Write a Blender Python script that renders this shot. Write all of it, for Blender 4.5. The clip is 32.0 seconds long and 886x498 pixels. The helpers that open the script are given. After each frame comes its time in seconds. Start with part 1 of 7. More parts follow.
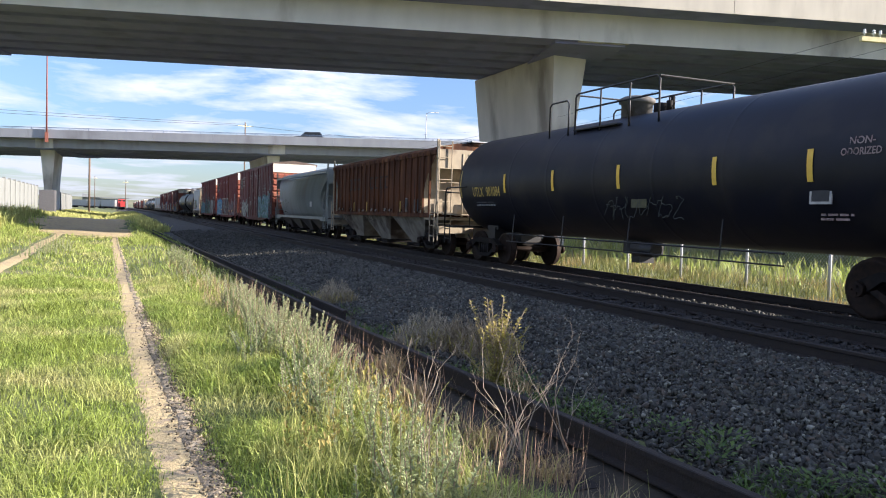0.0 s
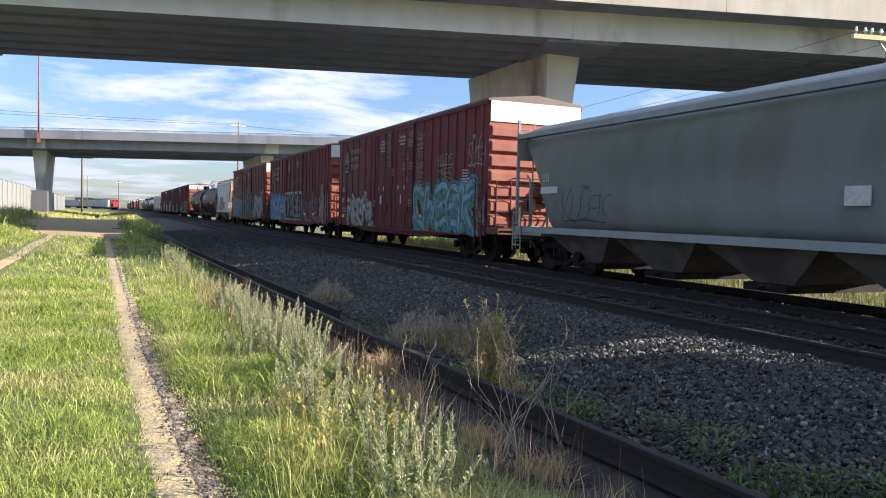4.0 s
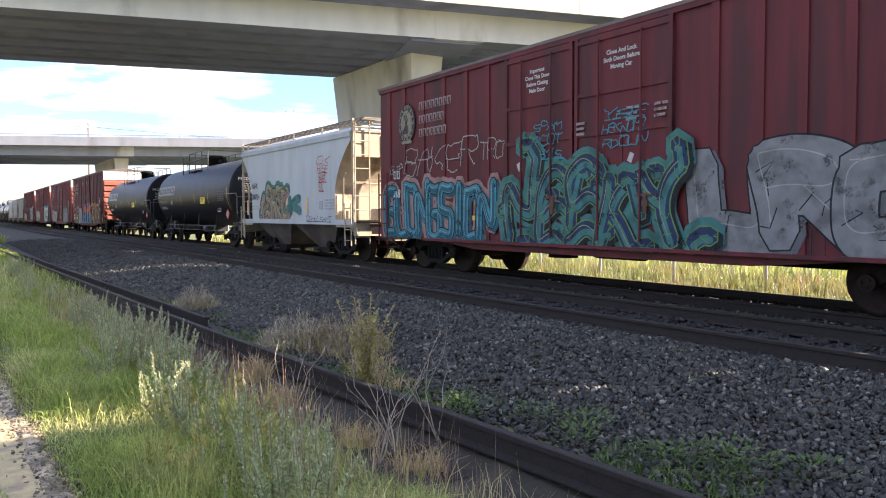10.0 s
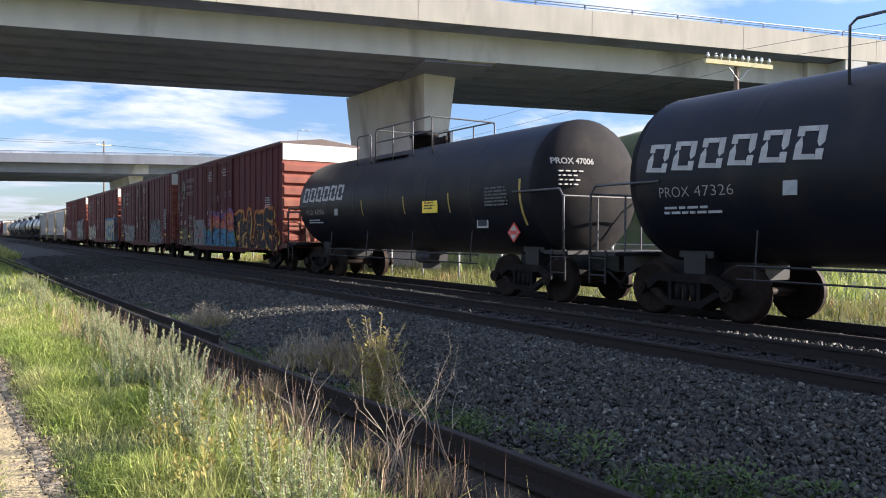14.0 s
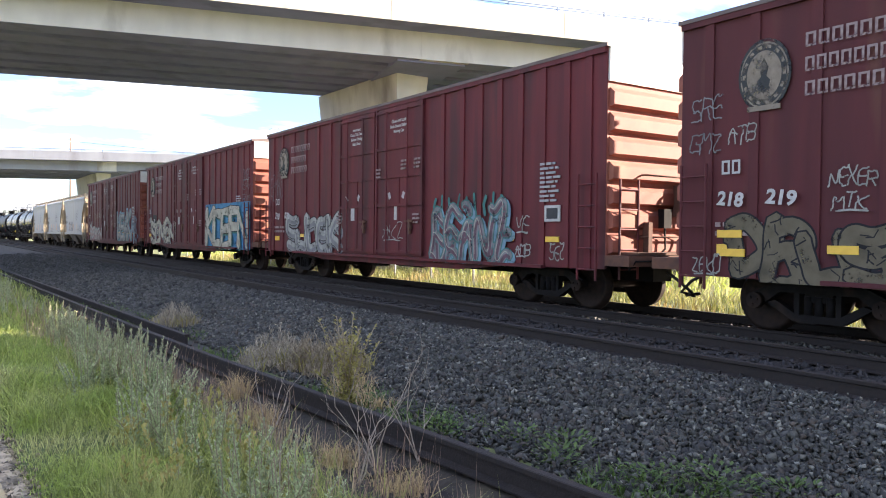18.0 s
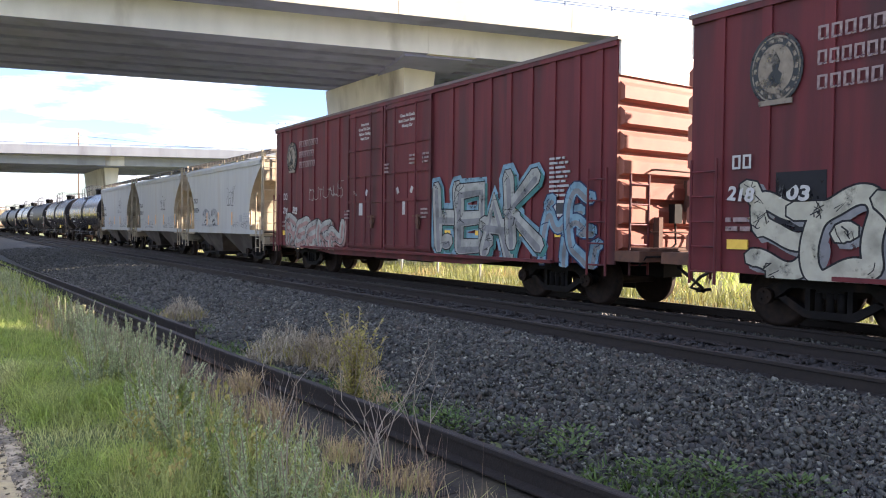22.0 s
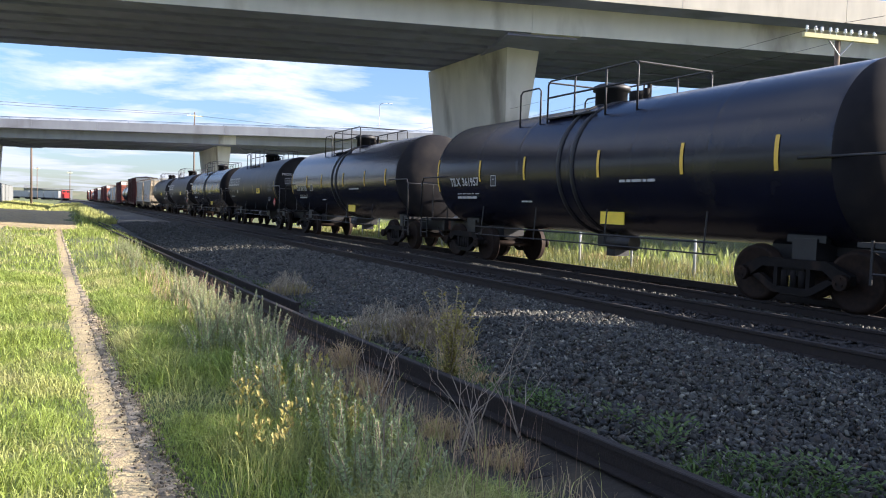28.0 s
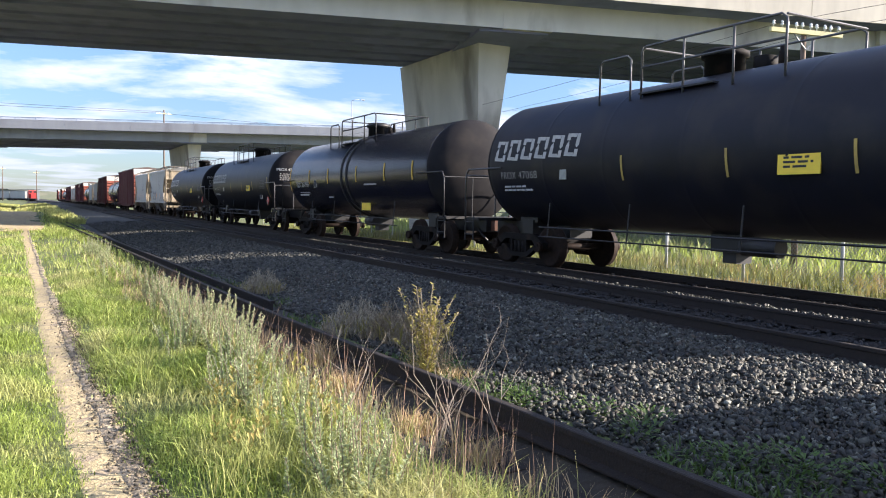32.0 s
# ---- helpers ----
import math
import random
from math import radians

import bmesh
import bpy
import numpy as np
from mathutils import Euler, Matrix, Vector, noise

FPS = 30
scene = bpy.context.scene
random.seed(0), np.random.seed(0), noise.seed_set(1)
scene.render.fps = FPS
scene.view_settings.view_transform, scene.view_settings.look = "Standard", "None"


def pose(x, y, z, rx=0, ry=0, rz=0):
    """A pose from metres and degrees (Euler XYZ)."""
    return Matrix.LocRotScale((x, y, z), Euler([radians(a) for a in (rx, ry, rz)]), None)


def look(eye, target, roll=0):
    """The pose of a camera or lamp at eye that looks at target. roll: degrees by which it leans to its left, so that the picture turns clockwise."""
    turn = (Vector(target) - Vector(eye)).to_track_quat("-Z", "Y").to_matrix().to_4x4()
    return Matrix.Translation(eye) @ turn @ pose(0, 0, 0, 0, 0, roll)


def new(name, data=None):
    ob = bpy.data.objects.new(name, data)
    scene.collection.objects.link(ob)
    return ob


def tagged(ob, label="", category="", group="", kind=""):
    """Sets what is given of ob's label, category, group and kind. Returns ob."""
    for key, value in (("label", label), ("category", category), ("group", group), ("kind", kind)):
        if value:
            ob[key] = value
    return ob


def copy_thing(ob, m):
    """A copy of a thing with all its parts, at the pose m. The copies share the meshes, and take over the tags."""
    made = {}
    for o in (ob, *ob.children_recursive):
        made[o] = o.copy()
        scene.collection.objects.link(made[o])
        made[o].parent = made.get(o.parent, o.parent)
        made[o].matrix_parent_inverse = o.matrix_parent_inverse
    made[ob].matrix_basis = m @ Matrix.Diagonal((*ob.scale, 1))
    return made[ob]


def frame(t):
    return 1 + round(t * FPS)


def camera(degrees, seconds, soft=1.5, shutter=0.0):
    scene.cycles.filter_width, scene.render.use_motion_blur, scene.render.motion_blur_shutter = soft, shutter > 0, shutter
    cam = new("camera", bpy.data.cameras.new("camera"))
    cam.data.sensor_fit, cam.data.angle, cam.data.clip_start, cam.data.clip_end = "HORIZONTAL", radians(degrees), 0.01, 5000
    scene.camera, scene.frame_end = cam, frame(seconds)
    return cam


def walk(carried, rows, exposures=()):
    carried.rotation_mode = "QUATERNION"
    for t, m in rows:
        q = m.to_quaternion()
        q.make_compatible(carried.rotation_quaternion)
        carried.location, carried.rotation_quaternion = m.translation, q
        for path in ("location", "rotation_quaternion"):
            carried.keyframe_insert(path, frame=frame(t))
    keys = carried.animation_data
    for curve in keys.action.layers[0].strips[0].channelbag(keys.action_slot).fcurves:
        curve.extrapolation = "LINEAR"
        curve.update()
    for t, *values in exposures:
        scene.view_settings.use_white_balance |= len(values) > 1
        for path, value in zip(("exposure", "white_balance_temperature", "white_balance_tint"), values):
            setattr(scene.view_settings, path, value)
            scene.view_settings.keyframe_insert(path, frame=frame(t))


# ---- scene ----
# camera: held in the hand by a footpath, turning but hardly moving
cam = camera(60.1, 32.0, soft=1.05)
EYE = (0.0, 0.0, 1.6)
TURNS = """0 -22.88 -2.48 -1.74;0.5 -23.32 -2.48 -1.69;1 -23.26 -2.59 -1.64;1.5 -23.28 -2.36 -1.68;2 -23.27 -2.28 -1.77;2.5 -23.35 -2.36 -1.67;3 -23.52 -2.54 -1.48;3.5 -23.3 -2.54 -1.48;5.5 -24.72 -2.95 -1.11;6 -27.63 -2.85 -1.14;6.5 -30.4 -2.55 -0.98;7 -32.4 -2.25 -1.31;7.5 -32.98 -1.68 -1.34;8 -32.99 -1.67 -1.05;8.5 -32.47 -2.1 -0.23;9 -32.28 -2.87 0.28;9.5 -32.76 -2.71 0.24;10 -33.02 -2.52 0.14;10.5 -32.79 -2.32 -0.19;11 -32.58 -1.97 -0.46;11.5 -32.83 -2.14 -0.46;12 -32.74 -1.84 -0.45;12.5 -32.76 -1.65 -0.56;13 -32.61 -1.43 -0.57;13.5 -32.43 -1.31 -0.67;14 -32.17 -1.05 -0.31;14.5 -31.97 -0.63 -0.02;16.5 -33.46 -0.87 -0.26;17 -33.96 -0.75 -0.86;17.5 -34.01 -0.87 -0.88;18 -34.25 -1.05 -0.59;18.5 -34.36 -0.91 -0.43;19 -34.21 -0.88 -0.39;19.5 -33.97 -0.66 -0.5;20 -33.95 -0.63 -0.54;20.5 -33.86 -0.77 -0.7;21 -33.88 -0.8 -0.63;21.5 -33.82 -1.17 -0.77;22 -33.74 -1.44 -0.68;22.5 -33.96 -1.78 -0.92;23 -34.49 -1.73 -1.24;23.5 -35.09 -1.64 -1.58;24 -36.17 -1.96 -1.6;24.5 -36.37 -2.03 -1.41;25 -35.61 -1.7 -1.37;25.5 -33.15 -2.04 -1.91;26 -30.84 -2.31 -2.25;26.5 -28.61 -2.64 -2.18;28.5 -26.17 -3.02 -1.57;29 -26.17 -3 -1.28;29.5 -26.32 -3.03 -1.12;30 -26.59 -3.13 -0.83;30.5 -27.27 -3.18 -0.76;31 -28.2 -3.02 -0.88;31.5 -28.22 -3.15 -0.89;32 -28.28 -3.27 -1.06"""
ROWS = [[float(v) for v in line.split()] for line in TURNS.split(";")]
# seconds, stops, kelvin, tint: the camera opens up and warms while the red cars fill its view
EXPOSURES = [(0, 1.64, 6020, 15), (2.5, 1.56, 6020, 15), (3.5, 1.56, 6050, 15), (5.5, 2.06, 6250, 15), (6, 2.31, 6420, 15), (7, 2.64, 6550, 18), (8, 2.46, 6550, 18), (9, 2.31, 6550, 18), (10, 2.46, 6550, 18),
             (10.6, 2.01, 6400, 18), (11, 1.81, 6150, 17), (12, 2.04, 6060, 17), (13, 2.00, 6060, 16), (14, 1.56, 6000, 15), (14.5, 1.51, 6000, 15), (16.5, 2.41, 6350, 16), (17, 2.64, 6500, 17), (19, 2.56, 6500, 17),
             (22, 2.51, 6550, 18), (23, 2.61, 6550, 18), (24, 1.99, 6350, 18), (25, 1.76, 6060, 17), (26, 1.78, 6040, 16), (28.5, 1.74, 5960, 15), (32, 1.74, 5960, 15)]
walk(cam, [(r[0], pose(*EYE, 90 + r[2], r[3], r[1])) for r in ROWS], EXPOSURES)

# ---- light: a low evening sun behind the train, a blue sky with broken cloud ----
SUN_EL, SUN_AZ = 22.5, -26.0          # height, and turn from +x
to_sun = Vector((math.cos(radians(SUN_EL)) * math.cos(radians(SUN_AZ)), math.cos(radians(SUN_EL)) * math.sin(radians(SUN_AZ)), math.sin(radians(SUN_EL))))
sun = new("sun", bpy.data.lights.new("sun", "SUN"))
sun.data.energy, sun.data.angle, sun.data.color = 5.0, radians(0.6), (1.0, 0.87, 0.69)
sun.matrix_world = look((0, 0, 60), Vector((0, 0, 60)) - to_sun)


def sky():
    w = bpy.data.worlds.new("sky")
    scene.world = w
    w.use_nodes = True
    n, l = w.node_tree.nodes, w.node_tree.links
    n.clear()
    out, bg = n.new("ShaderNodeOutputWorld"), n.new("ShaderNodeBackground")
    tex = n.new("ShaderNodeTexSky")
    tex.sky_type, tex.sun_disc = "NISHITA", False
    tex.sun_elevation, tex.sun_rotation = radians(SUN_EL), radians(90 - SUN_AZ)
    tex.air_density, tex.dust_density, tex.ozone_density = 1.0, 0.6, 1.6
    co, sep = n.new("ShaderNodeTexCoord"), n.new("ShaderNodeSeparateXYZ")
    l.new(co.outputs["Generated"], sep.inputs[0])
    # clouds lie on a flat layer overhead
    up = n.new("ShaderNodeMath"); up.operation = "ADD"; up.inputs[1].default_value = 0.07
    l.new(sep.outputs[2], up.inputs[0])
    top = n.new("ShaderNodeMath"); top.operation = "MAXIMUM"; top.inputs[1].default_value = 0.03
    l.new(up.outputs[0], top.inputs[0])
    flat = []
    for i in (0, 1):
        d = n.new("ShaderNodeMath"); d.operation = "DIVIDE"
        l.new(sep.outputs[i], d.inputs[0]); l.new(top.outputs[0], d.inputs[1])
        flat.append(d)
    com = n.new("ShaderNodeCombineXYZ")
    l.new(flat[0].outputs[0], com.inputs[0]); l.new(flat[1].outputs[0], com.inputs[1])
    mp = n.new("ShaderNodeMapping")
    mp.inputs["Scale"].default_value = (0.55, 0.62, 1.0)
    mp.inputs["Location"].default_value = (0.6, 0.3, 0.0)
    l.new(com.outputs[0], mp.inputs[0])
    noi = n.new("ShaderNodeTexNoise")
    noi.inputs["Scale"].default_value, noi.inputs["Detail"].default_value, noi.inputs["Roughness"].default_value = 1.35, 10.0, 0.58
    noi.inputs["Distortion"].default_value = 0.3
    l.new(mp.outputs[0], noi.inputs["Vector"])
    ramp = n.new("ShaderNodeValToRGB")
    ramp.color_ramp.elements[0].position, ramp.color_ramp.elements[1].position = 0.45, 0.585
    l.new(noi.outputs["Fac"], ramp.inputs[0])
    mix = n.new("ShaderNodeMix"); mix.data_type = "RGBA"
    l.new(ramp.outputs[0], mix.inputs["Factor"])
    blue = n.new("ShaderNodeMix"); blue.data_type, blue.blend_type = "RGBA", "MULTIPLY"
    blue.inputs["Factor"].default_value = 1.0
    blue.inputs[7].default_value = (0.86, 0.95, 1.13, 1)
    l.new(tex.outputs[0], blue.inputs[6])
    l.new(blue.outputs[2], mix.inputs[6])
    mix.inputs[7].default_value = (6.0, 6.25, 6.7, 1)
    # the air dims towards the horizon
    low = n.new("ShaderNodeMapRange")
    low.inputs["From Min"].default_value, low.inputs["From Max"].default_value = 0.0, 0.40
    low.inputs["To Min"].default_value, low.inputs["To Max"].default_value = 0.62, 1.05
    l.new(sep.outputs[2], low.inputs[0])
    dim = n.new("ShaderNodeMix"); dim.data_type, dim.blend_type = "RGBA", "MULTIPLY"
    dim.inputs["Factor"].default_value = 1.0
    l.new(mix.outputs[2], dim.inputs[6]); l.new(low.outputs[0], dim.inputs[7])
    l.new(dim.outputs[2], bg.inputs[0])
    bg.inputs[1].default_value = 0.072
    l.new(bg.outputs[0], out.inputs[0])


sky()

# ---- materials ----
MATS = {}


def mat(name, a, b=None, rough=0.8, metal=0.0, scale=6.0, detail=6.0, bump=0.0, bump_scale=60.0, stretch=(1, 1, 1), spots=None, spot_scale=1.5, spot_lo=0.55, spot_hi=0.7, coat=0.0, vary=0.0, translucent=0.0, spec=0.5, holes=None):
    """A painted, rusty, stony or leafy surface: colour a goes over to b by fine noise, spots of a third colour by coarse noise."""
    m = bpy.data.materials.new(name)
    m.use_nodes = True
    n, l = m.node_tree.nodes, m.node_tree.links
    bs = n["Principled BSDF"]
    bs.inputs["Roughness"].default_value, bs.inputs["Metallic"].default_value = rough, metal
    bs.inputs["Coat Weight"].default_value = coat
    bs.inputs["Specular IOR Level"].default_value = spec
    co = n.new("ShaderNodeTexCoord")
    mp = n.new("ShaderNodeMapping")
    mp.inputs["Scale"].default_value = stretch
    l.new(co.outputs["Object"], mp.inputs[0])
    vec = mp.outputs[0]
    b = b or tuple(c * 0.7 for c in a)
    noi = n.new("ShaderNodeTexNoise")
    noi.inputs["Scale"].default_value, noi.inputs["Detail"].default_value = scale, detail
    l.new(vec, noi.inputs["Vector"])
    rp = n.new("ShaderNodeValToRGB")
    rp.color_ramp.elements[0].position, rp.color_ramp.elements[1].position = 0.3, 0.7
    rp.color_ramp.elements[0].color, rp.color_ramp.elements[1].color = (*a, 1), (*b, 1)
    l.new(noi.outputs["Fac"], rp.inputs[0])
    col = rp.outputs[0]
    if spots:
        n2 = n.new("ShaderNodeTexNoise")
        n2.inputs["Scale"].default_value, n2.inputs["Detail"].default_value = spot_scale, 8.0
        l.new(vec, n2.inputs["Vector"])
        r2 = n.new("ShaderNodeValToRGB")
        r2.color_ramp.elements[0].position, r2.color_ramp.elements[1].position = spot_lo, spot_hi
        l.new(n2.outputs["Fac"], r2.inputs[0])
        mx = n.new("ShaderNodeMix"); mx.data_type = "RGBA"
        l.new(r2.outputs[0], mx.inputs["Factor"]); l.new(col, mx.inputs[6])
        mx.inputs[7].default_value = (*spots, 1)
        col = mx.outputs[2]
    if vary:
        oi = n.new("ShaderNodeNewGeometry")
        hs = n.new("ShaderNodeHueSaturation")
        mr = n.new("ShaderNodeMapRange")
        mr.inputs["To Min"].default_value, mr.inputs["To Max"].default_value = 1 - vary, 1 + vary
        l.new(oi.outputs["Random Per Island"], mr.inputs[0])
        l.new(mr.outputs[0], hs.inputs["Value"]); l.new(col, hs.inputs["Color"])
        col = hs.outputs[0]
    l.new(col, bs.inputs["Base Color"])
    if translucent:
        tr, ms = n.new("ShaderNodeBsdfTranslucent"), n.new("ShaderNodeMixShader")
        l.new(col, tr.inputs[0])
        ms.inputs[0].default_value = translucent
        l.new(bs.outputs[0], ms.inputs[1]); l.new(tr.outputs[0], ms.inputs[2])
        l.new(ms.outputs[0], n["Material Output"].inputs[0])
    if holes:
        # paint worn off in flecks: what lies under it shows through
        nh, rh = n.new("ShaderNodeTexNoise"), n.new("ShaderNodeValToRGB")
        nh.inputs["Scale"].default_value, nh.inputs["Detail"].default_value, nh.inputs["Roughness"].default_value = holes[0], 7.0, 0.65
        l.new(co.outputs["Object"], nh.inputs["Vector"])
        rh.color_ramp.elements[0].position, rh.color_ramp.elements[1].position = holes[1], holes[2]
        l.new(nh.outputs["Fac"], rh.inputs[0])
        gone, worn = n.new("ShaderNodeBsdfTransparent"), n.new("ShaderNodeMixShader")
        l.new(rh.outputs[0], worn.inputs[0]); l.new(bs.outputs[0], worn.inputs[1]); l.new(gone.outputs[0], worn.inputs[2])
        l.new(worn.outputs[0], n["Material Output"].inputs[0])
    if bump:
        nb, bp = n.new("ShaderNodeTexNoise"), n.new("ShaderNodeBump")
        nb.inputs["Scale"].default_value, nb.inputs["Detail"].default_value = bump_scale, 5.0
        l.new(vec, nb.inputs["Vector"])
        bp.inputs["Strength"].default_value, bp.inputs["Distance"].default_value = bump, 0.02
        l.new(nb.outputs["Fac"], bp.inputs["Height"]); l.new(bp.outputs[0], bs.inputs["Normal"])
    MATS[name] = m
    return m


CONCRETE = mat("concrete", (0.66, 0.64, 0.60), (0.54, 0.525, 0.495), 0.9, scale=0.8, bump=0.15, bump_scale=20, spots=(0.27, 0.25, 0.23), spot_scale=0.35, stretch=(1, 1, 0.4))
# shade and blue glare under the deck are put into this concrete's colour
SHADED_CONCRETE = mat("shaded_girder_concrete", (0.25, 0.265, 0.45), (0.20, 0.21, 0.355), 0.9, scale=0.6, spots=(0.17, 0.18, 0.29), spot_scale=0.5)
# cloud shade on the far overpass is put into this grey-blue concrete
FAR_SHADED_CONCRETE = mat("far_shaded_concrete", (0.33, 0.34, 0.37), (0.27, 0.28, 0.31), 0.9, scale=0.6, spots=(0.22, 0.22, 0.24), spot_scale=0.4, stretch=(1, 1, 0.3))
PARAPET = mat("parapet_concrete", (0.62, 0.57, 0.48), (0.50, 0.46, 0.39), 0.9, scale=1.5, stretch=(1, 1, 0.25), spots=(0.33, 0.28, 0.21), spot_scale=0.8, spot_lo=0.58, spot_hi=0.75)
BLUE_STEEL = mat("blue_grey_railing_paint", (0.13, 0.18, 0.27), (0.095, 0.13, 0.20), 0.5, scale=6)
GALV = mat("galvanised_steel", (0.36, 0.38, 0.40), (0.27, 0.28, 0.30), 0.5, 0.7)
RAIL_RUST = mat("rusty_rail", (0.024, 0.017, 0.014), (0.014, 0.011, 0.010), 0.8, 0.2, scale=25, bump=0.3)
RAIL_TOP = mat("worn_railhead", (0.17, 0.125, 0.10), (0.085, 0.062, 0.050), 0.5, 0.7, scale=9)
TIE = mat("creosoted_tie", (0.019, 0.014, 0.012), (0.010, 0.008, 0.007), 0.95, scale=14, stretch=(0.15, 1, 1), bump=0.4)
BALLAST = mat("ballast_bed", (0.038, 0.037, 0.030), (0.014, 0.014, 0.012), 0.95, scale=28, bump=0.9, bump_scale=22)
TRACK_BED = mat("dark_track_bed", (0.022, 0.019, 0.018), (0.012, 0.011, 0.010), 0.95, scale=20, bump=0.9, bump_scale=24)
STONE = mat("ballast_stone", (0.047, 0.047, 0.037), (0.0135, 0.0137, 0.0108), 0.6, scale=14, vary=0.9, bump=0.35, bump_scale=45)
BROWN_STONE = mat("brown_ballast_stone", (0.062, 0.048, 0.033), (0.028, 0.022, 0.016), 0.65, scale=11, vary=0.7, bump=0.35, bump_scale=45)
STONE_DARK = mat("dark_ballast_stone", (0.030, 0.027, 0.026), (0.016, 0.015, 0.015), 0.8, scale=9, vary=0.6)
SOIL = mat("grassy_soil", (0.075, 0.105, 0.026), (0.095, 0.108, 0.035), 0.95, scale=2.5, bump=0.6, bump_scale=14, spots=(0.15, 0.13, 0.07), spot_scale=0.7)
DIRT = mat("dirt_path", (0.47, 0.375, 0.205), (0.36, 0.285, 0.155), 0.95, scale=11, bump=0.9, bump_scale=38, spots=(0.27, 0.215, 0.15), spot_scale=5.5, spot_lo=0.5, spot_hi=0.66)
PALE_STONE = mat("pale_glint_stone", (0.155, 0.153, 0.125), (0.075, 0.075, 0.060), 0.6, scale=9, vary=0.8)
CLOD = mat("dry_clod", (0.28, 0.225, 0.145), (0.11, 0.09, 0.062), 0.95, scale=9, vary=0.75)
GRAVEL = mat("dark_path_gravel", (0.22, 0.18, 0.125), (0.085, 0.070, 0.052), 0.95, scale=16, bump=1.0, bump_scale=40, spots=(0.42, 0.34, 0.23), spot_scale=5, spot_lo=0.46, spot_hi=0.58)
# bare soil by the old rail; the shade there is put into its colour
CESS = mat("shaded_cess_soil", (0.042, 0.034, 0.024), (0.024, 0.020, 0.015), 0.95, scale=7, bump=0.8, bump_scale=20, spots=(0.065, 0.053, 0.032), spot_scale=2.5)

# ---- mesh helpers ----
def box(bm, x0, x1, y0, y1, z0, z1, m=None):
    c = [Vector((x, y, z)) for x in (x0, x1) for y in (y0, y1) for z in (z0, z1)]
    v = [bm.verts.new(m @ p if m else p) for p in c]
    for f in ((0, 1, 3, 2), (4, 6, 7, 5), (0, 4, 5, 1), (2, 3, 7, 6), (0, 2, 6, 4), (1, 5, 7, 3)):
        bm.faces.new([v[i] for i in f])


def rod(bm, a, b, r, n=8, r2=None, caps=True):
    a, b = Vector(a), Vector(b)
    q = (b - a).to_track_quat("Z", "Y")
    rings = []
    for p, rr in ((a, r), (b, r if r2 is None else r2)):
        rings.append([bm.verts.new(p + q @ Vector((rr * math.cos(2 * math.pi * i / n), rr * math.sin(2 * math.pi * i / n), 0))) for i in range(n)])
    for i in range(n):
        f = bm.faces.new((rings[0][i], rings[0][(i + 1) % n], rings[1][(i + 1) % n], rings[1][i]))
        f.smooth = n > 6
    if caps:
        bm.faces.new(rings[0][::-1]); bm.faces.new(rings[1])


def bent(bm, pts, r, n=6):
    """One tube swept along a bent line."""
    pts = [Vector(p) for p in pts]
    rings, u = [], None
    for i, p in enumerate(pts):
        d = (pts[min(i + 1, len(pts) - 1)] - pts[max(i - 1, 0)]).normalized()
        if u is None:
            u = d.cross(Vector((0, 0, 1)) if abs(d.z) < 0.9 else Vector((1, 0, 0)))
        u = (u - d * u.dot(d)).normalized()
        w = d.cross(u)
        rings.append([bm.verts.new(p + (u * math.cos(6.2832 * k / n) + w * math.sin(6.2832 * k / n)) * r) for k in range(n)])
    for a, b in zip(rings, rings[1:]):
        for k in range(n):
            bm.faces.new((a[k], a[(k + 1) % n], b[(k + 1) % n], b[k])).smooth = True
    bm.faces.new(rings[0][::-1]); bm.faces.new(rings[-1])


def prism(bm, prof, a, b, axis="y", smooth=False):
    """A profile drawn out along an axis. axis y: profile of (x, z); axis x: profile of (y, z); axis z: profile of (x, y)."""
    def at(p, s):
        return {"y": (p[0], s, p[1]), "x": (s, p[0], p[1]), "z": (p[0], p[1], s)}[axis]
    va = [bm.verts.new(at(p, a)) for p in prof]
    vb = [bm.verts.new(at(p, b)) for p in prof]
    k = len(prof)
    for i in range(k):
        f = bm.faces.new((va[i], va[(i + 1) % k], vb[(i + 1) % k], vb[i]))
        f.smooth = smooth
    bm.faces.new(va[::-1]); bm.faces.new(vb)


def lathe(bm, prof, n=32, axis="y", centre=(0, 0, 0)):
    """A profile of (radius, along) turned round an axis."""
    rings = []
    for r, s in prof:
        ring = []
        for i in range(n):
            c, d = r * math.cos(2 * math.pi * i / n), r * math.sin(2 * math.pi * i / n)
            p = {"y": (c, s, d), "z": (c, d, s), "x": (s, c, d)}[axis]
            ring.append(bm.verts.new(Vector(p) + Vector(centre)))
        rings.append(ring)
    for a, b in zip(rings, rings[1:]):
        for i in range(n):
            bm.faces.new((a[i], a[(i + 1) % n], b[(i + 1) % n], b[i])).smooth = True
    ring_shape = prof[0] == prof[-1]
    if prof[0][0] > 1e-4 and not ring_shape:
        bm.faces.new(rings[0][::-1])
    if prof[-1][0] > 1e-4 and not ring_shape:
        bm.faces.new(rings[-1])


def mesh_of(name, bm, material, bevel=0.0):
    if bevel:
        bmesh.ops.bevel(bm, geom=[e for e in bm.edges if len(e.link_faces) == 2 and e.calc_face_angle(0) > 0.6], offset=bevel, segments=1, affect="EDGES", clamp_overlap=True)
    bmesh.ops.recalc_face_normals(bm, faces=bm.faces[:])
    me = bpy.data.meshes.new(name)
    bm.to_mesh(me)
    bm.free()
    me.materials.append(material)
    return me


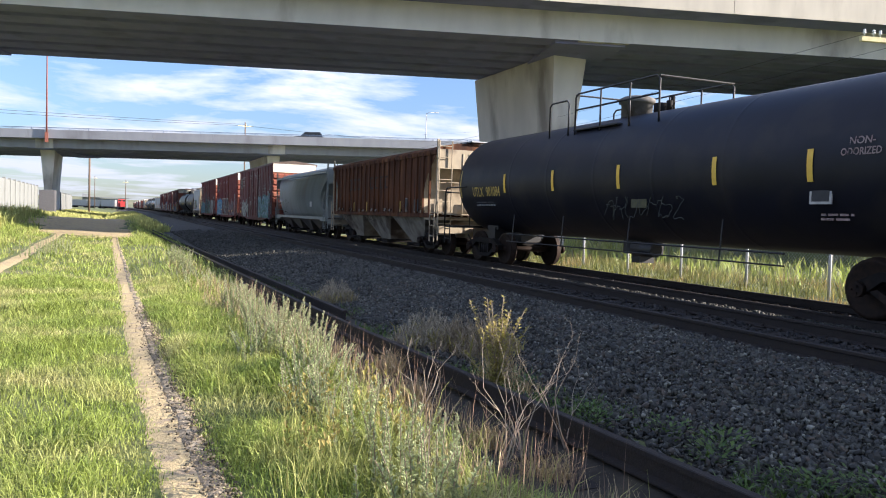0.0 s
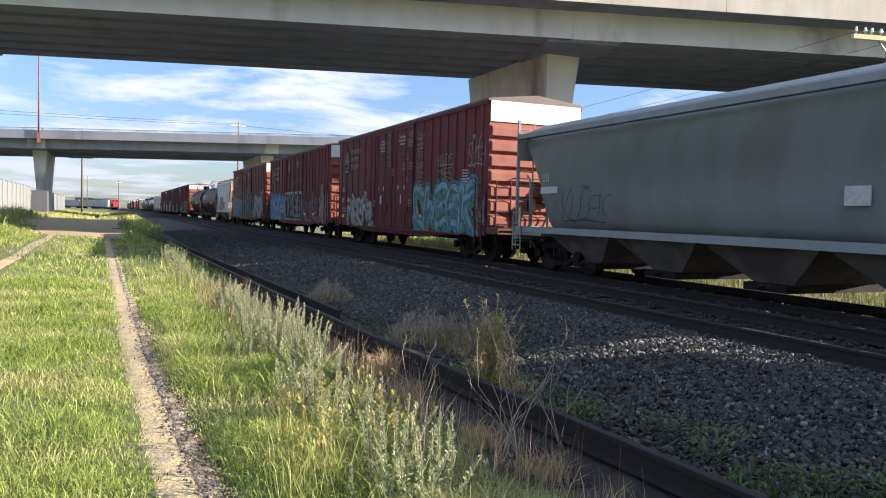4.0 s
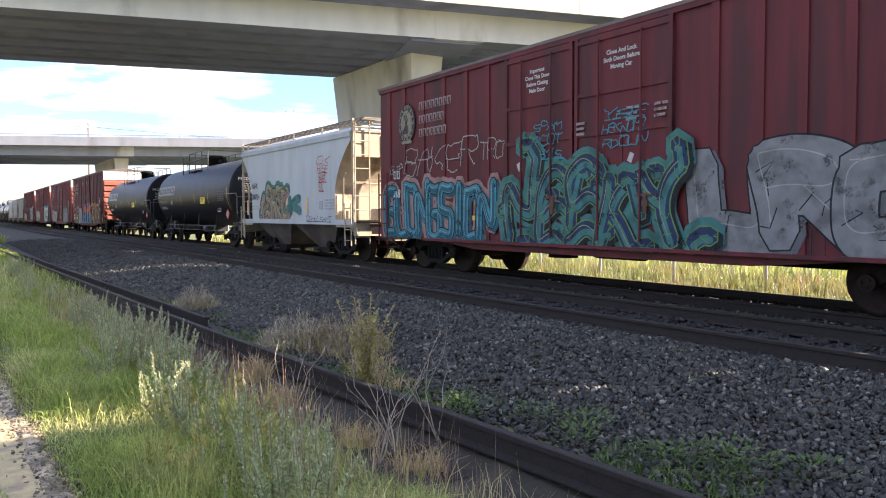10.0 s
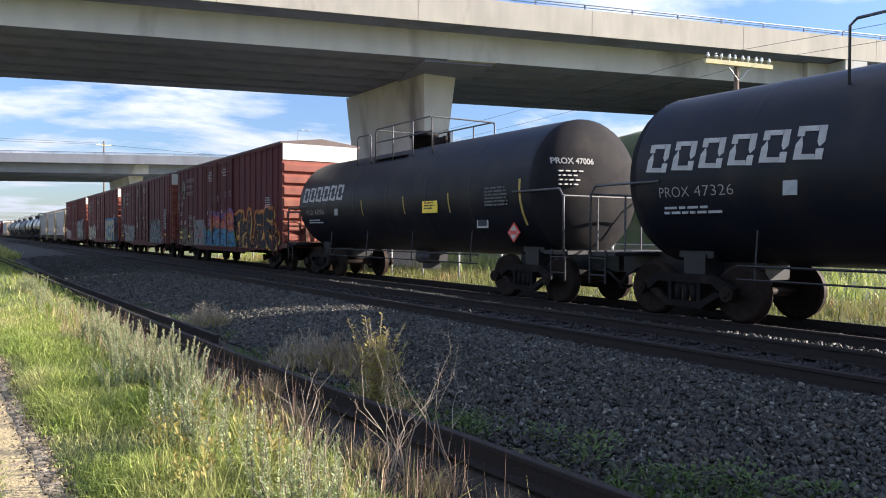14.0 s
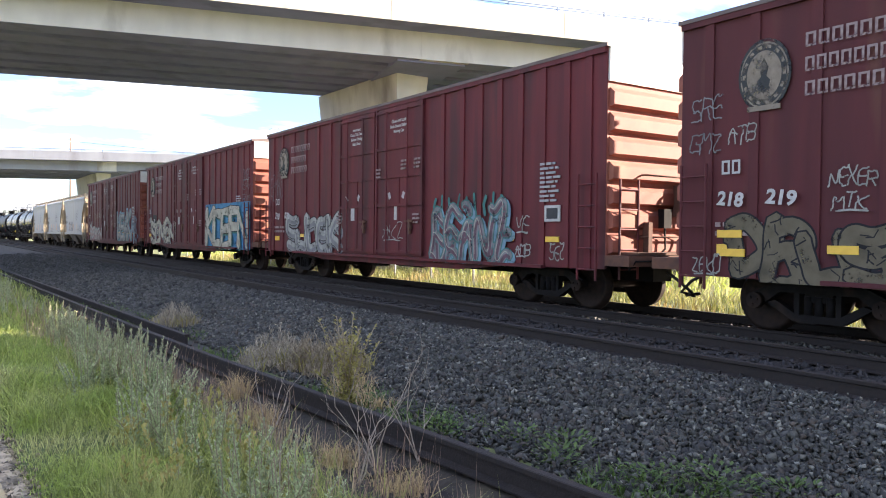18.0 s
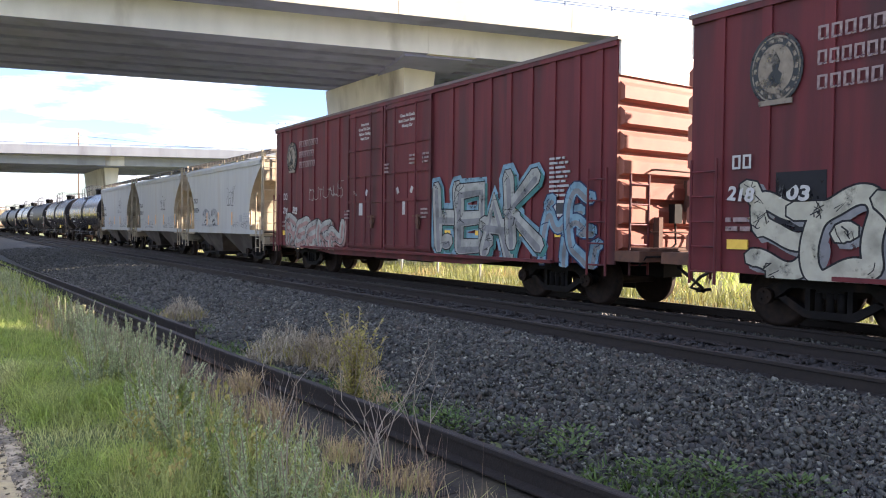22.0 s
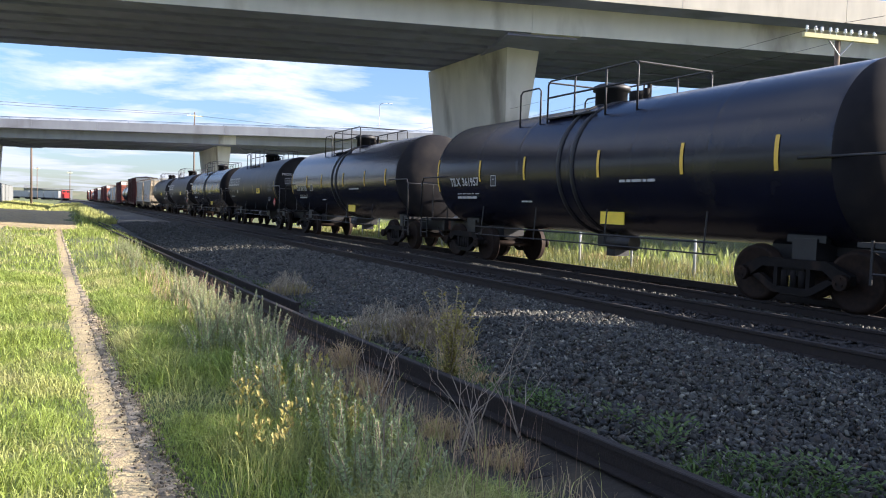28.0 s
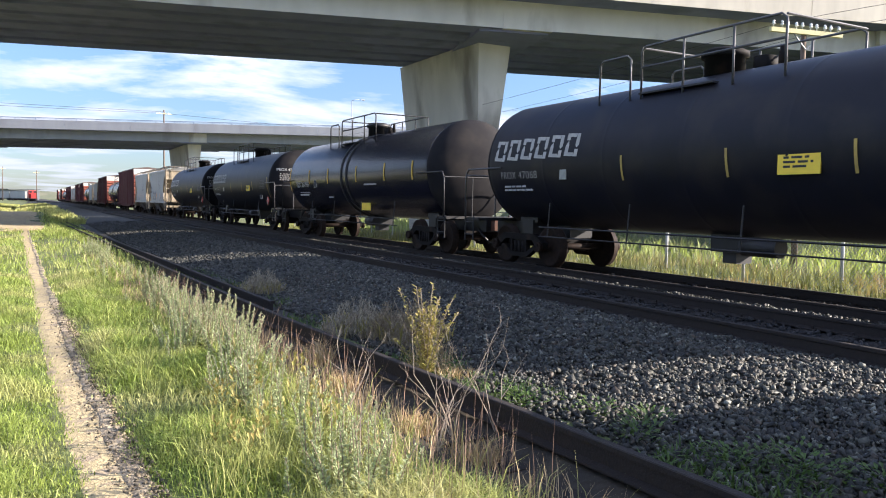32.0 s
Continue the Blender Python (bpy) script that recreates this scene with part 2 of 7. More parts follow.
def part(name, bm, material, parent=None, label="", at=None, bevel=0.0):
    me = bm if isinstance(bm, bpy.types.Mesh) else mesh_of(name, bm, material, bevel)
    ob = new(name, me)
    if parent:
        ob.parent = parent
    if at is not None:
        ob.matrix_basis = at if isinstance(at, Matrix) else Matrix.Translation(at)
    return tagged(ob, label)


def made(fn, *args):
    bm = bmesh.new()
    fn(bm, *args)
    return bm


def boxes(*rows):
    bm = bmesh.new()
    for r in rows:
        box(bm, *r)
    return bm


def sheet(name, verts, faces, material, smooth=False):
    me = bpy.data.meshes.new(name)
    me.from_pydata([tuple(map(float, v)) for v in verts] if not isinstance(verts, np.ndarray) else verts.tolist(), [], faces if isinstance(faces, list) else faces.tolist())
    me.materials.append(material)
    if smooth:
        me.shade_smooth()
    me.update()
    return me


# ---- the ground ----
RAIL_TOP_Z = 0.24
TRAIN_X, EMPTY_X, EMPTY_Z = 11.17, 7.70, 0.34


def siding_x(y):
    return 3.27 - 0.055 * y if y < 10 else 2.72 - 0.028 * (y - 10)


def path_x(y):
    return 0.46 - 0.030 * (y - 2) if y < 9 else max(0.25 - 0.0165 * (y - 9), -0.30)


def ground_z(x, y):
    """Height of the ground: grass verge, shallow cess, ballast bed of two tracks, a drop to the fence."""
    sx = siding_x(min(y, 120))
    mound = 0.50 * math.exp(-((y - 53) / 7.0) ** 2) * min(max((x + 9) / 4, 0), 1) * min(max((2.6 - x) / 1.5, 0), 1) if 30 < y < 80 else 0.0
    verge = mound + 0.30 * min(max((y - 18) / 25, 0), 1) * min(max((62 - y) / 12, 0), 1) - 0.25 * min(max((y - 56) / 40, 0), 1)
    z = verge + 0.03 * math.sin(x * 1.7 + y * 0.6) * (x < 2)
    if x < -3:
        z += 0.55 * min((-3 - x) / 6, 1)
    if x > sx - 0.9:
        u = min((x - sx + 0.9) / 0.9, 1)
        z = z * (1 - u) - 0.02 * u
    if -0.75 < x - sx < -0.06:
        z -= 0.07 * math.sin(math.pi * (x - sx + 0.75) / 0.69)
    if x > sx:
        u = min(max((x - sx - 0.4) / 2.7, 0), 1)
        z = -0.03 + 0.20 * u * u * (3 - 2 * u)
    if abs(x - EMPTY_X) < 0.95:
        z = EMPTY_Z - 0.20
    elif x > EMPTY_X:
        z = 0.13 - 0.03 * min(x - EMPTY_X - 0.95, 1)
    if abs(x - TRAIN_X) < 1.2:
        z = 0.04
    if x > 13.0:
        u = min((x - 13.0) / 2.6, 1)
        z = 0.07 - 0.47 * u
    return z


def ground():
    xs = sorted(set([-1500, -600, -250, -120, -60, -35, -22, -15, -12] + [round(-9 + 0.5 * i, 2) for i in range(12)] + [round(-3 + 0.2 * i, 2) for i in range(96)] + [16.5, 17.5, 19, 21, 24, 28, 31, 34, 38, 43, 48, 60, 90, 150, 300, 700, 1800]))
    ys = sorted(set([-200, -80, -40, -20, -10, -5] + [round(-3 + 0.3 * i, 2) for i in range(90)] + [25 + 1.5 * i for i in range(30)] + [72 + 6 * i for i in range(16)] + [180, 220, 300, 420, 600, 900, 1500, 2600]))
    verts = [(x, y, ground_z(x, y)) for y in ys for x in xs]
    w = len(xs)
    faces, which = [], []
    for j in range(len(ys) - 1):
        for i in range(w - 1):
            faces.append((j * w + i, j * w + i + 1, (j + 1) * w + i + 1, (j + 1) * w + i))
            xm, ym = (xs[i] + xs[i + 1]) / 2, (ys[j] + ys[j + 1]) / 2
            which.append(3 if -0.75 < xm - siding_x(min(ym, 120)) < 0.45 else 2 if abs(xm - EMPTY_X) < 0.95 or abs(xm - TRAIN_X) < 1.25 else 1 if siding_x(min(ym, 120)) + 0.55 < xm < 13.6 else 0)
    me = sheet("ground", verts, faces, SOIL, True)
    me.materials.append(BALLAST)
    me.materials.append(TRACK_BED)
    me.materials.append(CESS)
    me.polygons.foreach_set("material_index", which)
    g = new("ground", me)
    tagged(g, "grassy verge and grey ballast bed beside the tracks", "ground", kind="structure")


ground()


def strip(name, left, right, ys, material, label, lift=0.02):
    """A trodden strip along y between two lines, with ragged edges, laid on the ground."""
    cols, verts = 7, []
    for y in ys:
        a = left(y) + 0.05 * noise.noise(Vector((0, y * 1.7, 3))) + 0.02 * noise.noise(Vector((0, y * 6, 9)))
        b = right(y) + 0.06 * noise.noise(Vector((5, y * 1.3, 7))) + 0.03 * noise.noise(Vector((5, y * 7, 1)))
        for i in range(cols):
            u = i / (cols - 1)
            x = a + (b - a) * u
            z = ground_z(x, y) + (lift * (0.6 + 0.4 * math.sin(math.pi * u)) if 0 < u < 1 else -0.010)
            verts.append((x, y, z + 0.004 * noise.noise(Vector((x * 9, y * 9, 0)))))
    faces = [(j * cols + i, j * cols + i + 1, (j + 1) * cols + i + 1, (j + 1) * cols + i) for j in range(len(ys) - 1) for i in range(cols - 1)]
    ob = new(name, sheet(name, verts, faces, material, True))
    return tagged(ob, label, "path", kind="structure")


YS = [-4 + 0.25 * i for i in range(20)] + [1 + 0.12 * i for i in range(150)] + [19 + 0.6 * i for i in range(70)]
strip("dirt_path", lambda y: path_x(y) - 0.19, lambda y: path_x(y) + 0.28 * max(1 - y / 70, 0.5), YS, DIRT, "pale sandy footpath worn through the grass", 0.012)
strip("gravel_rut", lambda y: path_x(y) + 0.05, lambda y: path_x(y) + 0.23 * max(1 - y / 70, 0.5), YS, GRAVEL, "dark gravelly rut along the footpath", 0.018)
strip("dirt_clearing", lambda y: -1.6 - 3.0 * min(max((y - 36) / 8, 0), 1) + 0.7 * math.sin(y * 0.9) + 0.4 * math.sin(y * 2.3), lambda y: 0.75 + 0.4 * math.sin(y * 0.8 + 1) + 0.25 * math.sin(y * 2.1), [35 + 0.4 * i for i in range(58)], DIRT, "bare trodden dirt where the paths meet", 0.05)
strip("side_path", lambda y: -3.0 + 0.008 * y, lambda y: -2.45 + 0.004 * y, YS, DIRT, "second pale wheel track in the grass", 0.01)


# ---- the tracks ----
RAIL_PROF = [(-0.07, 0), (0.07, 0), (0.07, 0.012), (0.012, 0.03), (0.012, 0.125), (0.036, 0.135), (0.036, 0.165), (0.028, 0.17), (-0.028, 0.17), (-0.036, 0.165), (-0.036, 0.135), (-0.012, 0.125), (-0.012, 0.03), (-0.07, 0.012)]


def rail_mesh(fx, ys, z, tilt=0.0):
    verts, k = [], len(RAIL_PROF)
    for y in ys:
        verts += [(fx(y) + p[0], y, z + p[1]) for p in RAIL_PROF]
    faces = [(j * k + i, j * k + (i + 1) % k, (j + 1) * k + (i + 1) % k, (j + 1) * k + i) for j in range(len(ys) - 1) for i in range(k)]
    faces += [tuple(range(k))[::-1], tuple(range((len(ys) - 1) * k, len(ys) * k))]
    me = sheet("rail", verts, faces, RAIL_RUST)
    me.materials.append(RAIL_TOP)
    for p in me.polygons:
        if p.normal.z > 0.9 and p.center.z > z + 0.16:
            p.material_index = 1
    return me


def bend(x):
    """The line bends gently away to the left far off."""
    return lambda y: x - 0.00016 * max(y - 190, 0) ** 2


def track(name, cx, y0, y1, near, label, top=RAIL_TOP_Z):
    base = new(name)
    tagged(base, label, "track", kind="structure")
    ys = [y0] + [y for y in range(int(y0) + 10, int(y1), 20)] + [y1]
    for dx in (-0.753, 0.753):
        part("rail", rail_mesh(bend(cx + dx), ys, top - 0.17), None, base)
    tie = mesh_of("tie", boxes((-1.30, 1.30, -0.115, 0.115, -0.16, 0.0)), TIE, 0.012)
    plate = mesh_of("tie_plate", boxes((-0.14, 0.14, -0.09, 0.09, 0.0, 0.014), (-0.10, -0.075, -0.05, -0.02, 0.014, 0.05), (0.075, 0.10, 0.02, 0.05, 0.014, 0.05)), RAIL_RUST)
    n = 0
    y = y0 + 0.3
    rest = bmesh.new()
    while y < y1 - 0.3:
        dx, turn = random.uniform(-0.04, 0.04), random.uniform(-1.2, 1.2)
        if near[0] < y < near[1]:
            t = part("tie", tie, TIE, base, at=pose(cx + dx, y, top - 0.168 + random.uniform(-0.012, 0.0), 0, 0, turn))
            for s in (-0.753, 0.753):
                part("tie_plate", plate, RAIL_RUST, base, at=(cx + s, y, top - 0.172))
        else:
            x = bend(cx)(y)
            box(rest, x - 1.3 + dx, x + 1.3 + dx, y - 0.115, y + 0.115, top - 0.3, top - 0.17)
        y += 0.53
    tagged(part("far_ties", rest, TIE, base), "dark ties in the distance", kind="stuff")
    return base


track("empty_track", EMPTY_X, -25, 420, (0, 30), "empty main track with rusty rails on dark ties", EMPTY_Z)
track("train_track", TRAIN_X, -45, 420, (2, 30), "track under the freight train, rails on dark ties")


def siding():
    base = new("disused_track")
    tagged(base, "disused siding with rusty rails sunk in weeds and ballast", "track", kind="structure")
    ys = [-12 + 1.0 * i for i in range(22)] + [12 + 4 * i for i in range(25)]
    part("rail", rail_mesh(siding_x, ys, 0.01), None, base, "long rusty rail with a worn brown head")
    ys = [11.0 + 2 * i for i in range(40)]
    part("rail", rail_mesh(lambda y: siding_x(y) + 0.42, ys, -0.02), None, base, "second rail that ends in the ballast")
    tie = mesh_of("tie", boxes((-0.45, 0.62, -0.11, 0.11, -0.15, 0.0)), TIE, 0.012)
    for i in range(36):
        y = -4 + 0.62 * i
        part("tie", tie, TIE, base, at=pose(siding_x(y) + random.uniform(-0.06, 0.03) - 0.1, y, -0.045 + random.uniform(-0.03, 0.004), 0, 0, random.uniform(-4, 4)))
    for y in (1.6, 13.0):
        bm = boxes((-0.09, -0.045, -0.35, 0.35, 0.05, 0.13), (0.045, 0.09, -0.35, 0.35, 0.05, 0.13))
        for s in (-0.25, -0.08, 0.08, 0.25):
            rod(bm, (-0.11, s, 0.09), (0.11, s, 0.09), 0.016, 6)
        part("joint_bar", bm, RAIL_RUST, base, at=(siding_x(y), y, 0.01))


siding()

# ---- the overpasses ----
PHI = radians(-15)
ALONG, ACROSS = Vector((math.cos(PHI), math.sin(PHI), 0)), Vector((-math.sin(PHI), math.cos(PHI), 0))


def bridge(name, n0, width, zb, depth, s0, s1, piers, label, rail_posts, phi, rise=0.0, face=None):
    """A girder bridge. Its own x runs along the road, y across it; n0 is the near girder's face, zb the girders' underside."""
    base = new(name)
    base.matrix_basis = Matrix.Translation((-n0 * math.sin(radians(phi)), n0 * math.cos(radians(phi)), 0)) @ pose(0, 0, 0, 0, -rise, phi)
    tagged(base, label, "bridge", kind="structure")
    over, top = 1.7, zb + depth
    part("deck", boxes((s0, s1, -over, width + over, top, top + 0.24)), SHADED_CONCRETE, base, "deck slab with a wide overhang")
    ng = 6
    gw = (width - (ng - 1) * 0.55) / ng
    for i in range(ng):
        y = i * (gw + 0.55)
        bm = bmesh.new()
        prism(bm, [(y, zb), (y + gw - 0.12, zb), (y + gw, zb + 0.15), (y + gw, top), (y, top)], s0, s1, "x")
        # the first girder's underside takes the shade-tinted copy of its concrete
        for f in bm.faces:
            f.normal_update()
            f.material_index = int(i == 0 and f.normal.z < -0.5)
        part("girder", bm, (face or CONCRETE) if i == 0 else SHADED_CONCRETE, base).data.materials.append(SHADED_CONCRETE)
    for side in (0, 1):
        y = -over if side == 0 else width + over
        d = 1 if side == 0 else -1
        prof = [(y - 0.02 * d, top - 0.05), (y - 0.02 * d, top + 1.20), (y + 0.22 * d, top + 1.20), (y + 0.40 * d, top + 0.245), (y + 0.40 * d, top + 0.24), (y, top + 0.24), (y, top - 0.05)]
        count = round((s1 - s0) / 8.7)
        seg = (s1 - s0) / count
        for k in range(count):
            bm = bmesh.new()
            prism(bm, prof, s0 + k * seg + 0.012, s0 + (k + 1) * seg - 0.012, "x")
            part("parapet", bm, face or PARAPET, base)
        rail = bmesh.new()
        rod(rail, (s0, y + 0.08 * d, top + 1.47), (s1, y + 0.08 * d, top + 1.47), 0.04, 8)
        rod(rail, (s0, y + 0.08 * d, top + 1.33), (s1, y + 0.08 * d, top + 1.33), 0.022, 6)
        part("hand_rail", rail, BLUE_STEEL, base, "blue-grey tubular railing on the parapet")
        post = mesh_of("rail_post", boxes((-0.035, 0.035, -0.03, 0.03, -0.02, 0.29), (-0.09, 0.09, -0.07, 0.07, -0.01, 0.015)), BLUE_STEEL)
        s = s0 + 1.2
        while s < s1:
            if side == 0 or rail_posts:
                part("rail_post", post, BLUE_STEEL, base, at=(s, y + 0.08 * d, top + 1.20))
            s += 2.62
    for p in piers:
        # the piers stand square to the rails, so they are turned against the deck
        bm = bmesh.new()
        rings = []
        for z, hx, ya, yb in ((-1.0, 0.50, 4.2, width + 0.2), (zb - 5.5, 0.56, 3.9, width + 0.4), (zb - 0.02, 0.98, 3.3, width + 0.9)):
            rings.append([bm.verts.new(c) for c in ((-hx, ya, z), (hx, ya, z), (hx, yb, z), (-hx, yb, z))])
        for a, b in zip(rings, rings[1:]):
            for i in range(4):
                bm.faces.new((a[i], a[(i + 1) % 4], b[(i + 1) % 4], b[i]))
        bm.faces.new(rings[0][::-1]); bm.faces.new(rings[-1])
        part("pier", bm, CONCRETE, base, "flared concrete wall pier", pose(p + 0.22, 0, 0, 0, 0, -phi), bevel=0.05)
        part("diaphragm", boxes((p - 2.3, p + 1.2, 0.3, width - 0.3, zb - 0.12, top)), SHADED_CONCRETE, base)
        part("fascia_block", boxes((p - 1.2, p + 1.3, -0.03, 0.28, zb - 0.02, top)), CONCRETE, base)
    return base


near_bridge = bridge("near_overpass", 35.5, 11.9, 10.1, 1.3, -70, 62, (12.38, -19.8), "concrete girder overpass with flared pier and parapet railing", True, -15.0)
far_bridge = bridge("far_overpass", 117.0, 20.0, 10.25, 1.3, -110, 90, (-14.2, -47.5), "second concrete overpass crossing the tracks far off", False, -17.5, 0.6, FAR_SHADED_CONCRETE)


def abutment():
    base = new("abutment")
    base.matrix_basis = near_bridge.matrix_basis.copy()
    tagged(base, "pale concrete abutment wall at the end of the overpass", "abutment", kind="structure")
    part("back_wall", boxes((33.5, 35.0, -1.7, 13.6, -0.5, 11.35)), CONCRETE, base)
    part("wing_wall", boxes((32.2, 61.0, -0.34, -0.04, 2.0, 11.38)), CONCRETE, base)
    # the bank falls from the abutment towards the tracks, under the deck and beyond it
    cols, rows, verts = 24, 30, []
    for j in range(rows):
        y = -7 + 52 * j / (rows - 1)
        for i in range(cols):
            s = 19 + 40 * i / (cols - 1)
            u = min(max((s - 20) / 13.0, 0), 1)
            edge = min(max((y + 7) / 4, 0), 1) * min(max((45 - y) / 10, 0), 1)
            z = -0.6 + 10.4 * u * u * (3 - 2 * u) * edge
            verts.append((s, y, z + 0.5 * noise.noise(Vector((s * 0.4, y * 0.4, 2))) * edge))
    faces = [(j * cols + i, j * cols + i + 1, (j + 1) * cols + i + 1, (j + 1) * cols + i) for j in range(rows - 1) for i in range(cols - 1)]
    part("bank", sheet("bank", verts, faces, SOIL, True), None, base, "green grassy bank below the abutment")


abutment()


def far_car():
    """A dark car that crosses the far overpass in the first seconds."""
    base = new("car")
    tagged(base, "dark grey estate car driving over the far overpass", "car")
    paint = mat("dark_car_paint", (0.035, 0.04, 0.05), (0.03, 0.035, 0.045), 0.3, 0.3, coat=0.5)
    glass = mat("car_window", (0.02, 0.025, 0.03), None, 0.08)
    tyre = mat("tyre_rubber", (0.02, 0.02, 0.02), None, 0.9)
    bm = bmesh.new()
    prism(bm, [(-2.3, 0.3), (2.3, 0.3), (2.35, 0.75), (1.9, 1.08), (1.0, 1.15), (0.3, 1.78), (-1.9, 1.80), (-2.3, 1.15)], -0.88, 0.88, "y")
    part("body", bm, paint, base, bevel=0.06)
    bm = bmesh.new()
    prism(bm, [(0.85, 1.20), (0.25, 1.68), (-1.75, 1.70), (-2.0, 1.20)], -0.895, 0.895, "y")
    part("window", bm, glass, base)
    for x in (-1.4, 1.4):
        for y in (-0.8, 0.8):
            part("wheel", made(rod, (x, y - 0.1, 0.32), (x, y + 0.1, 0.32), 0.32, 16), tyre, base)
    return base


CAR = far_car()


# ---- fences, walls and poles ----
def chain_fence():
    """Wire mesh on steel posts along the far side of the tracks."""
    base = new("chain_link_fence")
    tagged(base, "chain-link fence of grey wire on steel posts", "fence")
    x, z0, h = 18.0, -0.42, 1.75
    pale = mat("fence_post_zinc", (0.55, 0.55, 0.54), (0.42, 0.42, 0.42), 0.6, 0.1, scale=5)
    post = mesh_of("post", made(rod, (0, 0, 0), (0, 0, h + 0.05), 0.045, 8), pale)
    y = -9.0
    while y < 80:
        part("post", post, pale, base, at=(x - 0.05, y, z0))
        y += 3.02
    bm = bmesh.new()
    rod(bm, (x, -9, z0 + h), (x, 80, z0 + h), 0.022, 6)
    part("top_rail", bm, GALV, base)
    # diamond mesh: crossing zigzag wires as thin flat bars
    verts, faces = [], []
    step = 0.11
    wy0, wy1 = 0.0, 44.0
    n = int((wy1 - wy0 + h) / step)
    for i in range(n):
        for d in (1, -1):
            ya = wy0 - h + i * step if d == 1 else wy0 + i * step
            a, b = (ya, 0.0), (ya + d * h, h)
            k = len(verts)
            w = 0.007
            verts += [(x + 0.003 * d, a[0] - w, z0 + a[1]), (x + 0.003 * d, a[0] + w, z0 + a[1]), (x + 0.003 * d, b[0] + w, z0 + b[1]), (x + 0.003 * d, b[0] - w, z0 + b[1])]
            faces.append((k, k + 1, k + 2, k + 3))
    tagged(new("wire_mesh", sheet("wire_mesh", verts, faces, GALV)), "grey diamond wire mesh", kind="stuff").parent = base


chain_fence()


def noise_wall():
    base = new("noise_wall")
    tagged(base, "pale concrete noise wall of panels between posts", "wall", kind="structure")
    pale = mat("wall_panel", (0.225, 0.235, 0.23), (0.175, 0.185, 0.18), 0.9, scale=0.7, bump=0.1)
    panel = mesh_of("panel", boxes((-0.06, 0.06, 0.08, 3.92, -0.6, 3.55)), pale, 0.02)
    post = mesh_of("post", boxes((-0.14, 0.14, -0.12, 0.12, -0.6, 3.7)), pale, 0.02)
    for i in range(19):
        y = 44 + 4 * i
        if y < 116:
            part("panel", panel, pale, base, at=(-10.2, y, 0.35))
        part("post", post, pale, base, at=(-10.2, y, 0.35))
    for i in range(14):
        y = 130 + 4 * i
        part("panel", panel, pale, base, at=(-9.6, y, 0.0))
        part("post", post, pale, base, at=(-9.6, y, 0.0))
    # a dark box stands in for the shaded recess beside the pier
    dark = mat("shaded_recess", (0.10, 0.10, 0.11), None, 0.9)
    part("end_box", boxes((-10.1, -8.2, 117.5, 121, -0.5, 3.5)), dark, base, "dark box standing in for the shaded recess by the pier")


noise_wall()
WOOD_POLE = mat("pole_wood", (0.16, 0.11, 0.08), (0.10, 0.075, 0.055), 0.9, scale=8, stretch=(6, 6, 0.4))
ARM_WOOD = mat("painted_crossarm", (0.62, 0.56, 0.30), (0.50, 0.46, 0.27), 0.8, scale=5)
INSULATOR = mat("insulator_glass", (0.75, 0.78, 0.78), None, 0.2)
WIRE = mat("wire", (0.05, 0.05, 0.055), None, 0.6)


def line_pole(x, y, h, arm, turn, label, pins=8, arm_z=None, r=0.13, ground=0.0):
    base = new("utility_pole")
    base.matrix_basis = pose(x, y, ground, 0, 0, turn)
    tagged(base, label, "utility pole")
    part("pole", made(rod, (0, 0, -0.8), (0, 0, h), r, 12, r * 0.75), WOOD_POLE, base)
    if arm:
        az = arm_z or h - 0.25
        part("crossarm", boxes((-arm / 2, arm / 2, -0.06 - r, 0.06 - r, az - 0.07, az + 0.07)), ARM_WOOD, base, "yellow-painted wooden crossarm")
        bm = bmesh.new()
        rod(bm, (-0.5, -r, az - 0.05), (0, -r, az - 0.55), 0.02, 6)
        rod(bm, (0.5, -r, az - 0.05), (0, -r, az - 0.55), 0.02, 6)
        part("brace", bm, GALV, base)
        for i in range(pins):
            px = (i // 2 - (pins / 2 - 1) / 2) * arm / (pins / 2) + (-0.16 if i % 2 == 0 else 0.16)
            bm = bmesh.new()
            rod(bm, (px, -r, az + 0.07), (px, -r, az + 0.16), 0.012, 6)
            lathe(bm, [(0.0, az + 0.15), (0.05, az + 0.16), (0.055, az + 0.19), (0.03, az + 0.22), (0.045, az + 0.25), (0.03, az + 0.29), (0.0, az + 0.30)], 10, "z", (px, -r, 0))
            part("insulator", bm, INSULATOR, base)
    return base


line_pole(21.9, 16.5, 7.80, 2.75, -12, "wooden line pole with a yellow crossarm of white insulators", 10, 7.72, 0.11, -0.4)
line_pole(-5.3, 160, 14.5, 0, 0, "tall bare wooden utility pole beside the footpath", r=0.2)
line_pole(24.8, 170, 20.4, 3.2, 8, "far wooden utility pole with one crossarm", 6, 19.6, 0.18)
line_pole(24.6, 152, 12.0, 0, 0, "plain wooden pole behind the far overpass", r=0.16)
line_pole(2.0, 300, 11, 2.0, 0, "distant utility pole near the horizon", 4, 10.2, 0.15)
line_pole(-9.0, 330, 13, 2.0, 0, "distant utility pole near the horizon", 4, 12.2, 0.15)


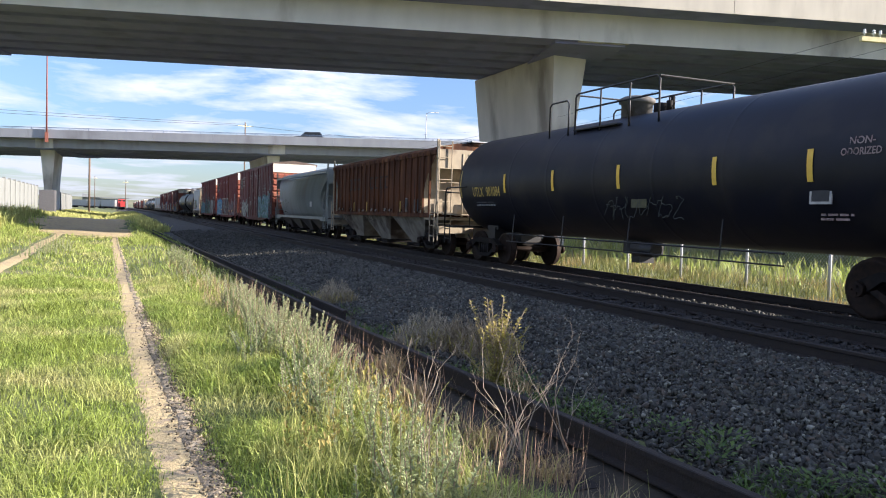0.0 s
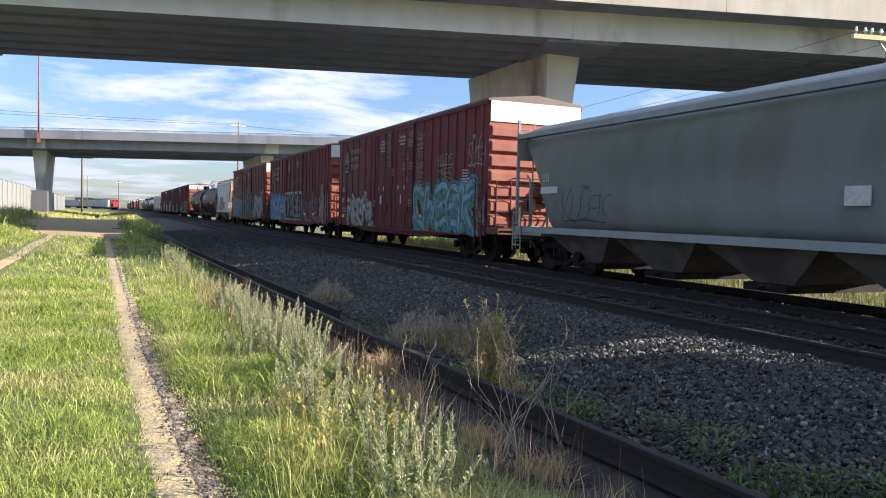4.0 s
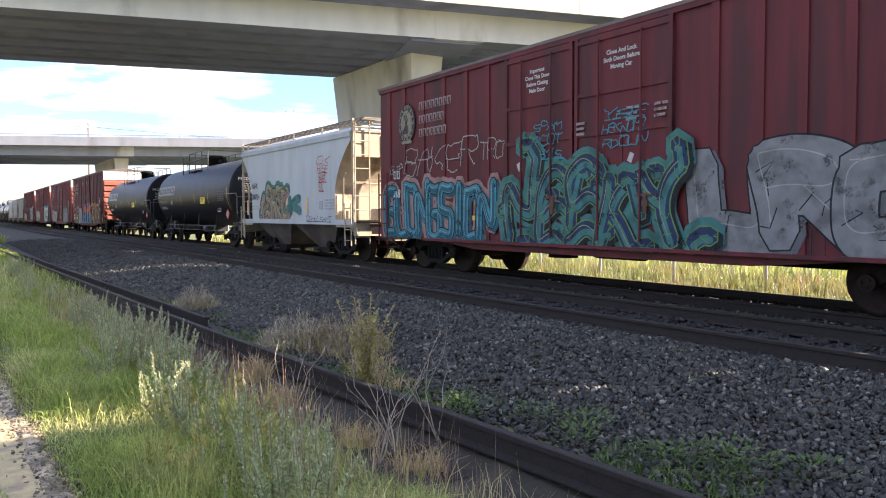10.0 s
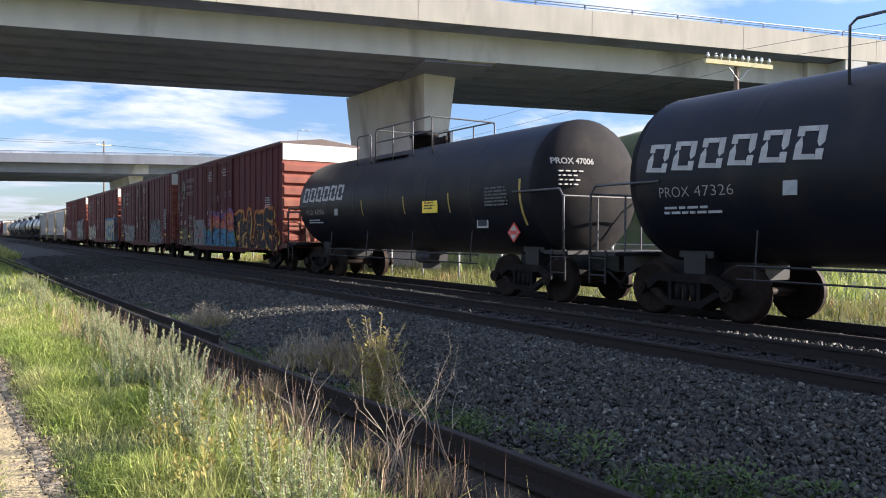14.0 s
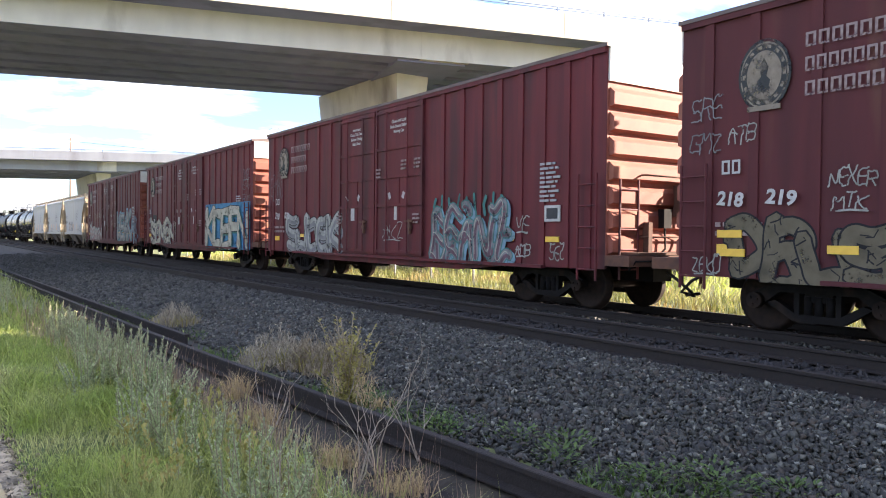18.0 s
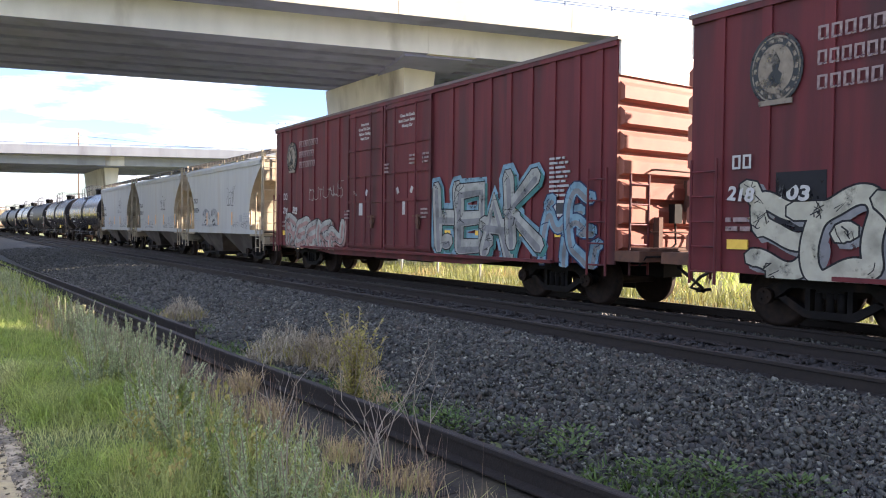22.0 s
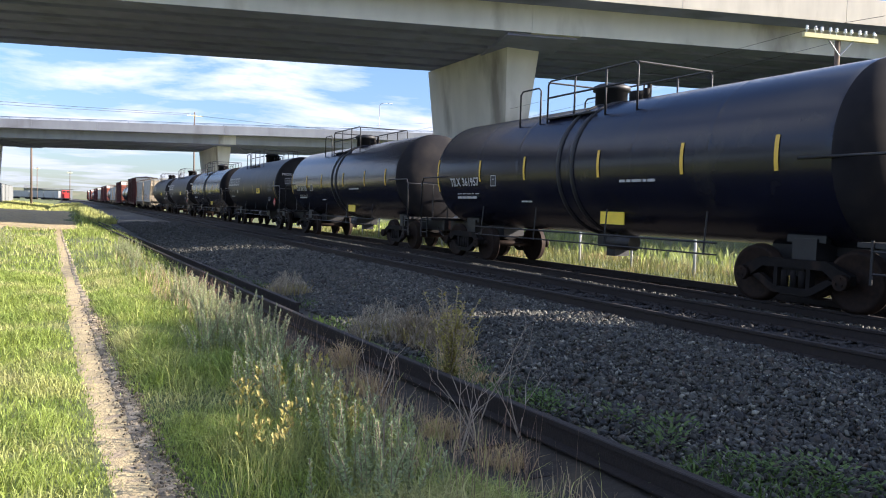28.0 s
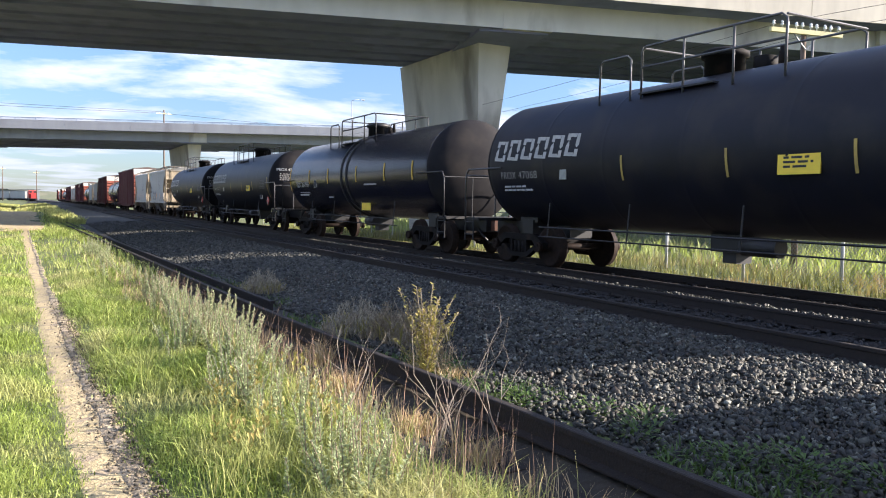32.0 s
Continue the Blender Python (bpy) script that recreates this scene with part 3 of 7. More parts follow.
def lamp_post(x, y, z, h, r, label, material):
    base = new("street_lamp")
    base.matrix_basis = pose(x, y, z)
    tagged(base, label, "street lamp")
    part("pole", made(rod, (0, 0, 0), (0, 0, h), r, 10, r * 0.6), material, base)
    part("base", boxes((-0.22, 0.22, -0.22, 0.22, -0.9, 0.5)), material, base)
    bm = bmesh.new()
    bent(bm, [(0, 0, h - 0.05), (0.6, 0, h + 0.25), (1.8, 0, h + 0.3)], 0.05)
    part("arm", bm, material, base)
    part("lamp_head", boxes((1.7, 2.4, -0.15, 0.15, h + 0.22, h + 0.38)), GALV, base)


RED_STEEL = mat("red_brown_steel", (0.22, 0.07, 0.05), (0.15, 0.055, 0.04), 0.7)
p = far_bridge.matrix_basis @ Vector((-46.5, -1.9, 0))
lamp_post(p.x, p.y, 11.3, 12.5, 0.13, "tall red-brown street lamp on the far overpass", RED_STEEL)
p = far_bridge.matrix_basis @ Vector((9.5, 21.5, 0))
lamp_post(p.x, p.y, 12.4, 7.5, 0.09, "thin grey lamp post on the far overpass", GALV)


def wires():
    base = new("overhead_wires")
    tagged(base, "thin dark overhead wires sagging between far poles", "wires")
    for k, (a, b, sag) in enumerate((((-150, 172, 21), (24.8, 170, 19.7), 1.5), ((24.8, 170, 19.7), (190, 165, 21), 2.0), ((-150, 171, 22), (24.8, 169.8, 20), 1.4), ((20.9, 16.6, 7.55), (20.9, 90, 7.6), 0.9), ((22.9, 16.2, 7.55), (22.9, 90, 7.6), 1.0), ((55, 62, 13), (24, 150, 16), 1.2), ((56, 62, 12.2), (25, 150, 15), 1.2), ((57, 62, 11.4), (26, 150, 14), 1.2), ((20.9, 16.6, 7.55), (21.2, -30, 7.6), 0.6), ((22.9, 16.2, 7.55), (23.2, -30, 7.6), 0.6))):
        bm = bmesh.new()
        a, b = Vector(a), Vector(b)
        pts = [a.lerp(b, i / 12) - Vector((0, 0, sag * 4 * (i / 12) * (1 - i / 12))) for i in range(13)]
        bent(bm, pts, 0.007 if a.y < 100 else 0.03, 4)
        part("wire", bm, WIRE, base)


wires()


def distance():
    """Low hills, a long shed and a standing freight far down the line."""
    green = mat("far_scrub", (0.10, 0.12, 0.08), (0.15, 0.15, 0.10), 0.95, scale=0.05, spots=(0.2, 0.19, 0.14), spot_scale=0.02)
    verts, faces = [], []
    n = 90
    for i in range(n):
        a = -70 + 140 * i / (n - 1)
        x, y = 1700 * math.sin(radians(a)), 1700 * math.cos(radians(a))
        h = 16 + 10 * noise.noise(Vector((a * 0.09, 0, 1))) + 5 * noise.noise(Vector((a * 0.4, 2, 1)))
        verts += [(x, y, -5), (x * 1.02, y * 1.02, h), (x * 1.3, y * 1.3, h * 0.8)]
    for i in range(n - 1):
        faces += [(3 * i, 3 * i + 3, 3 * i + 4, 3 * i + 1), (3 * i + 1, 3 * i + 4, 3 * i + 5, 3 * i + 2)]
    tagged(new("far_hills", sheet("far_hills", verts, faces, green, True)), "low hazy green hills along the horizon", "hill", kind="structure")
    shed = new("shed")
    tagged(shed, "long pale industrial shed with a sloping roof far off", "building")
    pale = mat("shed_cladding", (0.22, 0.235, 0.25), (0.17, 0.185, 0.20), 0.7)
    bm = bmesh.new()
    prism(bm, [(-26, 0), (6, 0), (6, 6.5), (-13, 7.0), (-26, 10.5)], 640, 670, "y")
    part("wall", bm, pale, shed)
    part("roof", boxes((-27, 7, 638, 672, 7.6, 8.0)), pale, shed)


distance()

# ---- rolling stock: one builder for each kind; a car's own origin lies on the railhead at its middle, y along the train ----
CASTING = mat("dusty_cast_manway", (0.16, 0.155, 0.15), (0.09, 0.085, 0.08), 0.85, scale=6, spots=(0.06, 0.045, 0.035), spot_scale=3)
STEEL = mat("dark_cast_steel", (0.015, 0.0135, 0.0135), (0.010, 0.009, 0.009), 0.75, 0.3, scale=8, spots=(0.030, 0.021, 0.017), spot_scale=3, spec=0.15)
WHEEL = mat("wheel_steel", (0.030, 0.019, 0.014), (0.013, 0.010, 0.009), 0.7, 0.3, scale=10, spec=0.15)
RUST = mat("rusty_steel", (0.12, 0.052, 0.030), (0.070, 0.034, 0.024), 0.85, scale=7)
RUST_DARK = mat("dark_rust_stain", (0.020, 0.0125, 0.0115), (0.040, 0.019, 0.014), 0.85, scale=6)
OLD_SPRAY = mat("old_spray", (0.045, 0.052, 0.045), (0.024, 0.028, 0.027), 0.7, scale=6)
OLD_PRINT = mat("greyed_stencil", (0.12, 0.125, 0.13), (0.08, 0.08, 0.085), 0.7, scale=20)
FAINT = mat("faint_stencil", (0.26, 0.27, 0.28), (0.36, 0.36, 0.36), 0.7, scale=20)
FADED_SIGN = mat("faded_sign", (0.09, 0.085, 0.04), (0.05, 0.05, 0.03), 0.8, scale=9)
NAME_WHITE = mat("worn_white_lettering", (0.30, 0.235, 0.225), (0.19, 0.125, 0.125), 0.7, scale=9, holes=(5.0, 0.52, 0.72))
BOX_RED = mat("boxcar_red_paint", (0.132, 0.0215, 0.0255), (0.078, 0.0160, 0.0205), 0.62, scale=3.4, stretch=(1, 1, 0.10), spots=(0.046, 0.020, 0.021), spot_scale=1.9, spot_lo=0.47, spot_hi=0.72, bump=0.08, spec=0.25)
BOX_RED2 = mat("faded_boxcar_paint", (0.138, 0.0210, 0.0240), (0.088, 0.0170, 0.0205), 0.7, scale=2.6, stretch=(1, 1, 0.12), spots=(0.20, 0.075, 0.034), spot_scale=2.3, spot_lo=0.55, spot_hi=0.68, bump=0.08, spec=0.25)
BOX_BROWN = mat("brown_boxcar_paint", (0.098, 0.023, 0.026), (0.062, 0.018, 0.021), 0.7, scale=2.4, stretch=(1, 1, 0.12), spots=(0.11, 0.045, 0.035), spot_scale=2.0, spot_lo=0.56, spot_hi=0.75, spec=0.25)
# car red made lighter and more orange, as if sunlit, for the ends
SUNLIT_END_RED = mat("sunlit_end_paint", (0.27, 0.080, 0.052), (0.20, 0.060, 0.040), 0.7, scale=3, spots=(0.26, 0.10, 0.06), spot_scale=1.4, spot_lo=0.55, spot_hi=0.75)
END_WHITE = mat("end_white_band", (0.72, 0.70, 0.64), (0.62, 0.60, 0.55), 0.7, scale=3)
ROOF_METAL = mat("weathered_roof", (0.15, 0.115, 0.105), (0.10, 0.075, 0.07), 0.65, 0.2, scale=2)
TANK_BLACK = mat("black_tank_paint", (0.0105, 0.011, 0.019), (0.008, 0.0085, 0.014), 0.45, scale=2, spots=(0.026, 0.023, 0.023), spot_scale=1.2, spot_lo=0.5, spot_hi=0.75, bump=0.03, bump_scale=5, spec=0.22)
TANK_SHINY = mat("glossy_black_tank_paint", (0.009, 0.0095, 0.020), (0.007, 0.0075, 0.015), 0.26, scale=2, spots=(0.03, 0.028, 0.026), spot_scale=1.2, spot_lo=0.55, spot_hi=0.8, bump=0.015, bump_scale=3, coat=0.06, spec=0.35)
TANK_HEAD = mat("dusty_tank_head", (0.019, 0.018, 0.020), (0.012, 0.0115, 0.014), 0.8, scale=3, spots=(0.034, 0.030, 0.028), spot_scale=1.5, spot_lo=0.48, spot_hi=0.72, spec=0.12)
BLACK = mat("black_steel", (0.013, 0.013, 0.015), (0.009, 0.009, 0.011), 0.55, scale=6)
HOP_GREY = mat("grey_hopper_paint", (0.42, 0.447, 0.466), (0.365, 0.388, 0.406), 0.7, scale=2.4, stretch=(1, 1, 0.25), spots=(0.36, 0.37, 0.37), spot_scale=1.3, spot_lo=0.50, spot_hi=0.66, spec=0.3)
HOP_PALE = mat("pale_hopper_paint", (0.415, 0.415, 0.40), (0.355, 0.355, 0.342), 0.7, scale=2.8, stretch=(1, 1, 0.16), spots=(0.38, 0.36, 0.32), spot_scale=1.7, spot_lo=0.52, spot_hi=0.72, spec=0.3)
END_TAN = mat("dusty_cream_end", (0.36, 0.305, 0.22), (0.28, 0.235, 0.17), 0.8, scale=3, spots=(0.12, 0.09, 0.065), spot_scale=1.6, spot_lo=0.52, spot_hi=0.72)
GRATING = mat("weathered_grating", (0.20, 0.18, 0.155), (0.12, 0.10, 0.085), 0.75, 0.2, scale=5)
HOP_SILVER = mat("silver_grey_hopper_paint", (0.21, 0.235, 0.235), (0.17, 0.19, 0.19), 0.55, 0.1, scale=2, stretch=(1, 1, 0.3), spots=(0.19, 0.185, 0.18), spot_scale=1.0)
HOP_BROWN = mat("rusty_brown_hopper_paint", (0.108, 0.040, 0.018), (0.034, 0.0165, 0.0115), 0.85, scale=3.4, stretch=(1, 1, 0.20), spots=(0.15, 0.068, 0.034), spot_scale=2.2, spot_lo=0.50, spot_hi=0.72, bump=0.15, spec=0.2)
HOP_DIRTY = mat("dirty_white_sheet", (0.24, 0.225, 0.20), (0.13, 0.115, 0.10), 0.8, scale=2.4, spots=(0.055, 0.040, 0.032), spot_scale=1.3, spot_lo=0.46, spot_hi=0.62)
HOP_WORN = mat("worn_white_paint", (0.24, 0.22, 0.20), (0.15, 0.13, 0.12), 0.8, scale=6, spots=(0.07, 0.04, 0.03), spot_scale=3.0, spot_lo=0.45, spot_hi=0.6, holes=(4.0, 0.48, 0.62))
HOP_BELLY = mat("stained_hopper_bay", (0.11, 0.092, 0.08), (0.060, 0.048, 0.042), 0.8, scale=2, spots=(0.06, 0.045, 0.04), spot_scale=1.2, spot_lo=0.5, spot_hi=0.6)
WHITE = mat("white_lettering", (0.46, 0.45, 0.43), (0.34, 0.33, 0.32), 0.7, scale=12)
YELLOW = mat("yellow_reflector", (0.75, 0.48, 0.06), (0.65, 0.40, 0.05), 0.5, scale=9)
FADED_YELLOW = mat("faded_reflector", (0.48, 0.34, 0.08), (0.36, 0.26, 0.08), 0.6, scale=9)
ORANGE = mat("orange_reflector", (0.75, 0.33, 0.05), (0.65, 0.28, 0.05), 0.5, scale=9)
DARK_LETTER = mat("dark_lettering", (0.035, 0.035, 0.04), None, 0.7)
PLACARD = mat("red_placard", (0.60, 0.07, 0.05), (0.5, 0.06, 0.05), 0.5)
SIGN_YELLOW = mat("yellow_sign", (0.85, 0.62, 0.05), (0.78, 0.56, 0.05), 0.5)
SEAL_GREEN = mat("seal_green", (0.022, 0.026, 0.028), None, 0.7, holes=(5.0, 0.50, 0.70))
SEAL_CREAM = mat("seal_cream", (0.24, 0.20, 0.15), (0.16, 0.125, 0.095), 0.7, scale=9, holes=(4.0, 0.50, 0.68))

TUBE = mat("grey_tube", (0.10, 0.10, 0.105), (0.07, 0.07, 0.075), 0.5, 0.3)
TRUCK = {}


def truck_meshes():
    bm = bmesh.new()   # side frame: an arched casting with a spring window and pedestals
    prism(bm, [(-1.0, 0.56), (-1.0, 0.42), (-0.8, 0.42), (-0.55, 0.60), (0.55, 0.60), (0.8, 0.42), (1.0, 0.42), (1.0, 0.56), (0.6, 0.74), (-0.6, 0.74)], -0.07, 0.07, "x")
    prism(bm, [(-0.75, 0.44), (-0.35, 0.20), (0.35, 0.20), (0.75, 0.44), (0.62, 0.48), (0.30, 0.30), (-0.30, 0.30), (-0.62, 0.48)], -0.065, 0.065, "x")
    for y in (-0.33, 0.26):
        box(bm, -0.06, 0.06, y, y + 0.07, 0.26, 0.63)
    TRUCK["frame"] = mesh_of("side_frame", bm, STEEL, 0.02)
    bm = bmesh.new()
    for y in (-0.16, 0.0, 0.16):
        rod(bm, (0, y, 0.28), (0, y, 0.56), 0.06, 8)
    TRUCK["spring"] = mesh_of("spring_nest", bm, STEEL)
    TRUCK["bolster"] = mesh_of("bolster", boxes((-1.02, 1.02, -0.2, 0.2, 0.48, 0.70), (-0.35, 0.35, -0.3, 0.3, 0.55, 0.80)), STEEL, 0.02)
    bm = bmesh.new()
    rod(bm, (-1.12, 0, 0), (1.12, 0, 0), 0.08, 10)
    for s in (-1, 1):
        lathe(bm, [(0.08, s * -0.82), (0.36, s * -0.80), (0.40, s * -0.82), (0.457, s * -0.815), (0.46, s * -0.70), (0.485, s * -0.69), (0.485, s * -0.665), (0.40, s * -0.665), (0.33, s * -0.705), (0.08, s * -0.675)], 28, "x")
    for s in (-1, 1):
        rod(bm, (s * 1.08, 0, 0), (s * 1.17, 0, 0), 0.12, 12)
        for k in range(3):
            a = k * 2.094
            rod(bm, (s * 1.17, 0.06 * math.cos(a), 0.06 * math.sin(a)), (s * 1.19, 0.06 * math.cos(a), 0.06 * math.sin(a)), 0.02, 6)
    TRUCK["axle"] = mesh_of("wheelset", bm, WHEEL)


truck_meshes()


def truck(parent, y):
    t = part("truck", TRUCK["bolster"], None, parent, at=(0, y, 0))
    for x in (-1.0, 1.0):
        part("side_frame", TRUCK["frame"], None, t, at=(x, 0, 0))
        part("spring_nest", TRUCK["spring"], None, t, at=(x, 0, 0))
    for yy in (-0.9, 0.9):
        part("wheelset", TRUCK["axle"], None, t, at=(0, yy, 0.46))


def coupler(parent, y0, y1):
    """The drawbar and knuckle that stand out at one end, with the hose that hangs by it."""
    d = 1 if y1 > y0 else -1
    bm = boxes((-0.12, 0.12, min(y0, y1), max(y0, y1), 0.76, 0.98))
    box(bm, -0.17, 0.17, min(y1, y1 + d * 0.22), max(y1, y1 + d * 0.22), 0.70, 1.02)
    part("coupler", bm, RUST, parent, bevel=0.03)
    bm = bmesh.new()
    bent(bm, [(-0.35, y0, 0.75), (-0.38, y0 + d * 0.25, 0.62), (-0.32, y0 + d * 0.5, 0.42), (-0.22, y1, 0.36), (-0.1, y1 + d * 0.2, 0.40)], 0.028, 6)
    part("brake_hose", bm, BLACK, parent)


RUNGS = {}


def ladder(parent, x, y, z0, z1, material, along="y", width=0.42, rungs=None):
    """Rungs between two uprights standing off the surface: along y on a side, along x on an end."""
    def at(u, z):
        return (x, y + u, z) if along == "y" else (x + u, y, z)
    bm = bmesh.new()
    for u in (-width / 2, width / 2):
        rod(bm, at(u, z0), at(u, z1), 0.022, 6)
    base = part("ladder", bm, material, parent)
    key = (along, width, material.name)
    if key not in RUNGS:
        a, b = ((0, -width / 2, 0), (0, width / 2, 0)) if along == "y" else ((-width / 2, 0, 0), (width / 2, 0, 0))
        RUNGS[key] = mesh_of("rung", made(rod, a, b, 0.017, 6), material)
    n = rungs or max(2, round((z1 - z0) / 0.38))
    for i in range(n):
        part("rung", RUNGS[key], None, base, at=at(0, z0 + (z1 - z0) * (i + 0.5) / n))
    return base


GLYPHS = {}


def glyphs(text, size, bold=0.0, spacing=1.0):
    """The mesh of a line of lettering in the built-in font, standing in the x-y plane, centred."""
    key = (text, size, bold, spacing)
    if key not in GLYPHS:
        cu = bpy.data.curves.new("lettering", "FONT")
        cu.body, cu.size, cu.offset, cu.space_character = text, size, bold, spacing
        cu.align_x, cu.align_y, cu.resolution_u = "CENTER", "CENTER", 3
        ob = bpy.data.objects.new("lettering", cu)
        GLYPHS[key] = bpy.data.meshes.new_from_object(ob)
        bpy.data.objects.remove(ob)
    return GLYPHS[key].copy()


# lettering on a car's near side (which faces -x): its x runs towards -y, its up is z
SIDE = Matrix(((0, 0, -1, 0), (-1, 0, 0, 0), (0, 1, 0, 0), (0, 0, 0, 1)))


def letter(parent, text, y, z, size, material, x=-1.55, bold=0.0, width=None, name="lettering", label="", turn=0.0, lean=0.0):
    me = glyphs(text, size, bold)
    me.materials.clear()
    me.materials.append(material)
    ob = new(name, me)
    ob.parent = parent
    w = max(v.co.x for v in me.vertices) - min(v.co.x for v in me.vertices) if len(me.vertices) else 1
    k = width / w if width else 1.0
    ob.matrix_basis = Matrix.Translation((x, y, z)) @ pose(0, 0, 0, turn, 0, 0) @ SIDE @ Matrix(((k, lean, 0, 0), (0, 1, 0, 0), (0, 0, 1, 0), (0, 0, 0, 1)))
    return tagged(ob, label)


NAME_BLOCKS = {}


def block_sheet(count, width, height, first=0):
    """Plain letter-sized shapes in a row: hollow boxes, some of them open on one side."""
    verts, faces = [], []
    step = width / count
    for i in range(count):
        a, b = -width / 2 + step * i + 0.10 * step, -width / 2 + step * (i + 1) - 0.10 * step
        st, bar = 0.26 * (b - a), 0.16
        post_l, post_r = (a, a + st, -0.5, 0.5), (b - st, b, -0.5, 0.5)
        top, low = (a + st, b - st, 0.5 - bar, 0.5), (a + st, b - st, -0.5, bar - 0.5)
        cells = (post_l, post_r, top, low)
        for x0, x1, y0, y1 in cells:
            k = len(verts)
            verts += [(x0, y0 * height, 0), (x1, y0 * height, 0), (x1, y1 * height, 0), (x0, y1 * height, 0)]
            faces.append((k, k + 1, k + 2, k + 3))
    return verts, faces


def blocks(parent, count, y, z, width, height, material, x=-1.55, lean=0.0, curved=False):
    """An owner's name in plain shapes, one for each letter."""
    step = width / count
    for i in range(count):
        key = (round(step, 3), height, i % 3, material.name)
        if key not in NAME_BLOCKS:
            NAME_BLOCKS[key] = sheet("name_shape", *block_sheet(1, step, height, i), material)
        ob = new("name_shape", NAME_BLOCKS[key].copy() if curved else NAME_BLOCKS[key])
        ob.parent = parent
        ob.matrix_basis = Matrix.Translation((x, y + width / 2 - step * (i + 0.5), z)) @ SIDE @ Matrix(((1, lean, 0, 0), (0, 1, 0, 0), (0, 0, 1, 0), (0, 0, 0, 1)))
        if curved:
            wrap(ob)


def bars(parent, y0, y1, z0, z1, material, x=-1.553, rows=4, name="small_print", seed=1):
    """Writing too small to read: plain bars."""
    rnd = random.Random(seed)
    bm = bmesh.new()
    h = (z1 - z0) / rows
    for i in range(rows):
        a = y1
        stop = y0 + (y1 - y0) * rnd.uniform(0.0, 0.3)
        while a > stop + 0.04:
            b = max(a - rnd.uniform(0.08, 0.3), stop)
            box(bm, x - 0.002, x + 0.02, b, a, z0 + h * i + h * 0.25, z0 + h * i + h * 0.75)
            a = b - 0.045
    return tagged(part(name, bm, material, parent), kind="stuff")


def plaque(parent, name, y, z, w, h, material, x=-1.553, label="", thick=0.022, turn=0):
    bm = boxes((-0.002, thick, -w / 2, w / 2, -h / 2, h / 2))
    return part(name, bm, material, parent, label, at=pose(x, y, z, turn, 0, 0))


def paint(name, a, b=None):
    return MATS.get(name) or mat(name, a, b or tuple(c * 0.72 for c in a), 0.65, scale=4.5, spots=tuple(c * 0.5 for c in a), spot_scale=2.6, spot_lo=0.50, spot_hi=0.68, spec=0.25, holes=(3.4, 0.56, 0.74))


SPRAY_COLOURS = {"white": (0.33, 0.33, 0.30), "silver": (0.20, 0.20, 0.205), "black": (0.012, 0.012, 0.016), "blue": (0.045, 0.20, 0.36), "pale_blue": (0.17, 0.29, 0.36), "teal": (0.05, 0.17, 0.16), "green": (0.11, 0.22, 0.08), "yellow": (0.48, 0.38, 0.10),
                 "pink": (0.33, 0.20, 0.18), "orange": (0.50, 0.17, 0.035), "navy": (0.020, 0.035, 0.09), "grey": (0.11, 0.11, 0.12), "cyan": (0.05, 0.23, 0.29), "deep_cyan": (0.020, 0.095, 0.13), "red": (0.42, 0.07, 0.05), "purple": (0.15, 0.085, 0.24), "mauve": (0.135, 0.075, 0.095),
                 "ice": (0.22, 0.34, 0.40), "lime": (0.25, 0.27, 0.13), "cream": (0.42, 0.40, 0.32), "mist": (0.315, 0.32, 0.325), "olive": (0.135, 0.115, 0.075)}
SPRAY = {k: paint("spray_" + k, v) for k, v in SPRAY_COLOURS.items()}

# strokes of each letter over a keypad of nine points, 7 8 9 on top and 1 2 3 below
STROKES = {"A": "183 46", "B": "71 7964 4631", "C": "9874123", "D": "71 78621", "E": "9713 46", "F": "971 45", "G": "987412365", "H": "71 93 46", "I": "82", "J": "93214", "K": "71 943", "L": "713", "M": "17593", "N": "1739", "O": "8741236987", "P": "71 7964", "Q": "8741236987 53",
           "R": "71 7964 53", "S": "987456321", "T": "79 82", "U": "7412369", "V": "729", "W": "71539", "X": "73 91", "Y": "75 952", "Z": "7913"}


def stroke_paths(ch, curl):
    """The letter's strokes in a unit box, as bent lines; curl rounds their corners."""
    out = []
    for word in STROKES[ch].split():
        p = [((int(k) - 1) % 3 * 0.5, (int(k) - 1) // 3 * 0.5) for k in word]
        for _ in range(3 if curl else 0):
            q = [p[0]]
            for (ax, ay), (bx, by) in zip(p, p[1:]):
                q += [(ax * 0.75 + bx * 0.25, ay * 0.75 + by * 0.25), (ax * 0.25 + bx * 0.75, ay * 0.25 + by * 0.75)]
            p = q + [p[-1]]
        out.append(p)
    return out


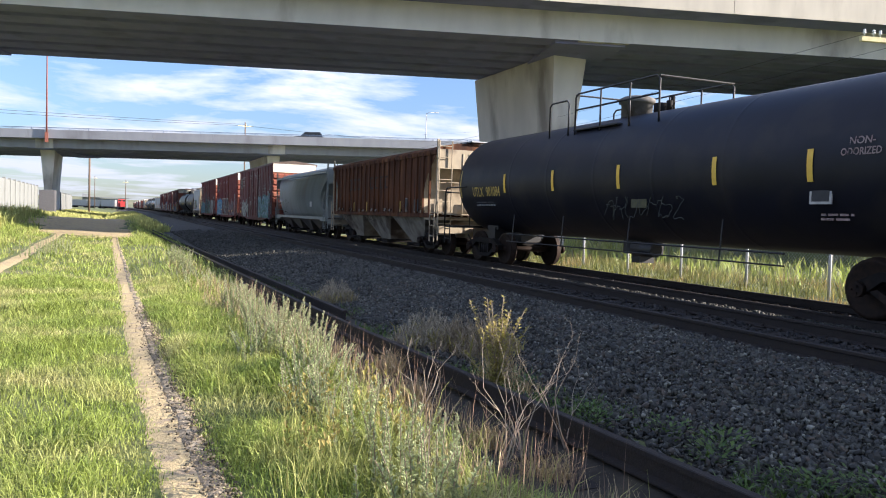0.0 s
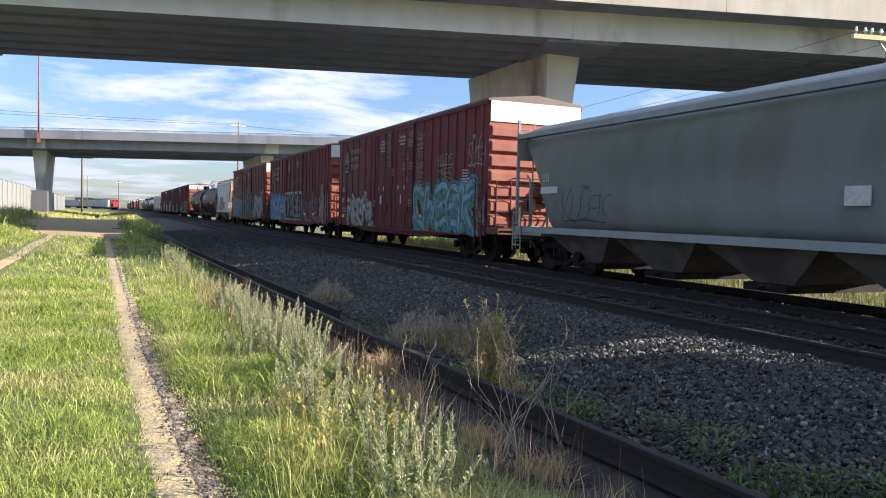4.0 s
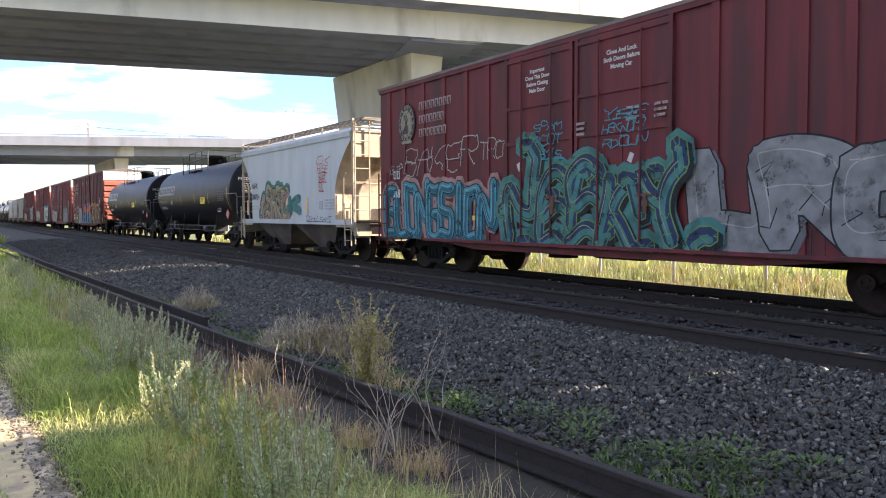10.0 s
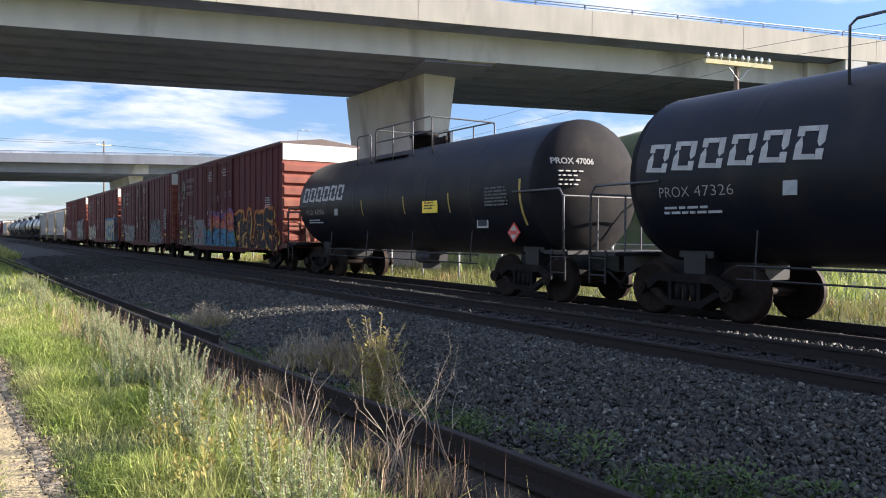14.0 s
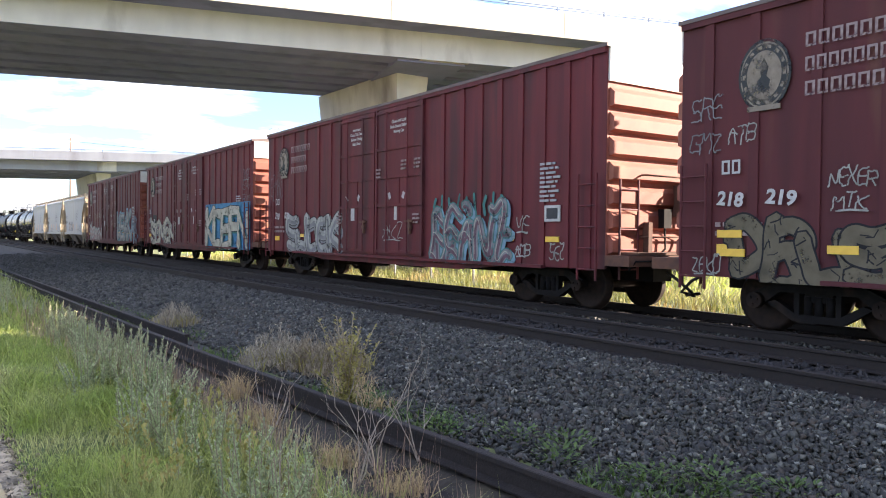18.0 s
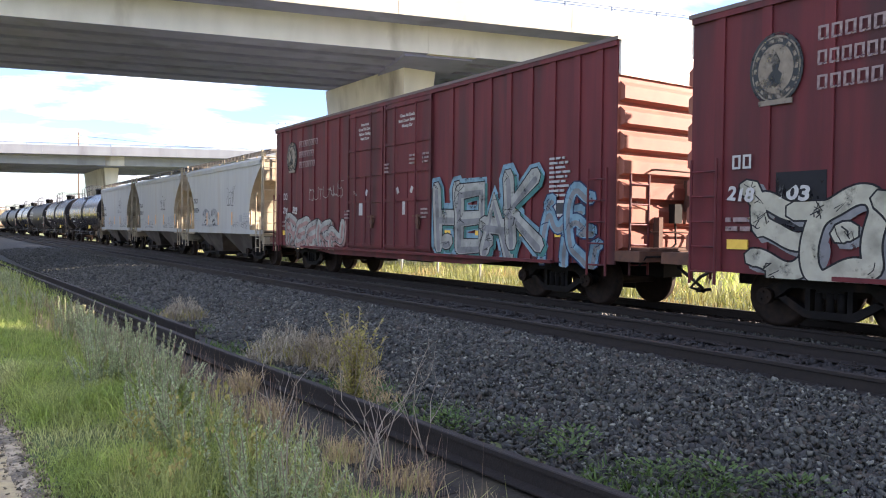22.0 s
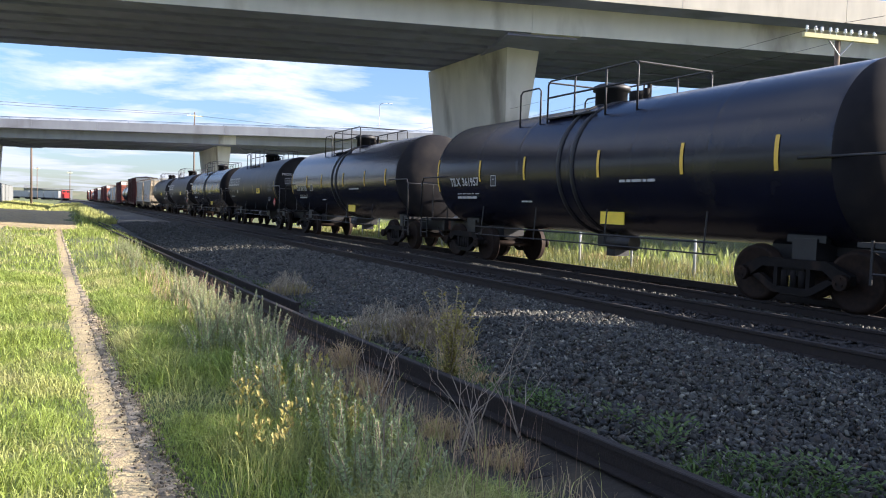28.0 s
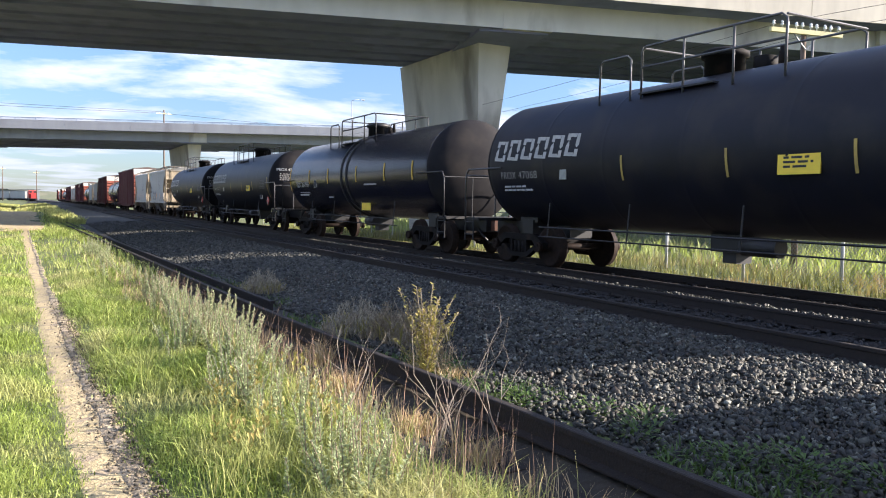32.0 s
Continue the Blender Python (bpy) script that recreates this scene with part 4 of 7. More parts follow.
class Ribbons:
    """Collects flat painted strokes on a car's side and makes one mesh of them."""
    def __init__(self):
        self.verts, self.faces, self.out, self.floor = [], [], 0.0, -9.0

    def add(self, pts, w, x):
        """One stroke of half width w along points (y, z), with rounded ends; each stroke lies a hair above the last."""
        if len(pts) < 2:
            return
        self.out += 0.00005
        pts = [Vector(p) for p in pts]
        n = len(pts)
        line = []
        for i, p in enumerate(pts):
            d = pts[min(i + 1, n - 1)] - pts[max(i - 1, 0)]
            d = d.normalized() if d.length > 1e-6 else Vector((1, 0))
            line.append((p, Vector((-d.y, d.x)), w))
        d0, d1 = (pts[1] - pts[0]).normalized(), (pts[-1] - pts[-2]).normalized()
        line = [(pts[0] - d0 * w * 0.85, line[0][1], w * 0.5)] + line + [(pts[-1] + d1 * w * 0.85, line[-1][1], w * 0.5)]
        k = len(self.verts)
        for i, (p, side, ww) in enumerate(line):
            xx = x - self.out - 0.000006 * i
            for e in (-1, 1):
                q = p + side * ww * e
                self.verts.append((xx, q.x, max(q.y, self.floor)))
        self.faces += [(k + 2 * i, k + 2 * i + 1, k + 2 * i + 3, k + 2 * i + 2) for i in range(len(line) - 1)]

    def part(self, name, material, parent, label=""):
        if self.faces:
            ob = new(name, sheet(name, self.verts, self.faces, material))
            ob.parent = parent
            return tagged(ob, label, kind="stuff")


def graffiti(parent, text, y0, y1, z0, z1, fill, edge, x=-1.537, seed=1, glow=None, fat=0.20, side=None, shine=None, second=None, wild=0.35, curl=True):
    """A sprayed piece: fat letters in layers of glow, shadow side, outline, fill, second colour, inner lines and drips."""
    rnd = random.Random(seed)
    n = len(text)
    step, h = (y1 - y0) / n, z1 - z0
    w = fat * min(step, h)
    layers = {k: Ribbons() for k in ("glow", "side", "edge", "fill", "second", "line", "shine")}
    for rib in layers.values():
        rib.floor = z0 - 0.05
    for i, ch in enumerate(text):
        right = y1 - step * i
        lean, lift, grow = rnd.uniform(-0.25, 0.25) * (0.4 + wild), rnd.uniform(-0.06, 0.06) * h, rnd.uniform(0.92, 1.10)
        wob = [rnd.uniform(0, 6.28) for _ in range(4)]

        def at(u, v):
            uu = u + lean * (v - 0.5) + 0.05 * wild * math.sin(4 * v + wob[0]) * 2
            vv = v + 0.06 * wild * math.sin(5 * u + wob[1]) * 2
            return (right - step * (0.06 + 0.94 * uu), z0 + w * 0.8 + lift + (h * grow - 1.6 * w) * vv)
        paths = [[at(*p) for p in path] for path in stroke_paths(ch, curl)]
        if wild > 0.3:      # a flick or bar that leaves the letter
            for _ in range(int(wild * 4)):
                u, v = rnd.choice((0, 0.5, 1)), rnd.choice((0, 0.5, 1.0))
                a, b = at(u, v), at(u + rnd.uniform(-0.55, 0.55), v + rnd.uniform(-0.25, 0.35))
                paths.append([a, (a[0] * 0.5 + b[0] * 0.5, b[1]), b])
        base = x - 0.003 * i
        for rib in layers.values():
            rib.out = 0.0
        for path in paths:
            if glow:
                layers["glow"].add(path, w + 0.11 + rnd.uniform(0, 0.05), x + 0.004 - 0.0003 * i)
            if side:
                layers["side"].add([(a - 0.08, b - 0.06) for a, b in path], w + 0.03, base)
            layers["edge"].add(path, w + 0.028, base - 0.0006)
            layers["fill"].add(path, w, base - 0.0014)
            if second:
                layers["second"].add([(a, b - w * 0.45) for a, b in path], w * 0.42, base - 0.0019)
            if shine:
                layers["shine"].add([(a + w * 0.45, b + w * 0.40) for a, b in path][1:-1] or path, 0.009, base - 0.0028)
            for _ in range(int(1 + 4 * wild)):
                j = rnd.randrange(len(path))
                c = path[j]
                layers["line"].add([(c[0] + rnd.uniform(-w, w), c[1] + rnd.uniform(-w, w)), (c[0] + rnd.uniform(-w, w) * 0.6, c[1]), (c[0] + rnd.uniform(-w, w), c[1] + rnd.uniform(-w, w))], rnd.uniform(0.005, 0.011), base - 0.0023)
        for _ in range(2):
            a = at(rnd.uniform(0, 1), 0)
            layers["edge"].add([(a[0], a[1]), (a[0], a[1] - w - rnd.uniform(0.02, 0.14))], 0.007, base - 0.0001)
    for k, name in (("glow", glow), ("side", side), ("edge", edge), ("fill", fill), ("second", second), ("line", edge), ("shine", shine)):
        if name:
            layers[k].part("graffiti_" + k, SPRAY[name], parent)


def tag(parent, text, y0, y1, z0, z1, material, x=-1.540, seed=1, w=0.014, lean=0.2):
    """A thin handstyle tag, written in single strokes of one can."""
    rnd = random.Random(seed)
    rib = Ribbons()
    step, h = (y1 - y0) / len(text), z1 - z0
    for i, ch in enumerate(text):
        up, grow = rnd.uniform(-0.12, 0.12), rnd.uniform(0.8, 1.2)
        jit = [(rnd.uniform(-0.22, 0.22), rnd.uniform(-0.20, 0.20)) for _ in range(40)]
        for path in stroke_paths(ch, True):
            pts = []
            for k, (u, v) in enumerate(path):
                ju, jv = jit[k // 4]
                pts.append((y1 - step * (i + 0.04 + 0.92 * (u + ju * 0.5 + lean * (v - 0.5))), z0 + h * (up + grow * (v + jv * 0.4))))
            rib.add(pts, w * 0.75, x)
    if rnd.random() < 0.6:
        rib.add([(y1 - 0.05, z0 - 0.10 * h), ((y0 + y1) / 2, z0 - 0.04 * h), (y0 + rnd.uniform(-0.1, 0.2), z0 - 0.12 * h)], w, x)
    return rib.part("graffiti_tag", material, parent)


def scrawl(parent, y0, y1, z0, z1, material, x=-1.555, seed=1, strokes=5, w=0.018):
    """A tag that cannot be read."""
    rnd = random.Random(seed)
    return tag(parent, "".join(rnd.choice("SNEKRUOZMAV") for _ in range(max(3, strokes))), y0, y1, z0, z1, material, x, seed, w * 0.85, rnd.uniform(0.1, 0.35))


def misty_piece(parent, y0, y1, z0, z1, seed):
    """A faded character: soft grey passes, two dark eye shapes and thin loose lines."""
    rnd = random.Random(seed)
    mist, dark, line = Ribbons(), Ribbons(), Ribbons()
    h, w = z1 - z0, y1 - y0
    for c in (y0 + 0.24 * w, y0 + 0.74 * w):
        for k in range(4):
            r, a0 = h * (0.30 + 0.09 * k), rnd.uniform(0.2, 0.9)
            arc = [(c + r * 1.25 * math.cos(a0 + 0.25 * i), z0 + 0.45 * h + r * 0.85 * math.sin(a0 + 0.25 * i)) for i in range(11)]
            mist.add(arc, 0.030 + 0.012 * k, -1.5262)
        ring = [(c + 0.20 * h * math.cos(i * 0.6) + rnd.uniform(-0.03, 0.03), z0 + 0.22 * h + 0.15 * h * math.sin(i * 0.6)) for i in range(10)]
        dark.add(ring, 0.034, -1.5275)
        for _ in range(4):
            a = (c + rnd.uniform(-0.45, 0.45) * h, z0 + rnd.uniform(0.05, 0.8) * h)
            line.add([a, (a[0] + rnd.uniform(-0.2, 0.2), a[1] + rnd.uniform(-0.05, 0.12)), (a[0] + rnd.uniform(-0.35, 0.35), a[1] + rnd.uniform(-0.12, 0.2))], 0.009, -1.5285)
    mist.add([(y0, z0 + 0.06), ((y0 + y1) / 2, z0 + 0.02), (y1, z0 + 0.05)], 0.05, -1.5255)
    mid = y0 + 0.5 * w
    line.add([(mid + 0.12, z0 + 0.85 * h), (mid, z0 + 0.62 * h), (mid + 0.06, z0 + 0.55 * h), (mid - 0.08, z0 + 0.30 * h)], 0.013, -1.5285)
    mist.part("graffiti_mist", SPRAY["mist"], parent, "soft faded grey spray")
    dark.part("graffiti_eyes", SPRAY["grey"], parent)
    line.part("graffiti_line", SPRAY["black"], parent)


# -- boxcar --
HALF = 7.7


def boxcar(paint_mat, label):
    car = new("boxcar")
    tagged(car, label, "boxcar", "freight cars of the train")
    w, z0, z1 = 1.50, 0.98, 4.60
    part("body", boxes((-w, w, -HALF, HALF, z0, z1)), paint_mat, car)
    # side sill, deeper in the middle, on both sides
    for s in (-1, 1):
        bm = bmesh.new()
        prism(bm, [(-HALF, 0.98), (-HALF, 0.80), (-5.0, 0.76), (-3.4, 0.62), (3.4, 0.62), (5.0, 0.76), (HALF, 0.80), (HALF, 0.98)], s * w - 0.04 * (s > 0), s * w + 0.04 * (s < 0), "x")
        part("side_sill", bm, paint_mat, car)
        part("top_chord", boxes((min(s * w, s * (w + 0.05)), max(s * w, s * (w + 0.05)), -HALF, HALF, z1 - 0.09, z1 + 0.02)), paint_mat, car)
    bm = bmesh.new()
    prism(bm, [(-1.56, 4.60), (1.56, 4.60), (1.56, 4.66), (0, 4.84), (-1.56, 4.66)], -HALF - 0.05, HALF + 0.05, "y")
    roof = part("roof", bm, ROOF_METAL, car)
    bm = bmesh.new()
    prism(bm, [(-1.30, 4.695), (0, 4.845), (1.30, 4.695), (1.30, 4.72), (0, 4.87), (-1.30, 4.72)], -0.035, 0.035, "y")
    seam = mesh_of("roof_seam", bm, ROOF_METAL)
    for i in range(14):
        part("roof_seam", seam, None, roof, at=(0, -HALF + 0.55 + i * 1.105, 0))
    post = mesh_of("side_post", boxes((-0.032, 0.0, -0.075, 0.075, 0.80, 4.52)), paint_mat, 0.012)
    for y in (7.2, 6.45, 5.55, 4.65, 3.75, 2.95, -2.75, -3.5, -4.15, -4.8, -5.45, -6.1, -6.75, -7.3):
        part("side_post", post, None, car, at=(-w, y, 0))
    post2 = mesh_of("far_side_post", boxes((0, 0.055, -0.075, 0.075, 0.80, 4.52)), paint_mat)
    for y in (-7.0, -5.4, -3.8, 3.0, 4.4, 5.8, 7.0):
        part("side_post", post2, None, car, at=(w, y, 0))
    # two plug doors in panels, with locking rods, on rails
    for k, (ya, yb) in enumerate(((0.28, 2.28), (-2.0, 0.22))):
        d = part("door", boxes((-w - 0.045, -w, ya, yb, 0.86, 4.50)), paint_mat, car)
        for z in (0.90, 2.05, 2.75, 3.45, 4.38):
            part("door_rib", boxes((-w - 0.075, -w - 0.04, ya, yb, z, z + 0.07)), paint_mat, d)
        for y in (ya, yb - 0.08):
            part("door_stile", boxes((-w - 0.08, -w - 0.04, y, y + 0.08, 0.86, 4.50)), paint_mat, d)
        part("door_stile", boxes((-w - 0.062, -w - 0.04, (ya + yb) / 2 - 0.05, (ya + yb) / 2 + 0.05, 0.9, 2.75)), paint_mat, d)
        for u in (0.28, 0.72):
            y = ya + (yb - ya) * u
            part("lock_rod", made(rod, (-w - 0.11, y, 0.92), (-w - 0.11, y, 4.40), 0.02, 6), paint_mat, d)
        bm = boxes((-w - 0.125, -w - 0.075, ya + 0.47, ya + 0.54, 1.38, 1.72), (-w - 0.12, -w - 0.08, ya + 0.36, ya + 0.72, 1.66, 1.70), (-w - 0.13, -w - 0.07, ya + 0.44, ya + 0.57, 1.50, 1.60))
        part("handle", bm, RUST, d)
    part("door_rail", boxes((-w - 0.12, -w - 0.02, -6.2, 5.4, 0.76, 0.82)), paint_mat, car)
    # ends: corrugated, sun's orange put into the red; a white band on top
    for s in (-1, 1):
        e = s * HALF
        wall = part("end_wall", boxes((-1.49, 1.49, min(e, e + s * 0.012), max(e, e + s * 0.012), 1.0, 4.04)), SUNLIT_END_RED, car, "corrugated end, orange of the sun put into its red")
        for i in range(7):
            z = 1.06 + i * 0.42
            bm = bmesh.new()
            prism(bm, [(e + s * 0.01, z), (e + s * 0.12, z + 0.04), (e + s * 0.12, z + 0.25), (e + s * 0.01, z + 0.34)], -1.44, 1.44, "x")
            part("corrugation", bm, SUNLIT_END_RED, wall)
        part("end_band", boxes((-1.47, 1.47, min(e, e + s * 0.05), max(e, e + s * 0.05), 4.02, 4.60)), END_WHITE, car, "white band with small numbers")
        ladder(car, -1.05, e + s * 0.13, 0.62, 2.35, paint_mat, "x", 0.46, 5)
        lad = ladder(car, -1.62, s * (HALF - 0.32), 0.60, 2.45, paint_mat, "y", 0.44, 5)
        bm = boxes((-1.5, 1.5, min(e, e + s * 0.55), max(e, e + s * 0.55), 0.86, 1.04))
        part("end_sill", bm, RUST, car)
        coupler(car, e + s * 0.4, e + s * 0.70)
        truck(car, s * 5.75)
    # hand brake, retainer, pipes and grab irons on the near end
    e = -HALF
    wheel = bmesh.new()
    lathe(wheel, [(0.25, e - 0.34), (0.29, e - 0.34), (0.29, e - 0.30), (0.25, e - 0.30), (0.25, e - 0.34)], 20, "y", (0.35, 0, 2.02))
    part("brake_wheel", wheel, RUST, car)
    for k in range(3):
        a = k * 1.047 + 0.3
        part("wheel_spoke", made(rod, (0.35 - 0.26 * math.cos(a), e - 0.32, 2.02 - 0.26 * math.sin(a)), (0.35 + 0.26 * math.cos(a), e - 0.32, 2.02 + 0.26 * math.sin(a)), 0.014, 6), RUST, car)
    part("brake_box", boxes((0.14, 0.56, e - 0.27, e - 0.10, 1.74, 2.30)), RUST, car, bevel=0.04)
    part("brake_chain", made(bent, [(0.32, e - 0.2, 1.76), (0.30, e - 0.22, 1.3), (0.1, e - 0.24, 0.95)], 0.022), STEEL, car)
    part("retainer_valve", boxes((-0.28, -0.08, e - 0.25, e - 0.11, 1.52, 1.86)), STEEL, car, bevel=0.03)
    part("air_pipe", made(bent, [(-0.18, e - 0.18, 1.54), (-0.18, e - 0.2, 1.15), (-0.55, e - 0.24, 0.95)], 0.02), STEEL, car)
    for z in (1.36, 2.44):
        part("grab_iron", made(bent, [(-0.75, e - 0.11, z), (-0.75, e - 0.22, z), (1.15, e - 0.22, z), (1.15, e - 0.11, z)], 0.018), RUST, car)
    for x in (-0.62, 0.85, 1.2):
        part("bracket", boxes((x - 0.05, x + 0.05, e - 0.24, e - 0.1, 1.06, 1.62 + 0.5 * (x > 0.8))), RUST, car)
    part("uncoupling_lever", made(bent, [(-1.45, e - 0.5, 0.80), (-1.35, e - 0.56, 0.95), (-0.25, e - 0.62, 0.95), (-0.1, e - 0.7, 0.78)], 0.018), STEEL, car)
    part("end_platform", boxes((-1.2, 1.2, -HALF - 0.5, -HALF - 0.06, 1.05, 1.09)), RUST, car)
    part("centre_sill", boxes((-0.25, 0.25, -HALF, HALF, 0.55, 0.98)), STEEL, car)
    bm = bmesh.new()
    rod(bm, (-0.6, -0.6, 0.72), (-0.6, 0.6, 0.72), 0.2, 12)
    box(bm, -0.9, -0.55, 1.2, 1.7, 0.5, 0.95)
    part("brake_cylinder", bm, STEEL, car)
    return car


def cp_marks(car, number):
    """Road name, round seal, data panels and door notes of the newsprint cars."""
    x = -1.535
    def disc(ry, rz, d):
        bm = bmesh.new()
        prism(bm, [(6.30 + ry * math.cos(a * math.pi / 16), 3.62 + rz * math.sin(a * math.pi / 16)) for a in range(32)], x - d, x + 0.01, "x")
        return bm
    s = part("seal", disc(0.40, 0.50, 0.003), SEAL_GREEN, car, "worn round emblem, dark ring round a cream field")
    part("seal_ring", disc(0.365, 0.455, 0.0045), SEAL_CREAM, s)
    part("seal_ring", disc(0.345, 0.43, 0.006), SEAL_GREEN, s)
    part("seal_ring", disc(0.265, 0.335, 0.0075), SEAL_CREAM, s)
    crest = bmesh.new()
    prism(crest, [(6.30, 3.36), (6.37, 3.42), (6.40, 3.54), (6.34, 3.60), (6.37, 3.72), (6.30, 3.86), (6.23, 3.72), (6.26, 3.60), (6.20, 3.54), (6.23, 3.42)], x - 0.010, x + 0.01, "x")
    part("seal_shield", crest, SEAL_GREEN, s)
    part("seal_scroll", boxes((x - 0.0085, x + 0.01, 6.05, 6.55, 3.13, 3.20)), SEAL_CREAM, s)
    for a in range(14):
        part("seal_leaf", boxes((-0.0025, 0.0, -0.022, 0.022, -0.035, 0.035)), SEAL_CREAM, s, at=Matrix.Translation((x - 0.0065, 6.30 + 0.305 * math.cos(a * 0.449), 3.62 + 0.385 * math.sin(a * 0.449))) @ pose(0, 0, 0, math.degrees(a * 0.449)))
    for i, tx in enumerate((8, 7, 7)):
        me_w = (1.42, 1.12, 1.22)[i]
        blocks(car, tx, 5.72 - me_w / 2, 3.98 - 0.32 * i, me_w, 0.19, NAME_WHITE, x - 0.004)
    blocks(car, 2, 6.80, 2.38, 0.34, 0.20, WHITE, x - 0.004)
    letter(car, "218", 6.80, 1.91, 0.27, WHITE, x - 0.012, 0.010, 0.46, lean=0.20)
    if number:
        letter(car, number, 6.01, 1.91, 0.27, WHITE, x - 0.012, 0.010, 0.48, lean=0.20)
    bars(car, 6.2, 7.05, 1.36, 1.62, NAME_WHITE, x, 2, seed=3)
    plaque(car, "reflector", 6.85, 1.20, 0.34, 0.14, YELLOW, x)
    for k, (yc, rows) in enumerate(((1.30, ("Important", "Close This Door", "Before Closing", "Main Door")), (-0.89, ("Close And Lock", "Both Doors Before", "Moving Car")))):
        for i, tx in enumerate(rows):
            letter(car, tx, yc, 4.14 - 0.125 * i, 0.105, WHITE, -1.552, 0.004)
    for k, (yc, z) in enumerate(((0.0, 2.9), (-1.2, 3.05), (-1.8, 3.05), (2.25, 1.75), (-1.75, 1.75))):
        bars(car, yc - 0.16, yc + 0.16, z - 0.14, z + 0.14, NAME_WHITE, -1.582, 3, seed=k + 11)
    for k, y in enumerate((1.5, -0.8)):
        plaque(car, "lock_plate", y, 1.90, 0.20, 0.36, WHITE, -1.551)
        plaque(car, "lock_tab", y - 0.32, 2.32, 0.10, 0.16, WHITE, -1.551, turn=25)
        plaque(car, "lock_tab", y + 0.34, 2.32, 0.10, 0.16, WHITE, -1.551, turn=-25)
    bars(car, -6.60, -6.05, 1.98, 2.75, FAINT, x, 9, "data_panel", 5)
    plaque(car, "consolidated_stencil", -6.4, 1.78, 0.42, 0.30, WHITE, x)
    plaque(car, "stencil_window", -6.4, 1.78, 0.30, 0.20, DARK_LETTER, x - 0.003)
    for y in (4.9, 3.3, -2.6, -3.9, -5.1, -6.4):
        plaque(car, "reflector", y, 1.30, 0.36, 0.10, YELLOW, x, thick=0.022)




# -- tank car --
def tank_car(paint_mat, label, style, half=6.75, band=False, longer=0.0):
    car = new("tank_car")
    tagged(car, label, "tank car", "freight cars of the train")
    r, zc = 1.46, 2.36
    bm = bmesh.new()
    prof = [(r * math.sin(a * math.pi / 20), half - 0.62 + 0.62 * math.cos(a * math.pi / 20)) for a in range(0, 11)]
    seam = [half - 0.62, 4.0, 2.05, 0.0, -2.05, -4.0, -half + 0.62]
    body = []
    for s in seam[1:-1]:
        body += [(r, s + 0.10), (r, s + 0.025), (r + 0.002, s + 0.012), (r + 0.002, s - 0.012), (r, s - 0.025), (r, s - 0.10)]
    prof = [(max(a, 0.0), b) for a, b in prof] + [(r, half - 0.75)] + body + [(r, -half - longer + 0.75)] + [(a, -b - longer) for a, b in prof[::-1]]
    prof[0], prof[-1] = (0.02, half), (0.02, -half - longer)
    lathe(bm, prof, 48, "y", (0, 0, zc))
    for f in bm.faces:
        f.material_index = int(f.calc_center_median().y > half - 0.66 or f.calc_center_median().y < -half - longer + 0.66)
    part("tank", bm, paint_mat, car).data.materials.append(TANK_HEAD)
    if band:
        for y in (0.35, -0.15):
            bm = bmesh.new()
            lathe(bm, [(r + 0.002, y - 0.05), (r + 0.03, y - 0.05), (r + 0.03, y + 0.05), (r + 0.002, y + 0.05)], 48, "y", (0, 0, zc))
            part("band", bm, BLACK, car)
    for s in (-1, 1):
        reach = 5.45 if style != "plain" else half - 1.6
        e, tk = (half, reach) if s > 0 else (-half - longer, -reach - longer)
        # bolster saddle, stub sill and platform
        bm = boxes((-0.8, 0.8, tk - 0.22, tk + 0.22, 0.72, 1.06), (-0.32, 0.32, min(tk - s, e + s * 0.75), max(tk - s, e + s * 0.75), 0.66, 1.04))
        for x in (-0.7, 0.7):
            box(bm, x - 0.06, x + 0.06, tk - 0.35, tk + 0.35, 1.0, 1.45)
        part("bolster_saddle", bm, BLACK, car)
        part("end_platform", boxes((-1.45, 1.45, min(e - s * 0.15, e + s * 0.55), max(e - s * 0.15, e + s * 0.55), 1.00, 1.07)), BLACK, car)
        # hand rails round the head
        yb, yf = e - s * 1.15, e + s * 0.45
        tube = TUBE if style == "railed" else BLACK
        for x in (-1.48, 1.48):
            part("hand_rail", made(bent, [(x, yf, 1.05), (x, yf, 2.10), (x, yf - s * 0.12, 2.26), (x, yb, 2.26)], 0.022), tube, car)
        part("hand_rail", made(rod, (-1.48, yf, 2.12), (1.48, yf, 2.12), 0.022, 6), tube, car)
        for x in (-0.6, 0.6):
            part("hand_rail", made(rod, (x, yf, 1.05), (x, yf, 2.12), 0.02, 6), tube, car)
        ladder(car, -1.46, e + s * 0.28, 0.50, 1.10, BLACK, "y", 0.4, 2)
        coupler(car, e + s * 0.35, e + s * 0.72)
        truck(car, tk)
    # running rail below the tank
    bm = bmesh.new()
    rod(bm, (-1.36, -4.2 - longer, 0.92), (-1.36, 4.2, 0.92), 0.02, 6)
    rod(bm, (-1.36, -4.2 - longer, 0.72), (-1.36, 4.2, 0.72), 0.016, 6)
    for y in (-3.9, -1.2, 1.4, 3.9):
        rod(bm, (-1.36, y, 0.70), (-1.30, y, 1.45), 0.016, 6)
    part("side_rail", bm, BLACK, car)
    bm = boxes((-0.3, 0.3, -0.35, 0.35, 0.62, 0.95), (-0.2, 0.2, -0.15, 0.15, 0.42, 0.62))
    part("outlet_valve", bm, BLACK, car, bevel=0.03)
    part("brake_cylinder", made(rod, (-0.9, -1.6, 0.78), (-0.9, -0.9, 0.78), 0.16, 10), BLACK, car)
    # the top: manway, valve housing and railed platform
    top = zc + r
